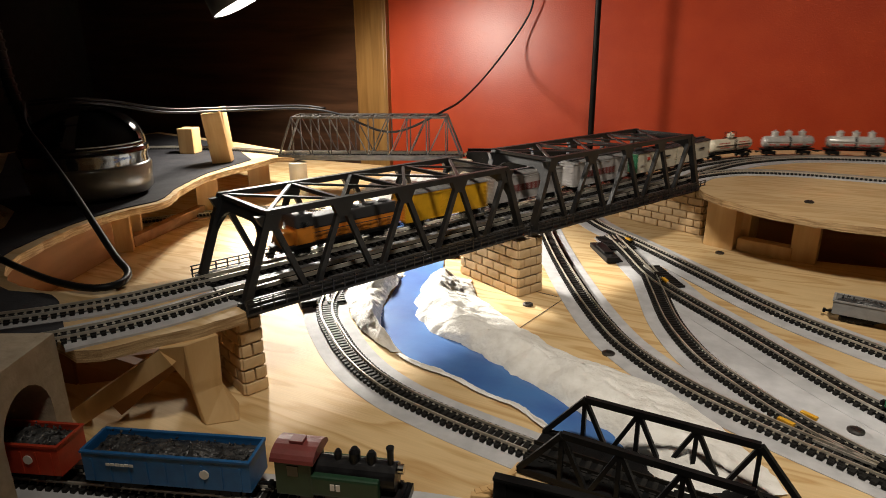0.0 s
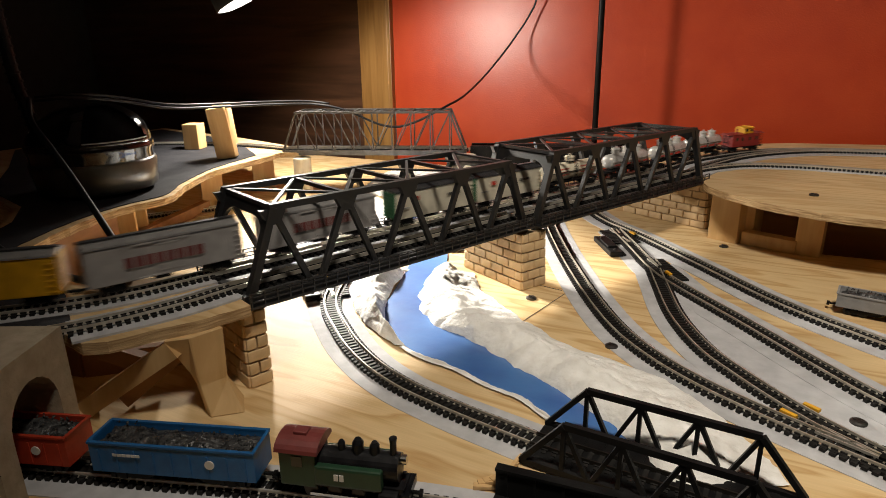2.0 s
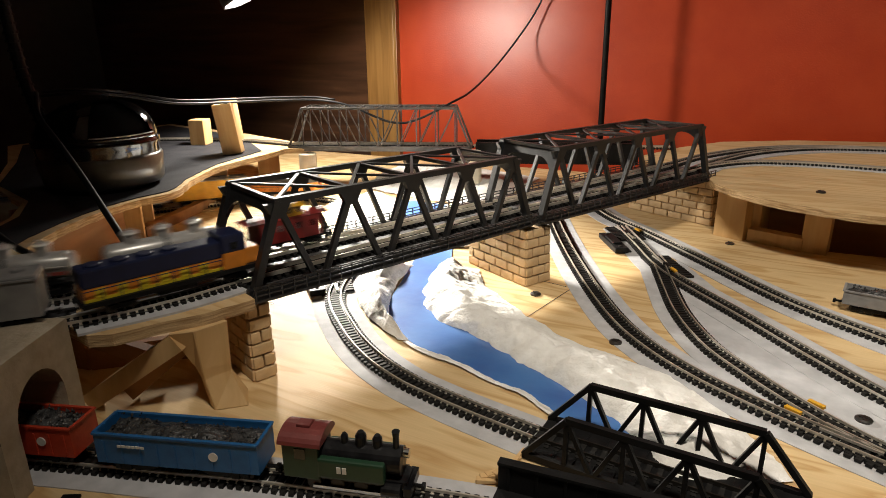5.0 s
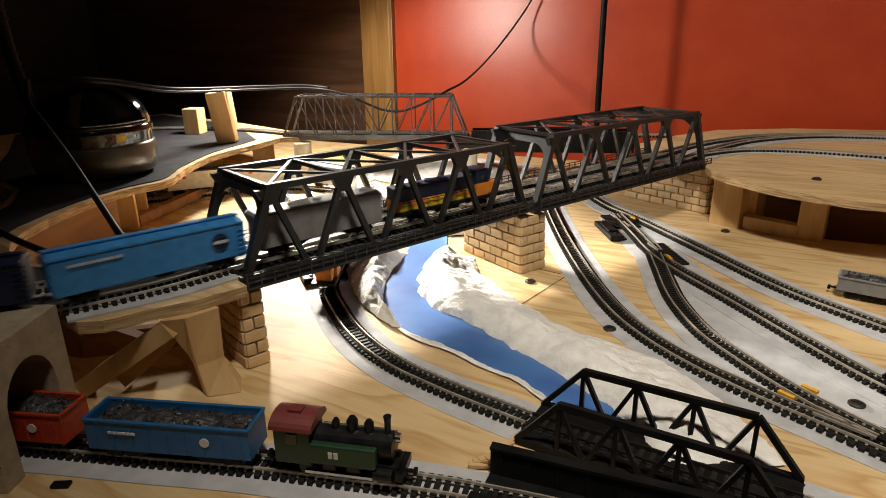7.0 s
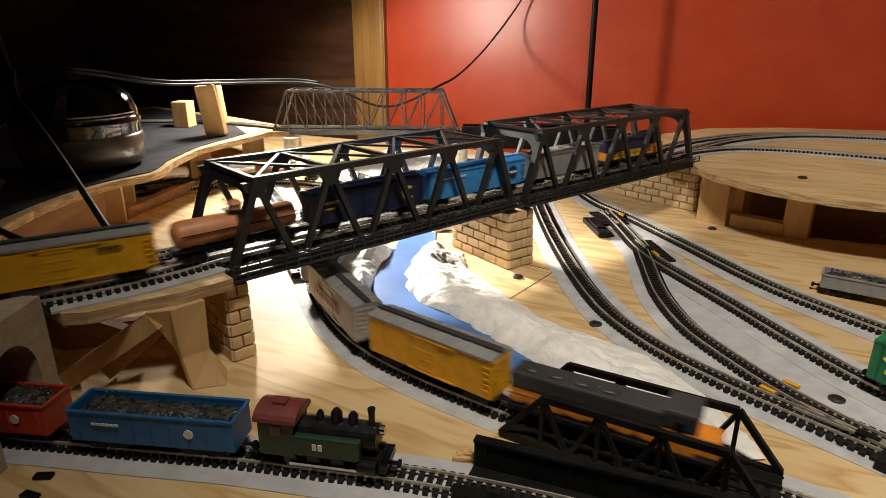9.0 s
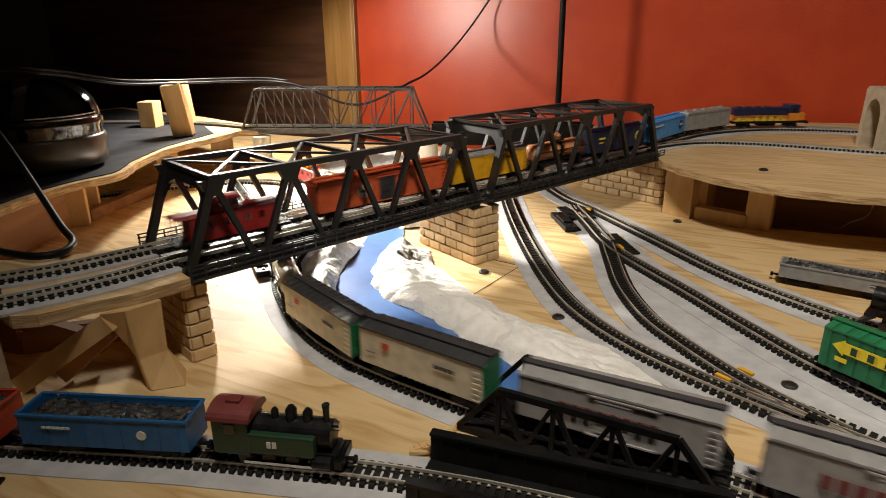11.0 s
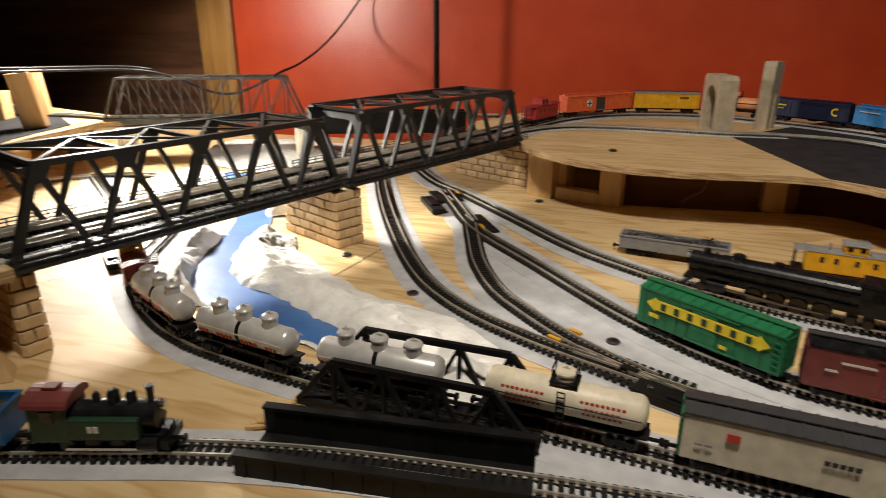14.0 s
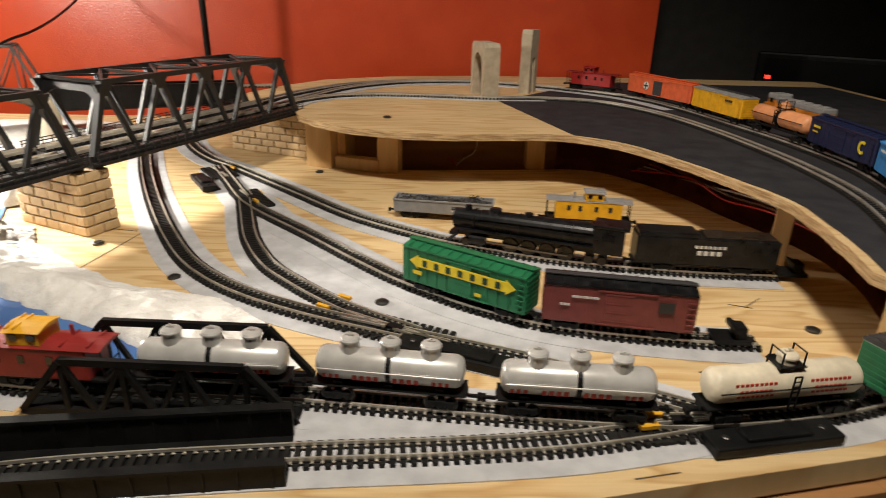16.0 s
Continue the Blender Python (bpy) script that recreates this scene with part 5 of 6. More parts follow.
def lump_load(L, W, z, h, seed):
    bm = bmesh.new()
    nx, ny = 34, 9
    rows = []
    for i in range(nx + 1):
        row = []
        for j in range(ny + 1):
            x, y = L * (i / nx - 0.5), W * (j / ny - 0.5)
            e = min(1, 6 * min(i / nx, 1 - i / nx), 3 * min(j / ny, 1 - j / ny) + 0.2)
            q = Vector((x * 140, y * 140, seed))
            row.append(bm.verts.new((x, y, z + h * e * (0.55 + 0.9 * noise.noise(q * 0.6)) + 0.0009 * noise.noise(q * 3))))
        rows.append(row)
    for a, b in zip(rows, rows[1:]):
        for j in range(ny):
            bm.faces.new((a[j], b[j], b[j + 1], a[j + 1]))
    rnd = random.Random(int(seed * 100))
    for _ in range(150):
        x, y = rnd.uniform(-0.48, 0.48) * L, rnd.uniform(-0.44, 0.44) * W
        q = Vector((x * 140, y * 140, seed))
        top = z + h * (0.55 + 0.9 * noise.noise(q * 0.6))
        turn = Euler((rnd.uniform(0, 3), rnd.uniform(0, 3), rnd.uniform(0, 3))).to_matrix().to_4x4()
        r = rnd.uniform(0.0004, 0.0011)
        bmesh.ops.create_icosphere(bm, subdivisions=1, radius=r, matrix=Matrix.Translation((x, y, top)) @ turn @ Matrix.Diagonal((1, 0.7, 0.55, 1)))
    return bm


def hopper(label, mat, L=0.078, H=0.0165, open_top=True, name="hopper_car", marks=True, roof=None, seed=1.0, gear=True, z0=0.0060):
    ob = empty(name, Matrix(), label, "hopper car", "freight cars")
    W, t = 0.0178, 0.0009
    bm = bmesh.new()
    for s in (-1, 1):
        for name_, size, at in (("side", (L, t, H), (0, s * (W / 2 - t / 2), z0 + H / 2)), ("end", (t, W - 2 * t, H), (s * (L / 2 - t / 2), 0, z0 + H / 2)),
                                ("rim", (L + 0.0008, 0.0016, 0.0010), (0, s * (W / 2 - 0.0002), z0 + H)), ("rim", (0.0014, W - 0.0012, 0.0010), (s * L / 2, 0, z0 + H + 0.0001))):
            bm = bmesh.new()
            box(bm, size, at)
            part(name_, bm, mat, ob)
    bm = bmesh.new()
    box(bm, (L - 2 * t, W - 2 * t, 0.002), (0, 0, z0 + 0.002))
    part("floor", bm, mat, ob)
    for k in range(9):
        for s in (-1, 1):
            bm = bmesh.new()
            box(bm, (0.0008, 0.0006, H - 0.004), (-L / 2 + L * (k + 0.5) / 9, s * (W / 2 + 0.0001), z0 + H / 2 - 0.0012))
            part("rib", bm, mat, ob)
    if open_top:
        part("load", lump_load(L - 0.004, W - 0.0022, z0 + H - 0.003, 0.0042, seed), COAL, ob, "heaped black coal load")
    else:
        bm = bmesh.new()
        box(bm, (L, W, 0.0022), (0, 0, z0 + H + 0.0010), bevel=0.0009)
        part("roof", bm, roof or mat, ob)
        for k in range(5):
            bm = bmesh.new()
            lathe(bm, [(0.0028, 0), (0.0028, 0.0014), (0.0022, 0.0018)], 14, pose(-L * 0.4 + L * 0.2 * k, 0, z0 + H + 0.002))
            part("hatch", bm, roof or mat, ob)
    for k in (-0.22, 0.22):
        bm = bmesh.new()
        f = bm.faces.new([bm.verts.new((L * k + a, -W * 0.4, b)) for a, b in ((-0.010, z0), (0.010, z0), (0.003, z0 - 0.0035), (-0.003, z0 - 0.0035))])
        r = bmesh.ops.extrude_face_region(bm, geom=[f])
        bmesh.ops.translate(bm, verts=[v for v in r["geom"] if isinstance(v, bmesh.types.BMVert)], vec=(0, W * 0.8, 0))
        part("chute", bm, BLACK, ob)
    if marks:
        for s in (-1, 1):
            bars(ob, "lettering", LETTER_W, s * (W / 2 + 0.0008), -0.026 if s < 0 else 0.012, z0 + H * 0.66, 6, 0.0018, 0.0012, 0.0022, "small illegible white lettering")
            bm = bmesh.new()
            lathe(bm, [(0.0022, 0), (0.0022, 0.0005)], 16, Matrix.Translation((0.018, s * (W / 2 + 0.0006), z0 + H * 0.52)) @ Euler((radians(90 * s), 0, 0)).to_matrix().to_4x4())
            part("emblem", bm, LETTER_W, ob, "round white emblem")
    running_gear(ob, L)
    return ob


def switcher():
    """Small tank-style steam engine."""
    ob = empty("steam_switcher", Matrix(), "small black and dark green steam engine with a maroon cab roof", "locomotive", "locomotives")
    Rb = 0.0064
    bm = bmesh.new()
    lathe(bm, [(0.002, -0.030), (Rb, -0.0295), (Rb, 0.014)], 24, Matrix.Translation((0.0, 0, 0.0165)) @ Euler((0, radians(-90), 0)).to_matrix().to_4x4())
    part("boiler", bm, LOCO, ob, smooth=False)
    for x, r, h, nm in ((0.026, 0.0017, 0.0080, "chimney"), (0.016, 0.0026, 0.0052, "dome"), (0.007, 0.0030, 0.0060, "dome"), (-0.002, 0.0020, 0.0044, "dome")):
        bm = bmesh.new()
        top = r * 1.25 if nm == "chimney" else r * 0.55
        lathe(bm, [(r * 1.2, 0.0215), (r, 0.0225), (r, 0.0225 + h * 0.7), (top, 0.0225 + h)], 16, pose(x, 0, 0))
        part(nm, bm, LOCO, ob)
    bm = bmesh.new()
    box(bm, (0.020, 0.0165, 0.0170), (-0.0235, 0, 0.0155), bevel=0.0006)
    cab = part("cab", bm, DGREEN, ob)
    bm = bmesh.new()
    n = 10
    pr = [(0.0098 * math.cos(math.pi * k / n), 0.0052 * math.sin(math.pi * k / n)) for k in range(n + 1)]
    f = bm.faces.new([bm.verts.new((-0.0350, y, 0.0240 + z)) for y, z in pr])
    r = bmesh.ops.extrude_face_region(bm, geom=[f])
    bmesh.ops.translate(bm, verts=[v for v in r["geom"] if isinstance(v, bmesh.types.BMVert)], vec=(0.0235, 0, 0))
    part("cab_roof", bm, MAROON, cab, "glossy maroon arched cab roof")
    bm = bmesh.new()
    box(bm, (0.0075, 0.0055, 0.0014), (-0.0235, 0, 0.0297), bevel=0.0003)
    part("roof_hatch", bm, MAROON, cab)
    for s in (-1, 1):
        bm = bmesh.new()
        box(bm, (0.0060, 0.0006, 0.0050), (-0.0235, s * 0.0083, 0.0195))
        part("window", bm, GLOSS, cab)
        bm = bmesh.new()
        box(bm, (0.036, 0.0045, 0.0095), (0.004, s * 0.0072, 0.0140), bevel=0.0012)
        tank = part("side_tank", bm, DGREEN, ob)
        bars(ob, "lettering", LETTER_W, s * 0.0097, -0.002, 0.0145, 2, 0.0022, 0.0030, 0.0030, "small white painted number bars")
        bm = bmesh.new()
        box(bm, (0.040, 0.0008, 0.0014), (0.002, s * 0.0068, 0.0030))
        part("side_rod", bm, CHROME, ob)
        bm = bmesh.new()
        rod(bm, (0.020, s * 0.0070, 0.0060), (0.030, s * 0.0070, 0.0060), 0.0030, 14)
        part("cylinder", bm, LOCO, ob)
        for x in (-0.018, -0.005, 0.008):
            bm = bmesh.new()
            lathe(bm, [(0.0044, 0), (0.0040, 0.0008), (0.0034, 0.0012)], 18, Matrix.Translation((x, s * 0.0050, 0.0044)) @ Euler((radians(-90 * s), 0, 0)).to_matrix().to_4x4())
            part("drive_wheel", bm, WHEEL, ob)
    bm = bmesh.new()
    box(bm, (0.066, 0.0120, 0.0030), (0, 0, 0.0080))
    box(bm, (0.004, 0.0165, 0.0040), (0.0335, 0, 0.0060))
    part("frame", bm, LOCO, ob)
    bm = bmesh.new()
    lathe(bm, [(0.0022, 0), (0.0022, 0.003)], 14, Matrix.Translation((0.030, 0, 0.0205)) @ Euler((0, radians(90), 0)).to_matrix().to_4x4())
    part("headlight", bm, CHROME, ob)
    for s in (-1, 1):
        put_mesh("coupler", COUPLER, ob, pose(s * 0.035, 0, 0.0045, 0, 0, 0 if s > 0 else 180))
    return ob


def big_steamer():
    """Long steam engine; the boiler front is at plus x."""
    ob = empty("steam_locomotive", Matrix(), "long black steam locomotive with eight driving wheels on the siding", "locomotive", "locomotives")
    R = 0.0078
    bm = bmesh.new()
    lathe(bm, [(0.003, 0.060), (R * 0.92, 0.0595), (R * 0.92, 0.040), (R, 0.0395), (R * 1.08, -0.030), (R * 1.08, -0.044)][::-1], 28, Matrix.Translation((0, 0, 0.0195)) @ Euler((0, radians(90), 0)).to_matrix().to_4x4())
    part("boiler", bm, LOCO, ob)
    for x in (-0.02, -0.004, 0.012, 0.028, 0.044):
        bm = bmesh.new()
        lathe(bm, [(R * 1.09, -0.0005), (R * 1.09, 0.0005)], 28, Matrix.Translation((x, 0, 0.0195)) @ Euler((0, radians(90), 0)).to_matrix().to_4x4())
        part("boiler_band", bm, LOCO, ob)
    for x, r, h, nm in ((0.050, 0.0026, 0.0030, "chimney"), (0.030, 0.0046, 0.0028, "sand_dome"), (0.006, 0.0034, 0.0026, "steam_dome")):
        bm = bmesh.new()
        lathe(bm, [(r * 1.2, 0.0255), (r, 0.0270), (r * 0.95, 0.0265 + h), (r * 0.5, 0.0270 + h)], 18, pose(x, 0, 0))
        part(nm, bm, LOCO, ob)
    bm = bmesh.new()
    box(bm, (0.020, 0.0185, 0.0180), (-0.050, 0, 0.0190), bevel=0.0006)
    cab = part("cab", bm, LOCO, ob)
    bm = bmesh.new()
    box(bm, (0.024, 0.0195, 0.0020), (-0.051, 0, 0.0288), bevel=0.0009)
    part("cab_roof", bm, LOCO, cab)
    for s in (-1, 1):
        bm = bmesh.new()
        box(bm, (0.0085, 0.0005, 0.0048), (-0.050, s * 0.0094, 0.0222))
        part("window", bm, GLOSS, cab)
        bm = bmesh.new()
        box(bm, (0.096, 0.0040, 0.0010), (0.006, s * 0.0080, 0.0135))
        part("running_board", bm, LOCO, ob)
        for k in range(4):
            bm = bmesh.new()
            x = -0.022 + k * 0.0130
            M = Matrix.Translation((x, s * 0.0048, 0.0058)) @ Euler((radians(-90 * s), 0, 0)).to_matrix().to_4x4()
            lathe(bm, [(0.0060, 0), (0.0056, 0.0010), (0.0048, 0.0012)], 20, M)
            wheel = part("drive_wheel", bm, WHEEL, ob)
            for a in range(6):
                q = M @ Matrix.Rotation(a * math.pi / 3, 4, "Z")
                bm = bmesh.new()
                beam(bm, q @ Vector((0, 0, 0.0013)), q @ Vector((0.0050, 0, 0.0013)), 0.0006, 0.0006, up=(0, 1, 0))
                part("spoke", bm, WHEEL, wheel)
        bm = bmesh.new()
        box(bm, (0.044, 0.0007, 0.0013), (-0.002, s * 0.0068, 0.0044))
        beam(bm, (0.004, s * 0.0074, 0.0050), (0.036, s * 0.0076, 0.0068), 0.0007, 0.0012)
        part("side_rod", bm, material("oiled_steel", (0.16, 0.15, 0.14), 0.35, metal=0.9), ob)
        bm = bmesh.new()
        rod(bm, (0.034, s * 0.0078, 0.0072), (0.046, s * 0.0078, 0.0072), 0.0034, 14)
        part("cylinder", bm, LOCO, ob)
        for x in (0.040, 0.050, -0.038, -0.047):
            bm = bmesh.new()
            lathe(bm, [(0.0034, 0), (0.0030, 0.0010)], 16, Matrix.Translation((x, s * 0.0045, 0.0034)) @ Euler((radians(-90 * s), 0, 0)).to_matrix().to_4x4())
            part("small_wheel", bm, WHEEL, ob)
        bm = bmesh.new()
        rod(bm, (-0.040, s * 0.0085, 0.0235), (0.056, s * 0.0078, 0.0225), 0.0004, 6)
        part("handrail", bm, LOCO, ob)
    bm = bmesh.new()
    box(bm, (0.112, 0.010, 0.0030), (0, 0, 0.0100))
    part("frame", bm, LOCO, ob)
    bm = bmesh.new()
    f = bm.faces.new([bm.verts.new(v) for v in ((0.058, -0.008, 0.009), (0.058, 0.008, 0.009), (0.0655, 0.003, 0.0015), (0.0655, -0.003, 0.0015))])
    r = bmesh.ops.extrude_face_region(bm, geom=[f])
    bmesh.ops.translate(bm, verts=[v for v in r["geom"] if isinstance(v, bmesh.types.BMVert)], vec=(-0.003, 0, 0))
    box(bm, (0.006, 0.0165, 0.0020), (0.0585, 0, 0.0098))
    part("pilot", bm, LOCO, ob)
    bm = bmesh.new()
    lathe(bm, [(0.0020, 0), (0.0020, 0.003)], 14, Matrix.Translation((0.0595, 0, 0.0245)) @ Euler((0, radians(90), 0)).to_matrix().to_4x4())
    part("headlight", bm, CHROME, ob)
    return ob


def tender():
    ob = empty("tender", Matrix(), "long black tender with two rows of white lettering", "tender")
    L, W = 0.092, 0.0180
    bm = bmesh.new()
    box(bm, (L, W, 0.0185), (0, 0, 0.0155), bevel=0.0006)
    part("body", bm, LOCO, ob)
    bm = bmesh.new()
    box(bm, (L * 0.42, W - 0.001, 0.0035), (L * 0.28, 0, 0.0262), bevel=0.0008)
    part("coal_bunker", bm, LOCO, ob)
    bm = bmesh.new()
    box(bm, (L * 0.5, W - 0.002, 0.0012), (-L * 0.23, 0, 0.0252))
    part("deck", bm, LOCO, ob)
    for s in (-1, 1):
        bars(ob, "lettering", LETTER_W, s * (W / 2 + 0.0002), -0.0105, 0.0192, 7, 0.0018, 0.0020, 0.0030, "row of plain white lettering")
        bars(ob, "lettering", LETTER_W, s * (W / 2 + 0.0002), -0.0075, 0.0150, 4, 0.0028, 0.0030, 0.0042, "row of larger white number bars")
    bm = bmesh.new()
    box(bm, (L + 0.002, 0.012, 0.0020), (0, 0, 0.0055))
    part("underframe", bm, BLACK, ob)
    running_gear(ob, L, 0.020)
    return ob


def bumper(x, y, z, yaw, label):
    ob = empty("buffer_stop", pose(x, y, z, 0, 0, yaw), label, "buffer stop", "buffer stops")
    bm = bmesh.new()
    box(bm, (0.020, 0.014, 0.0025), (0, 0, 0.0035), bevel=0.0005)
    box(bm, (0.006, 0.010, 0.008), (0.004, 0, 0.0075), bevel=0.0008)
    part("base", bm, BLACK, ob)
    bm = bmesh.new()
    box(bm, (0.003, 0.014, 0.003), (0.0005, 0, 0.0105), bevel=0.0006)
    part("beam", bm, BLACK, ob)


# ---- parked stock ----
RT = 0.0046


def on_track(ob, pts, frac_xy, z=RT, flip=False):
    """Sets a thing on a track at the place nearest to a point of the plan."""
    path = spline([(p[0], p[1], 0) for p in pts], 0.002)
    i = min(range(len(path)), key=lambda k: (path[k].xy - Vector(frac_xy)).length)
    t = tangents(path)[i]
    ob.matrix_basis = pose(path[i].x, path[i].y, z, 0, 0, math.degrees(math.atan2(t.y, t.x)) + (180 if flip else 0))
    return ob


g = box_car("green box car with a yellow arrow panel, parked on the siding", GREEN, L=0.082, ribs=12, marks=(("arrow_panel", LETTER_Y, 0.0, 0.0145, 1, 0.060, 0.0062, 0.01), ("lettering", LETTER_Y, -0.030, 0.0075, 1, 0.006, 0.0024, 0.01), ("lettering", LETTER_Y, 0.012, 0.0045, 1, 0.004, 0.0020, 0.01)))
for s in (-1, 1):
    for k in range(7):
        bm = bmesh.new()
        box(bm, (0.0030, 0.0004, 0.0040), (-0.0246 + k * 0.0082, s * 0.0101, 0.0207))
        part("letter_block", bm, DGREEN, g)
    for e in (-1, 1):
        bm = bmesh.new()
        f = bm.faces.new([bm.verts.new((e * a, s * 0.00995, 0.0207 + b)) for a, b in ((0.0295, 0.0045), (0.0355, 0.0), (0.0295, -0.0045))])
        r = bmesh.ops.extrude_face_region(bm, geom=[f])
        bmesh.ops.translate(bm, verts=[v for v in r["geom"] if isinstance(v, bmesh.types.BMVert)], vec=(0, s * -0.0003, 0))
        part("arrow_tip", bm, LETTER_Y, g)
on_track(g, S3, (0.011, 0.354))
b = box_car("maroon box car with white lettering, parked on the siding", MAROON, L=0.078, ribs=12, roof=LOCO, roof_label="dull black ribbed roof", marks=(("lettering", LETTER_W, -0.024, 0.0160, 8, 0.0014, 0.0012, 0.0018), ("lettering", LETTER_W, -0.030, 0.0110, 3, 0.0014, 0.0012, 0.0018), ("emblem", LETTER, 0.024, 0.0140, 1, 0.0080, 0.0060, 0.01)))
on_track(b, S3, (0.091, 0.320))
bumper(0.152, 0.3135, RT - 0.003, -4, "black plastic buffer stop at the end of the siding")
st = on_track(big_steamer(), S4, (0.062, 0.4285), flip=True)
td = on_track(tender(), S4, (0.172, 0.4062), flip=True)
bumper(0.232, 0.4035, RT - 0.003, -4, "black plastic buffer stop at the end of the siding")
gd = hopper("grey gondola with a dark coal load standing on the bare plywood", CARGREY, L=0.082, H=0.0100, name="gondola_car", marks=False, seed=4.0)
gd.matrix_basis = pose(-0.001, 0.514, 0.0004, 0, 0, -8)
cb = caboose("yellow caboose with a silver-grey roof standing on the plywood", YEL, CARGREY, YEL, L=0.068, cupola_roof=CARGREY)
cb.matrix_basis = pose(0.117, 0.505, 0.0004, 0, 0, 172)
sw = on_track(switcher(), FR, (-0.2445, 0.1865))
sw.scale = (0.82, 0.94, 1.0)
hb = on_track(hopper("blue open hopper heaped with black coal on the front track", HBLUE, L=0.077, H=0.0150, seed=2.0), FR, (-0.3175, 0.162))
hr = on_track(hopper("red open hopper with coal under the stone portal", HRED, L=0.066, H=0.0150, seed=3.0), FR, (-0.397, 0.134))


# ---- the two trains ----
X_PATH = [(0.30, 1.00, D), (0.20, 0.985, D)] + [(x, y, D) for x, y in [(0.10, 0.975), (0.044, 0.963), (-0.053, 0.940), (-0.123, 0.893), (-0.176, 0.810)]]
X_PATH += [(x, y, D) for x, y in along(B2, [(LEN2, FAR_Y), (0.132, FAR_Y), (0.0, FAR_Y)]) + along(B1, [(0.119, FAR_Y), (0.0, FAR_Y)])]
X_PATH += [(-0.421, 0.208, D), (-0.460, 0.161, D)] + RAMP + [(x, y, 0.0) for x, y in TRACK_A[1:]] + [(x, y, 0.0) for x, y in TRACK_A2] + [(0.64, 0.80, 0.0), (0.60, 1.0, 0.0)]
Y_PATH = [(-1.30, 0.75, D), (-1.37, 0.55, D), (-1.37, 0.38, D), (-1.33, 0.20, D), (-1.20, 0.06, D), (-1.0, -0.02, D), (-0.75, -0.04, D)] + [(x, y, D) for x, y in NEAR] + [(0.22, 0.12, D), (0.24, -0.05, D)]


def arc(points):
    """An even path with its length."""
    path = spline(points, 0.002)
    step = sum((b - a).length for a, b in zip(path, path[1:])) / (len(path) - 1)
    return path, step


def place_at(path, step, s):
    f = max(0.0, min(len(path) - 1.001, s / step))
    i = int(f)
    return path[i].lerp(path[i + 1], f - i)


def eased(table, t):
    """Smooth travel between (seconds, metres) pairs."""
    ts, ss = [a for a, _ in table], [b for _, b in table]
    v = []
    for i in range(len(ts)):
        a, b = max(0, i - 1), min(len(ts) - 1, i + 1)
        v.append((ss[b] - ss[a]) / (ts[b] - ts[a]))
    i = max(k for k in range(len(ts) - 1) if ts[k] <= t)
    h = ts[i + 1] - ts[i]
    u = (t - ts[i]) / h
    return (2 * u ** 3 - 3 * u * u + 1) * ss[i] + (u ** 3 - 2 * u * u + u) * h * v[i] + (3 * u * u - 2 * u ** 3) * ss[i + 1] + (u ** 3 - u * u) * h * v[i + 1]


def ride(ob, arc_path, table, behind, base, wheel_base, flip=False):
    """Key a car that rides on its two trucks."""
    path, step = arc_path
    rows = []
    for k in range(65):
        t = k * 0.25
        s = eased(table, t) - behind
        a, b = place_at(path, step, s + wheel_base / 2), place_at(path, step, s - wheel_base / 2)
        d = (a - b).normalized()
        c = (a + b) / 2
        yaw = math.degrees(math.atan2(d.y, d.x)) + (180 if flip else 0)
        pitch = -math.degrees(math.asin(d.z)) * (-1 if flip else 1)
        rows.append((t, pose(c.x, c.y, c.z + base, 0, pitch, yaw)))
    walk(ob, rows)


X_TIMES = [(0.0, 1.032), (1.5, 1.258), (2.5, 1.436), (3.0, 1.528), (3.5, 1.635), (4.2, 1.797), (6.3, 2.236), (7.0, 2.342), (9.0, 2.646), (10.5, 2.885), (11.5, 3.034), (12.5, 3.136), (14.0, 3.288), (16.0, 3.490)]
Y_TIMES = [(0.0, 1.222), (4.0, 1.608), (6.3, 1.829), (7.0, 1.904), (9.0, 2.152), (11.5, 2.575), (12.5, 2.744), (14.25, 3.092), (16.0, 3.485)]


def reefer(label, end):
    return box_car(label, WHITE, L=0.077, H=0.0205, roof=ROOFGREY, end=end, door=False, name="refrigerator_car", roof_label="dark grey ribbed roof",
                   marks=(("flag_emblem", LETTER_R, -0.020, 0.0145, 1, 0.0050, 0.0034, 0.01), ("lettering", LETTER, 0.012, 0.0130, 5, 0.0020, 0.0020, 0.0025), ("lettering", CARGREY, -0.032, 0.0085, 2, 0.0030, 0.0010, 0.0036)))


def emblem(ob, mat, x, z, r1, r0, cut=0.0, bar=None):
    """A round painted sign on both sides: a ring, an open ring or a disc with a cross."""
    y = 0.0176 / 2 + 0.0009
    for s in (-1, 1):
        bm = bmesh.new()
        rows = []
        for k in range(29):
            a = radians(cut + (360 - 2 * cut) * k / 28)
            rows.append([bm.verts.new((r * math.cos(a) * -s, d, r * math.sin(a))) for r, d in ((max(r0, 0.0002), 0), (r1, 0), (r1, 0.0004), (max(r0, 0.0002), 0.0004))])
        for p, q in zip(rows, rows[1:]):
            for k in range(4):
                bm.faces.new((p[k], q[k], q[(k + 1) % 4], p[(k + 1) % 4]))
        sign = part("emblem", bm, mat, ob, m=pose(x * -s, s * y - 0.0002, z))
        if bar:
            for w, h in ((r1 * 1.7, 0.0016), (0.0016, r1 * 1.7)):
                bm = bmesh.new()
                box(bm, (w, 0.0004, h), (0, 0.0002 + 0.0003 * s, 0))
                part("emblem_bar", bm, bar, sign)
                if r0:
                    break
    return ob


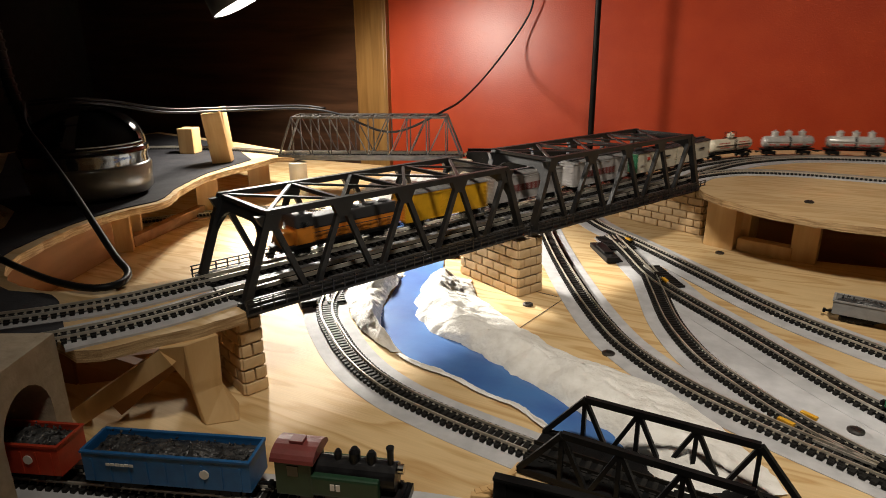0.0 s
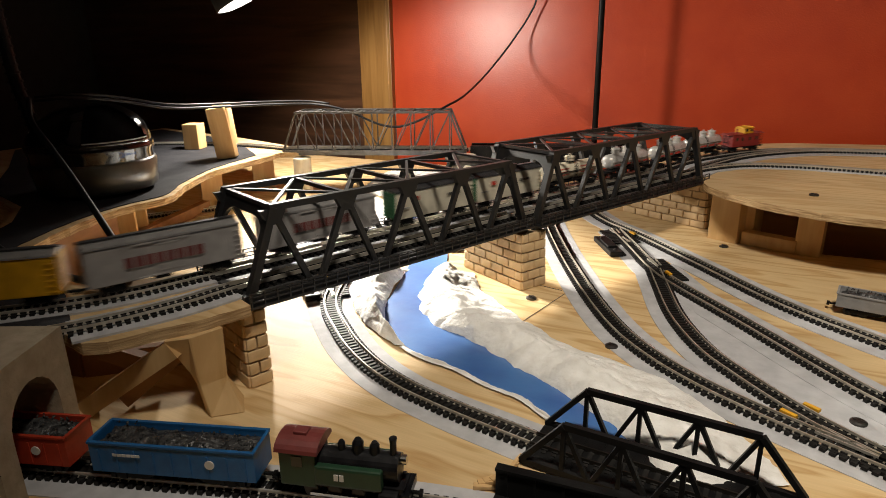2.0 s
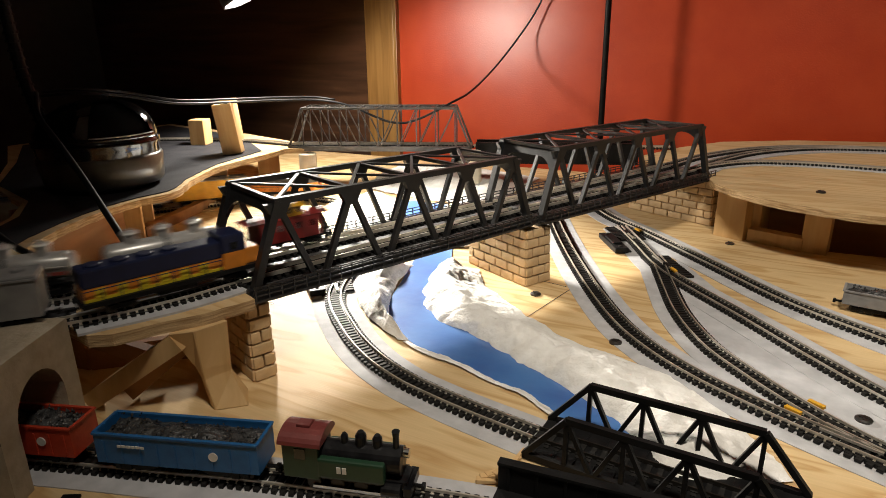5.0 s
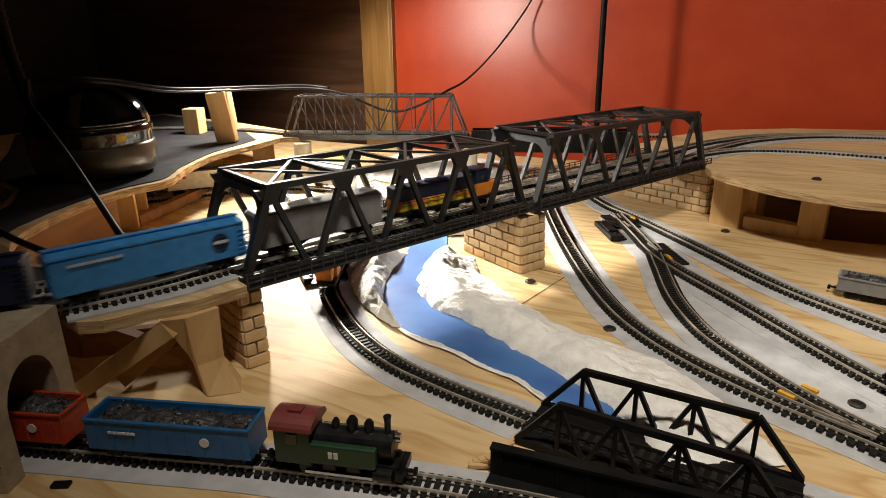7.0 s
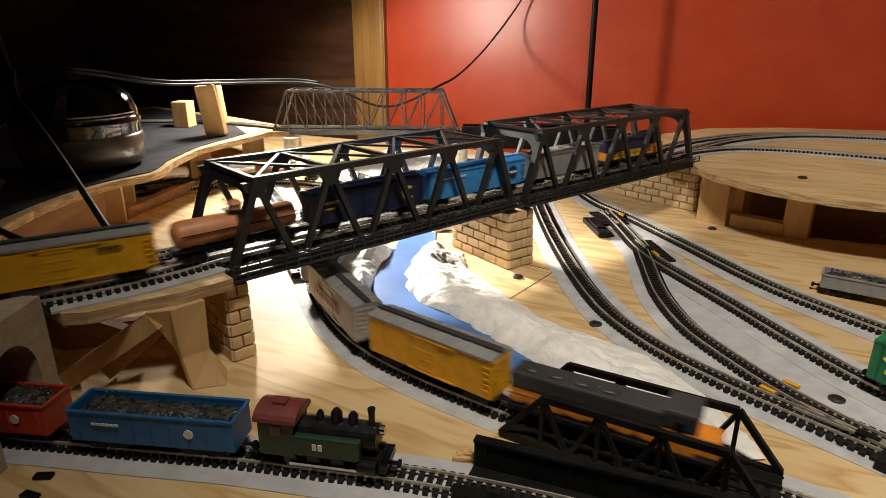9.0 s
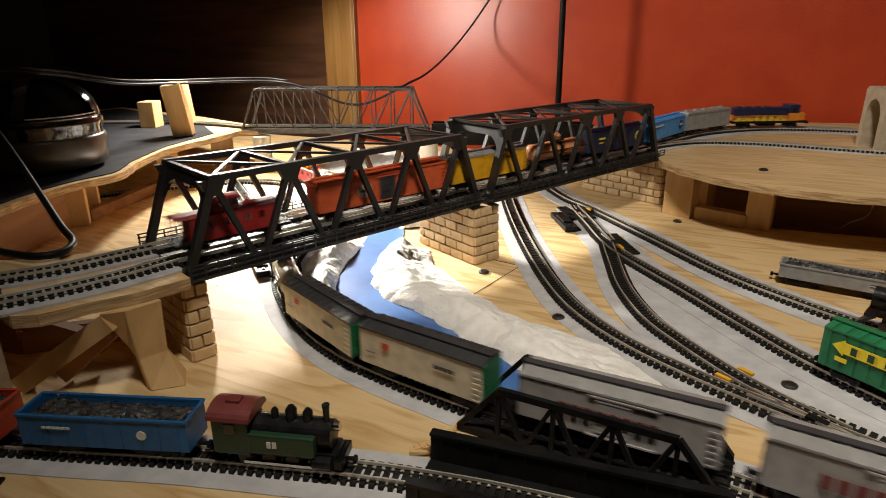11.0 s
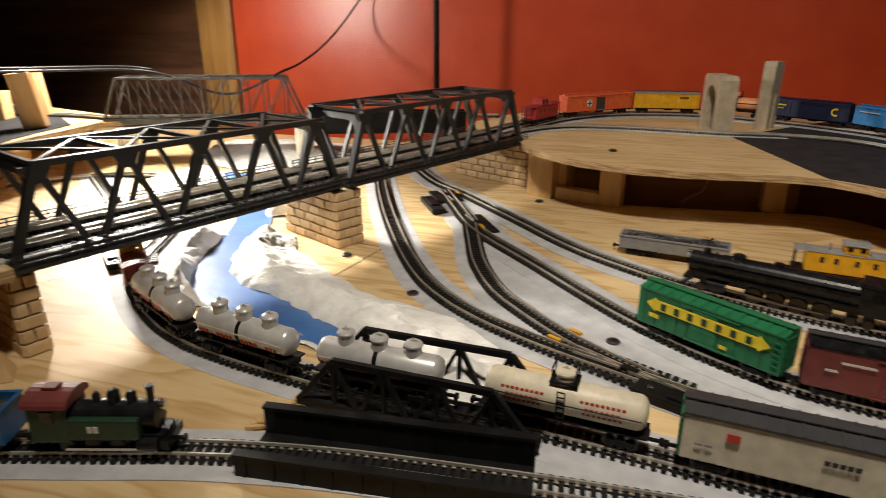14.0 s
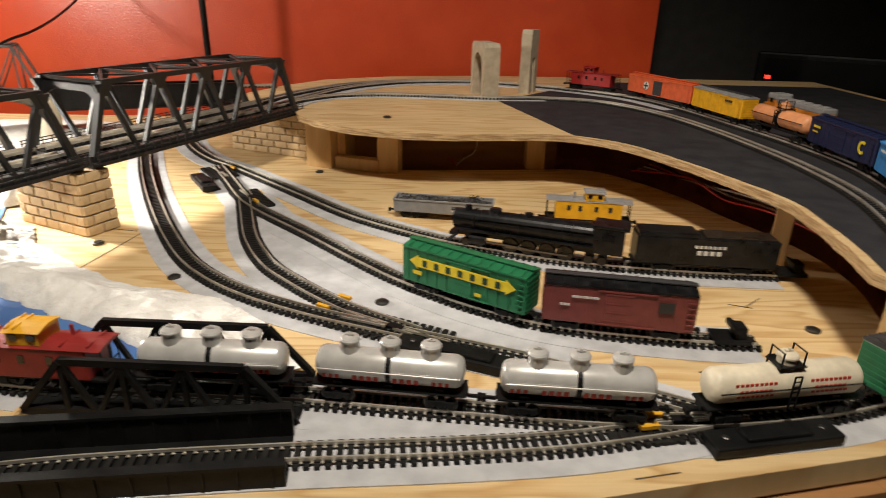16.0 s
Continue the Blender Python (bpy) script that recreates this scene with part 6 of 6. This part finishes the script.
def silver_car(label):
    return box_car(label, SILVERSIDE, L=0.086, ribs=16, roof=CARGREY, name="box_car", marks=(("lettering", MAROON, -0.022, 0.0110, 8, 0.0042, 0.0060, 0.0056),))


X_TRAIN = [
    (diesel("orange and dark grey hood diesel locomotive leading a freight train", ORA, ROOFGREY, upper=0.0082), -0.008, 0.062),
    (box_car("yellow box car with a pale grey roof", YEL, L=0.083, ribs=14, roof=CARGREY), 0.0895, 0.058),
    (silver_car("silver-grey box car with faded red lettering"), 0.184, 0.057),
    (silver_car("silver-grey box car with faded red lettering"), 0.287, 0.060),
    (reefer("off-white refrigerator car with a dark roof and green ends", GREEN), 0.386, 0.052),
    (reefer("off-white refrigerator car with a dark roof and green ends", GREEN), 0.467, 0.052),
    (tank_car("cream tank car with red lettering and a black ladder", CREAM, L=0.072, domes=1, R=0.0079, mark=LETTER_R, platform=True), 0.555, 0.052),
    (tank_car("silver three-dome tank car with small red lettering", SILVER, L=0.066, R=0.0074, mark=LETTER_R, band=True), 0.645, 0.046),
    (tank_car("silver three-dome tank car with small red lettering", SILVER, L=0.066, R=0.0074, mark=LETTER_R, band=True), 0.726, 0.046),
    (tank_car("silver three-dome tank car with small red lettering", SILVER, L=0.066, R=0.0074, mark=LETTER_R, band=True), 0.805, 0.046),
    (caboose("red caboose with a bright yellow cupola", REDC, REDC, YEL), 0.881, 0.036),
]
Y_TRAIN = [
    (diesel("navy hood diesel locomotive with orange and yellow lower sides", ORA, NAVY, stripe=LETTER_Y, upper=0.0098), 0.0, 0.062),
    (hopper("grey covered hopper car with round roof hatches", CARGREY, L=0.087, H=0.019, open_top=False, marks=False), 0.106, 0.058),
    (emblem(box_car("bright blue box car with a dark round emblem", BLUE, L=0.097, H=0.0188, ribs=0, door=False, marks=(("lettering", LETTER_W, -0.040, 0.0150, 9, 0.0022, 0.0014, 0.0028),)), NAVY, 0.034, 0.0168, 0.0048, 0.0028, cut=0.0, bar=LETTER_W), 0.208, 0.068),
    (emblem(box_car("navy blue box car with a yellow curved emblem", NAVY, L=0.088, H=0.0192, ribs=14, marks=(("lettering", LETTER_Y, -0.036, 0.0140, 4, 0.0020, 0.0018, 0.0025), ("lettering", LETTER_Y, -0.036, 0.0100, 3, 0.0020, 0.0012, 0.0025))), LETTER_Y, 0.030, 0.0168, 0.0048, 0.0028, cut=50.0), 0.3085, 0.062),
    (tank_car("orange tank car with a black centre band", PEACH, L=0.076, R=0.0079, domes=1, band=True, platform=True), 0.400, 0.056),
    (box_car("yellow box car with a silver roof and black lettering", YEL, L=0.086, H=0.0192, ribs=14, roof=CARGREY, marks=(("lettering", LETTER, 0.018, 0.0145, 4, 0.0024, 0.0020, 0.0030),)), 0.493, 0.060),
    (emblem(box_car("orange-red box car with a dark door and a round white emblem", REDO, L=0.112, H=0.0192, ribs=0, door=True, door_mat=ROOFGREY), LETTER_W, -0.020, 0.0165, 0.0048, 0.0, cut=0.0, bar=LETTER), 0.600, 0.082),
    (caboose("red caboose with a red cupola", BRIGHT_RED, REDC, BRIGHT_RED, L=0.072), 0.714, 0.046),
]


def motions():
    xa, ya = arc(X_PATH), arc(Y_PATH)
    for ob, behind, wb in X_TRAIN:
        ride(ob, xa, X_TIMES, behind, RT + 0.0012, wb, flip=False)
    for ob, behind, wb in Y_TRAIN:
        ride(ob, ya, Y_TIMES, behind, RT + 0.0012, wb)


# ---- lamps, cables and loose things ----
def cable(name, pts, r, label, mat=WIRE):
    bm = bmesh.new()
    tube(bm, spline(pts, 0.006), r, 8)
    return tagged(finish(name, bm, mat, smooth=True), label, "cable")


def desk_lamp():
    ob = empty("desk_lamp", pose(-0.700, 0.392, D + 0.001), "glossy black gooseneck desk lamp standing on the raised deck", "lamp")
    def shear(bm):
        for v in bm.verts:
            v.co.x += 0.10 * (0.05 - v.co.z)
            if v.co.z > 0.05:
                v.co.y += 0.25 * (v.co.z - 0.05)

    bm = bmesh.new()
    lathe(bm, [(0.046, 0.0), (0.052, 0.006), (0.0555, 0.030), (0.0560, 0.040), (0.0575, 0.044), (0.0575, 0.0475), (0.0555, 0.050)], 56)
    shear(bm)
    base = part("base", bm, GLOSS, ob, smooth=True)
    # hood with two cut-outs, over a dull inner shell
    arc = [(0.0560 * math.cos(a) ** 0.95, 0.0475 + 0.038 * math.sin(a)) for a in [radians(6 * k) for k in range(15)]]
    bm = bmesh.new()
    lathe(bm, arc, 96)
    gone = []
    for f in bm.faces:
        c = f.calc_center_median()
        a = math.degrees(math.atan2(c.y, c.x))
        if (-40 < a < 30 - 500 * (c.z - 0.05) and 0.0525 < c.z < 0.083) or ((a + 80) / 29) ** 2 + ((c.z - 0.066) / 0.0165) ** 2 < 1:
            gone.append(f)
    bmesh.ops.delete(bm, geom=gone, context="FACES")
    shear(bm)
    part("hood", bm, GLOSS, base, "glossy black hood with two openings", smooth=True)
    bm = bmesh.new()
    lathe(bm, [(r * 0.90, 0.0475 + (z - 0.0475) * 0.93) for r, z in arc], 48)
    shear(bm)
    part("inner_shell", bm, material("dull_black", (0.004, 0.004, 0.004), 0.8, spec=0.1), base, smooth=True)
    # thin pale grey bead along the bottom of the wide opening
    sill = [Vector((0.0565 * math.cos(radians(a)), 0.0565 * math.sin(radians(a)), 0.0530)) for a in range(-40, 31, 5)]
    for v in sill:
        v.x += 0.10 * (0.05 - v.z)
    bm = bmesh.new()
    tube(bm, sill, 0.0006, 6)
    part("sill", bm, material("pale_edge", (0.35, 0.34, 0.32), 0.4), base, "pale grey edge of the hood opening", smooth=True)
    bm = bmesh.new()
    lathe(bm, [(0.0520, 0.004), (0.0545, 0.007), (0.0575, 0.030), (0.0560, 0.033)], 56)
    shear(bm)
    part("band", bm, material("smoky_plastic", (0.10, 0.090, 0.066), 0.34, color2=(0.03, 0.027, 0.020), scale=26, coat=0.3), ob, "smoky translucent band", smooth=True)
    path = spline([(-0.035, -0.03, 0.06), (-0.045, -0.035, 0.13), (-0.050, -0.03, 0.24), (-0.065, 0.02, 0.36), (-0.070, 0.12, 0.43), (-0.052, 0.208, 0.41), (-0.036, 0.258, 0.32), (-0.032, 0.266, 0.27)], 0.004)
    bm = bmesh.new()
    tube(bm, path, 0.0055, 10)
    neck = part("gooseneck", bm, BLACK, ob, "ribbed black gooseneck", smooth=True)
    bm = bmesh.new()
    for p, t in list(zip(path, tangents(path)))[::2]:
        rod(bm, p - t * 0.001, p + t * 0.001, 0.0068, 10)
    part("neck_ring", bm, BLACK, neck)
    hx = Matrix.Translation(Vector((-0.032, 0.266, 0.196))) @ Euler((radians(16), radians(-22), 0)).to_matrix().to_4x4()
    bm = bmesh.new()
    lathe(bm, [(0.0400, 0.0), (0.0412, 0.0), (0.038, 0.030), (0.020, 0.062), (0.008, 0.072)], 32, hx)
    big = sorted((f for f in bm.faces if len(f.verts) > 4), key=lambda f: f.calc_center_median().z)[0]
    bmesh.ops.delete(bm, geom=[big], context="FACES")
    head = part("shade", bm, BLACK, ob, smooth=True)
    bm = bmesh.new()
    lathe(bm, [(0.004, -0.003), (0.030, -0.002), (0.0385, 0.001), (0.0380, 0.012)], 28, hx)
    part("bulb", bm, glow("lamp_glow", (1.0, 0.94, 0.86), 14.0), head, "glowing white lamp face", smooth=True)


desk_lamp()

# pole against the wall
bm = bmesh.new()
rod(bm, (-0.347, 0.995, -0.595), (-0.356, 0.995, 1.25), 0.0046, 14)
lathe(bm, [(0.09, 0.0), (0.09, 0.010), (0.012, 0.022)], 24, pose(-0.347, 0.985, -0.6))
tagged(finish("lamp_pole", bm, BLACK, smooth=True), "slim black metal pole standing before the red wall", "pole")

LEAD = [(-0.745, 0.372, 0.144), (-0.726, 0.400, 0.1455), (-0.728, 0.450, 0.139), (-0.712, 0.500, 0.1275), (-0.719, 0.580, 0.1215), (-0.710, 0.650, 0.1185), (-0.680, 0.700, 0.1165)]
cable("power_cable", LEAD + [(-0.650, 0.712, 0.1135), (-0.624, 0.722, 0.106), (-0.602, 0.730, 0.096), (-0.579, 0.737, 0.0875), (-0.556, 0.744, 0.086), (-0.534, 0.752, 0.093), (-0.512, 0.760, 0.104), (-0.498, 0.775, 0.1135), (-0.503, 0.83, 0.120), (-0.520, 0.92, 0.134), (-0.526, 1.0, 0.160), (-0.512, 1.045, 0.198), (-0.489, 1.06, 0.238), (-0.476, 1.06, 0.271), (-0.470, 1.06, 0.36), (-0.47, 1.06, 0.7)], 0.0016, "thin grey double cable draped over the rear bridge")
cable("power_cable", [(x - 0.003, y + 0.003, z + 0.0034) for x, y, z in LEAD] + [(-0.652, 0.716, 0.1165)], 0.0015, "thin grey cable beside the lamp")
cable("black_cable", [(-0.678, 0.330, 0.152), (-0.663, 0.320, 0.134), (-0.617, 0.305, 0.116), (-0.570, 0.290, 0.097), (-0.519, 0.272, 0.077), (-0.475, 0.255, 0.0630), (-0.452, 0.246, 0.0598), (-0.441, 0.236, 0.0590), (-0.438, 0.226, 0.0590), (-0.447, 0.217, 0.0590), (-0.477, 0.2145, 0.0590), (-0.520, 0.219, 0.0592), (-0.562, 0.226, 0.0600), (-0.62, 0.242, 0.0605)], 0.0024, "stiff black cable looping on the deck", BLACK)

# dark girder span behind the bridges, carrying the rear track
def rear_girder():
    ga, gb = Vector((-0.458, 0.766, 0)), Vector((-0.262, 0.843, 0))
    L = (gb - ga).length
    ob = empty("rear_girder_bridge", pose(ga.x, ga.y, 0.037, 0, 0, math.degrees(math.atan2(gb.y - ga.y, gb.x - ga.x))), "plain black plate girder bridge behind the truss bridges", "girder bridge")
    for y in (-0.012, 0.012):
        bm = bmesh.new()
        box(bm, (L, 0.0022, 0.027), (L / 2, y, 0.0135), bevel=0.0003)
        box(bm, (L, 0.0045, 0.0014), (L / 2, y, 0.0268))
        box(bm, (L, 0.0045, 0.0014), (L / 2, y, 0.0002))
        g = part("girder", bm, BLACK, ob)
        for k in range(13):
            bm = bmesh.new()
            box(bm, (0.0012, 0.0034, 0.0245), (0.004 + k * (L - 0.008) / 12, y, 0.0135))
            part("stiffener", bm, BLACK, g)
    bm = bmesh.new()
    box(bm, (L, 0.022, 0.0015), (L / 2, 0, 0.0165))
    part("floor", bm, BLACK, ob)


rear_girder()

# wires under the right deck
for k, (mat_name, rgb) in enumerate((("red_wire", (0.45, 0.03, 0.02)), ("brown_wire", (0.12, 0.05, 0.02)), ("pale_wire", (0.5, 0.42, 0.3)), ("red_wire", (0.45, 0.03, 0.02)), ("black_wire", (0.02, 0.02, 0.02)))):
    m = material(mat_name, rgb, 0.4)
    o = k * 0.006
    cable("wire", [(0.20 + o, 0.66, 0.006 + o * 0.4), (0.235 + o, 0.60 - o, 0.016 - o * 0.3), (0.25 + o, 0.55, 0.010 + o * 0.5), (0.262 + o, 0.49 + o, 0.018), (0.29, 0.43, 0.012)], 0.0009, "thin coloured wire under the raised deck", m)
cable("wire", [(0.015, 0.690, 0.000), (0.022, 0.685, 0.008), (0.034, 0.680, 0.018), (0.036, 0.684, 0.034), (0.034, 0.69, 0.048)], 0.0008, "pale hook-up wire hanging below the deck", MATS["pale_wire"])
cable("wire", [(0.015, 0.690, 0.001), (0.010, 0.684, 0.007), (0.006, 0.680, 0.011)], 0.0008, "red wire tail on the board", MATS["red_wire"])

# dark screen on the far side
ob = empty("television", pose(0.865, 1.085, -0.16, 0, 0, -35), "black flat television with a small red standby light", "television")
bm = bmesh.new()
box(bm, (0.62, 0.02, 0.25), (0, 0, 0.125), bevel=0.004)
part("case", bm, BLACK, ob)
bm = bmesh.new()
box(bm, (0.59, 0.002, 0.22), (0, -0.0108, 0.130))
part("screen", bm, material("dark_screen", (0.004, 0.004, 0.0045), 0.35, spec=0.2), ob)
bm = bmesh.new()
box(bm, (0.010, 0.002, 0.007), (-0.285, -0.0125, 0.205))
part("standby_light", bm, glow("standby_glow", (1.0, 0.06, 0.03), 1.2), ob, "small red standby light")
bm = bmesh.new()
box(bm, (0.56, 0.16, 0.44), (0, 0, 0.22), bevel=0.004)
tagged(finish("cabinet", bm, BLACKWALL, m=pose(0.87, 1.09, -0.6, 0, 0, -35)), "dark cabinet under the television", "cabinet")
outer = diesel("orange and grey hood diesel locomotive parked on the outermost track", ORA, CARGREY)
outer.matrix_basis = pose(0.3485, 0.640, D + RT + 0.0008, 0, 0, 95)

# pencil marks and board joints
for x, y, t, n in ((0.19, 0.365, 40, 0.02), (0.18, 0.36, -20, 0.014), (-0.035, 0.40, -55, 0.05), (-0.09, 0.44, -50, 0.04), (-0.235, 0.44, 80, 0.09), (-0.25, 0.47, -10, 0.03), (0.08, 0.212, 12, 0.02)):
    bm = bmesh.new()
    box(bm, (n, 0.0005, 0.0002), (0, 0, 0.0001))
    tagged(finish("pencil_line", bm, LETTER, m=pose(x, y, 0.0002, 0, 0, t)), "thin dark pencil line drawn on the plywood", kind="structure")
digit = bpy.data.curves.new("pencil_figure", "FONT")
digit.body, digit.size, digit.extrude, digit.offset = "3", 0.016, 0.0001, -0.0003
digit.materials.append(LETTER)
fig = new("pencil_figure", digit)
fig.matrix_basis = pose(-0.424, 0.330, 0.0003, 0, 0, 112)
tagged(fig, "figure three pencilled on the bare plywood", kind="structure")
for k in range(5):
    bm = bmesh.new()
    v = box(bm, (0.010 + 0.003 * k, 0.0034, 0.0026), bevel=0.0004)
    for q in v:
        if q.co.x > 0:
            q.co.y *= 0.35
            q.co.z *= 0.5
    m = pose(-0.196, 0.226, 0, 0, 0, 20) @ pose(0.003 * k, 0.0035 * k - 0.006, 0.0016 + 0.0003 * k, 0, 0, 17 * k)
    tagged(finish("wood_splinter", bm, PINE, m=m), "torn plywood splinter at the bridge end", "splinter", "wood splinters")
for x, y, t in ((-0.352, 0.126, 30), (-0.345, 0.116, 10)):
    bm = bmesh.new()
    box(bm, (0.008, 0.004, 0.0016), (0, 0, 0.0008), bevel=0.0005)
    tagged(finish("rail_joiner_scrap", bm, BLACK, m=pose(x, y, 0.0002, 0, 0, t)), "small black plastic scrap lying on the board", "plastic scrap", "scraps")


motions()
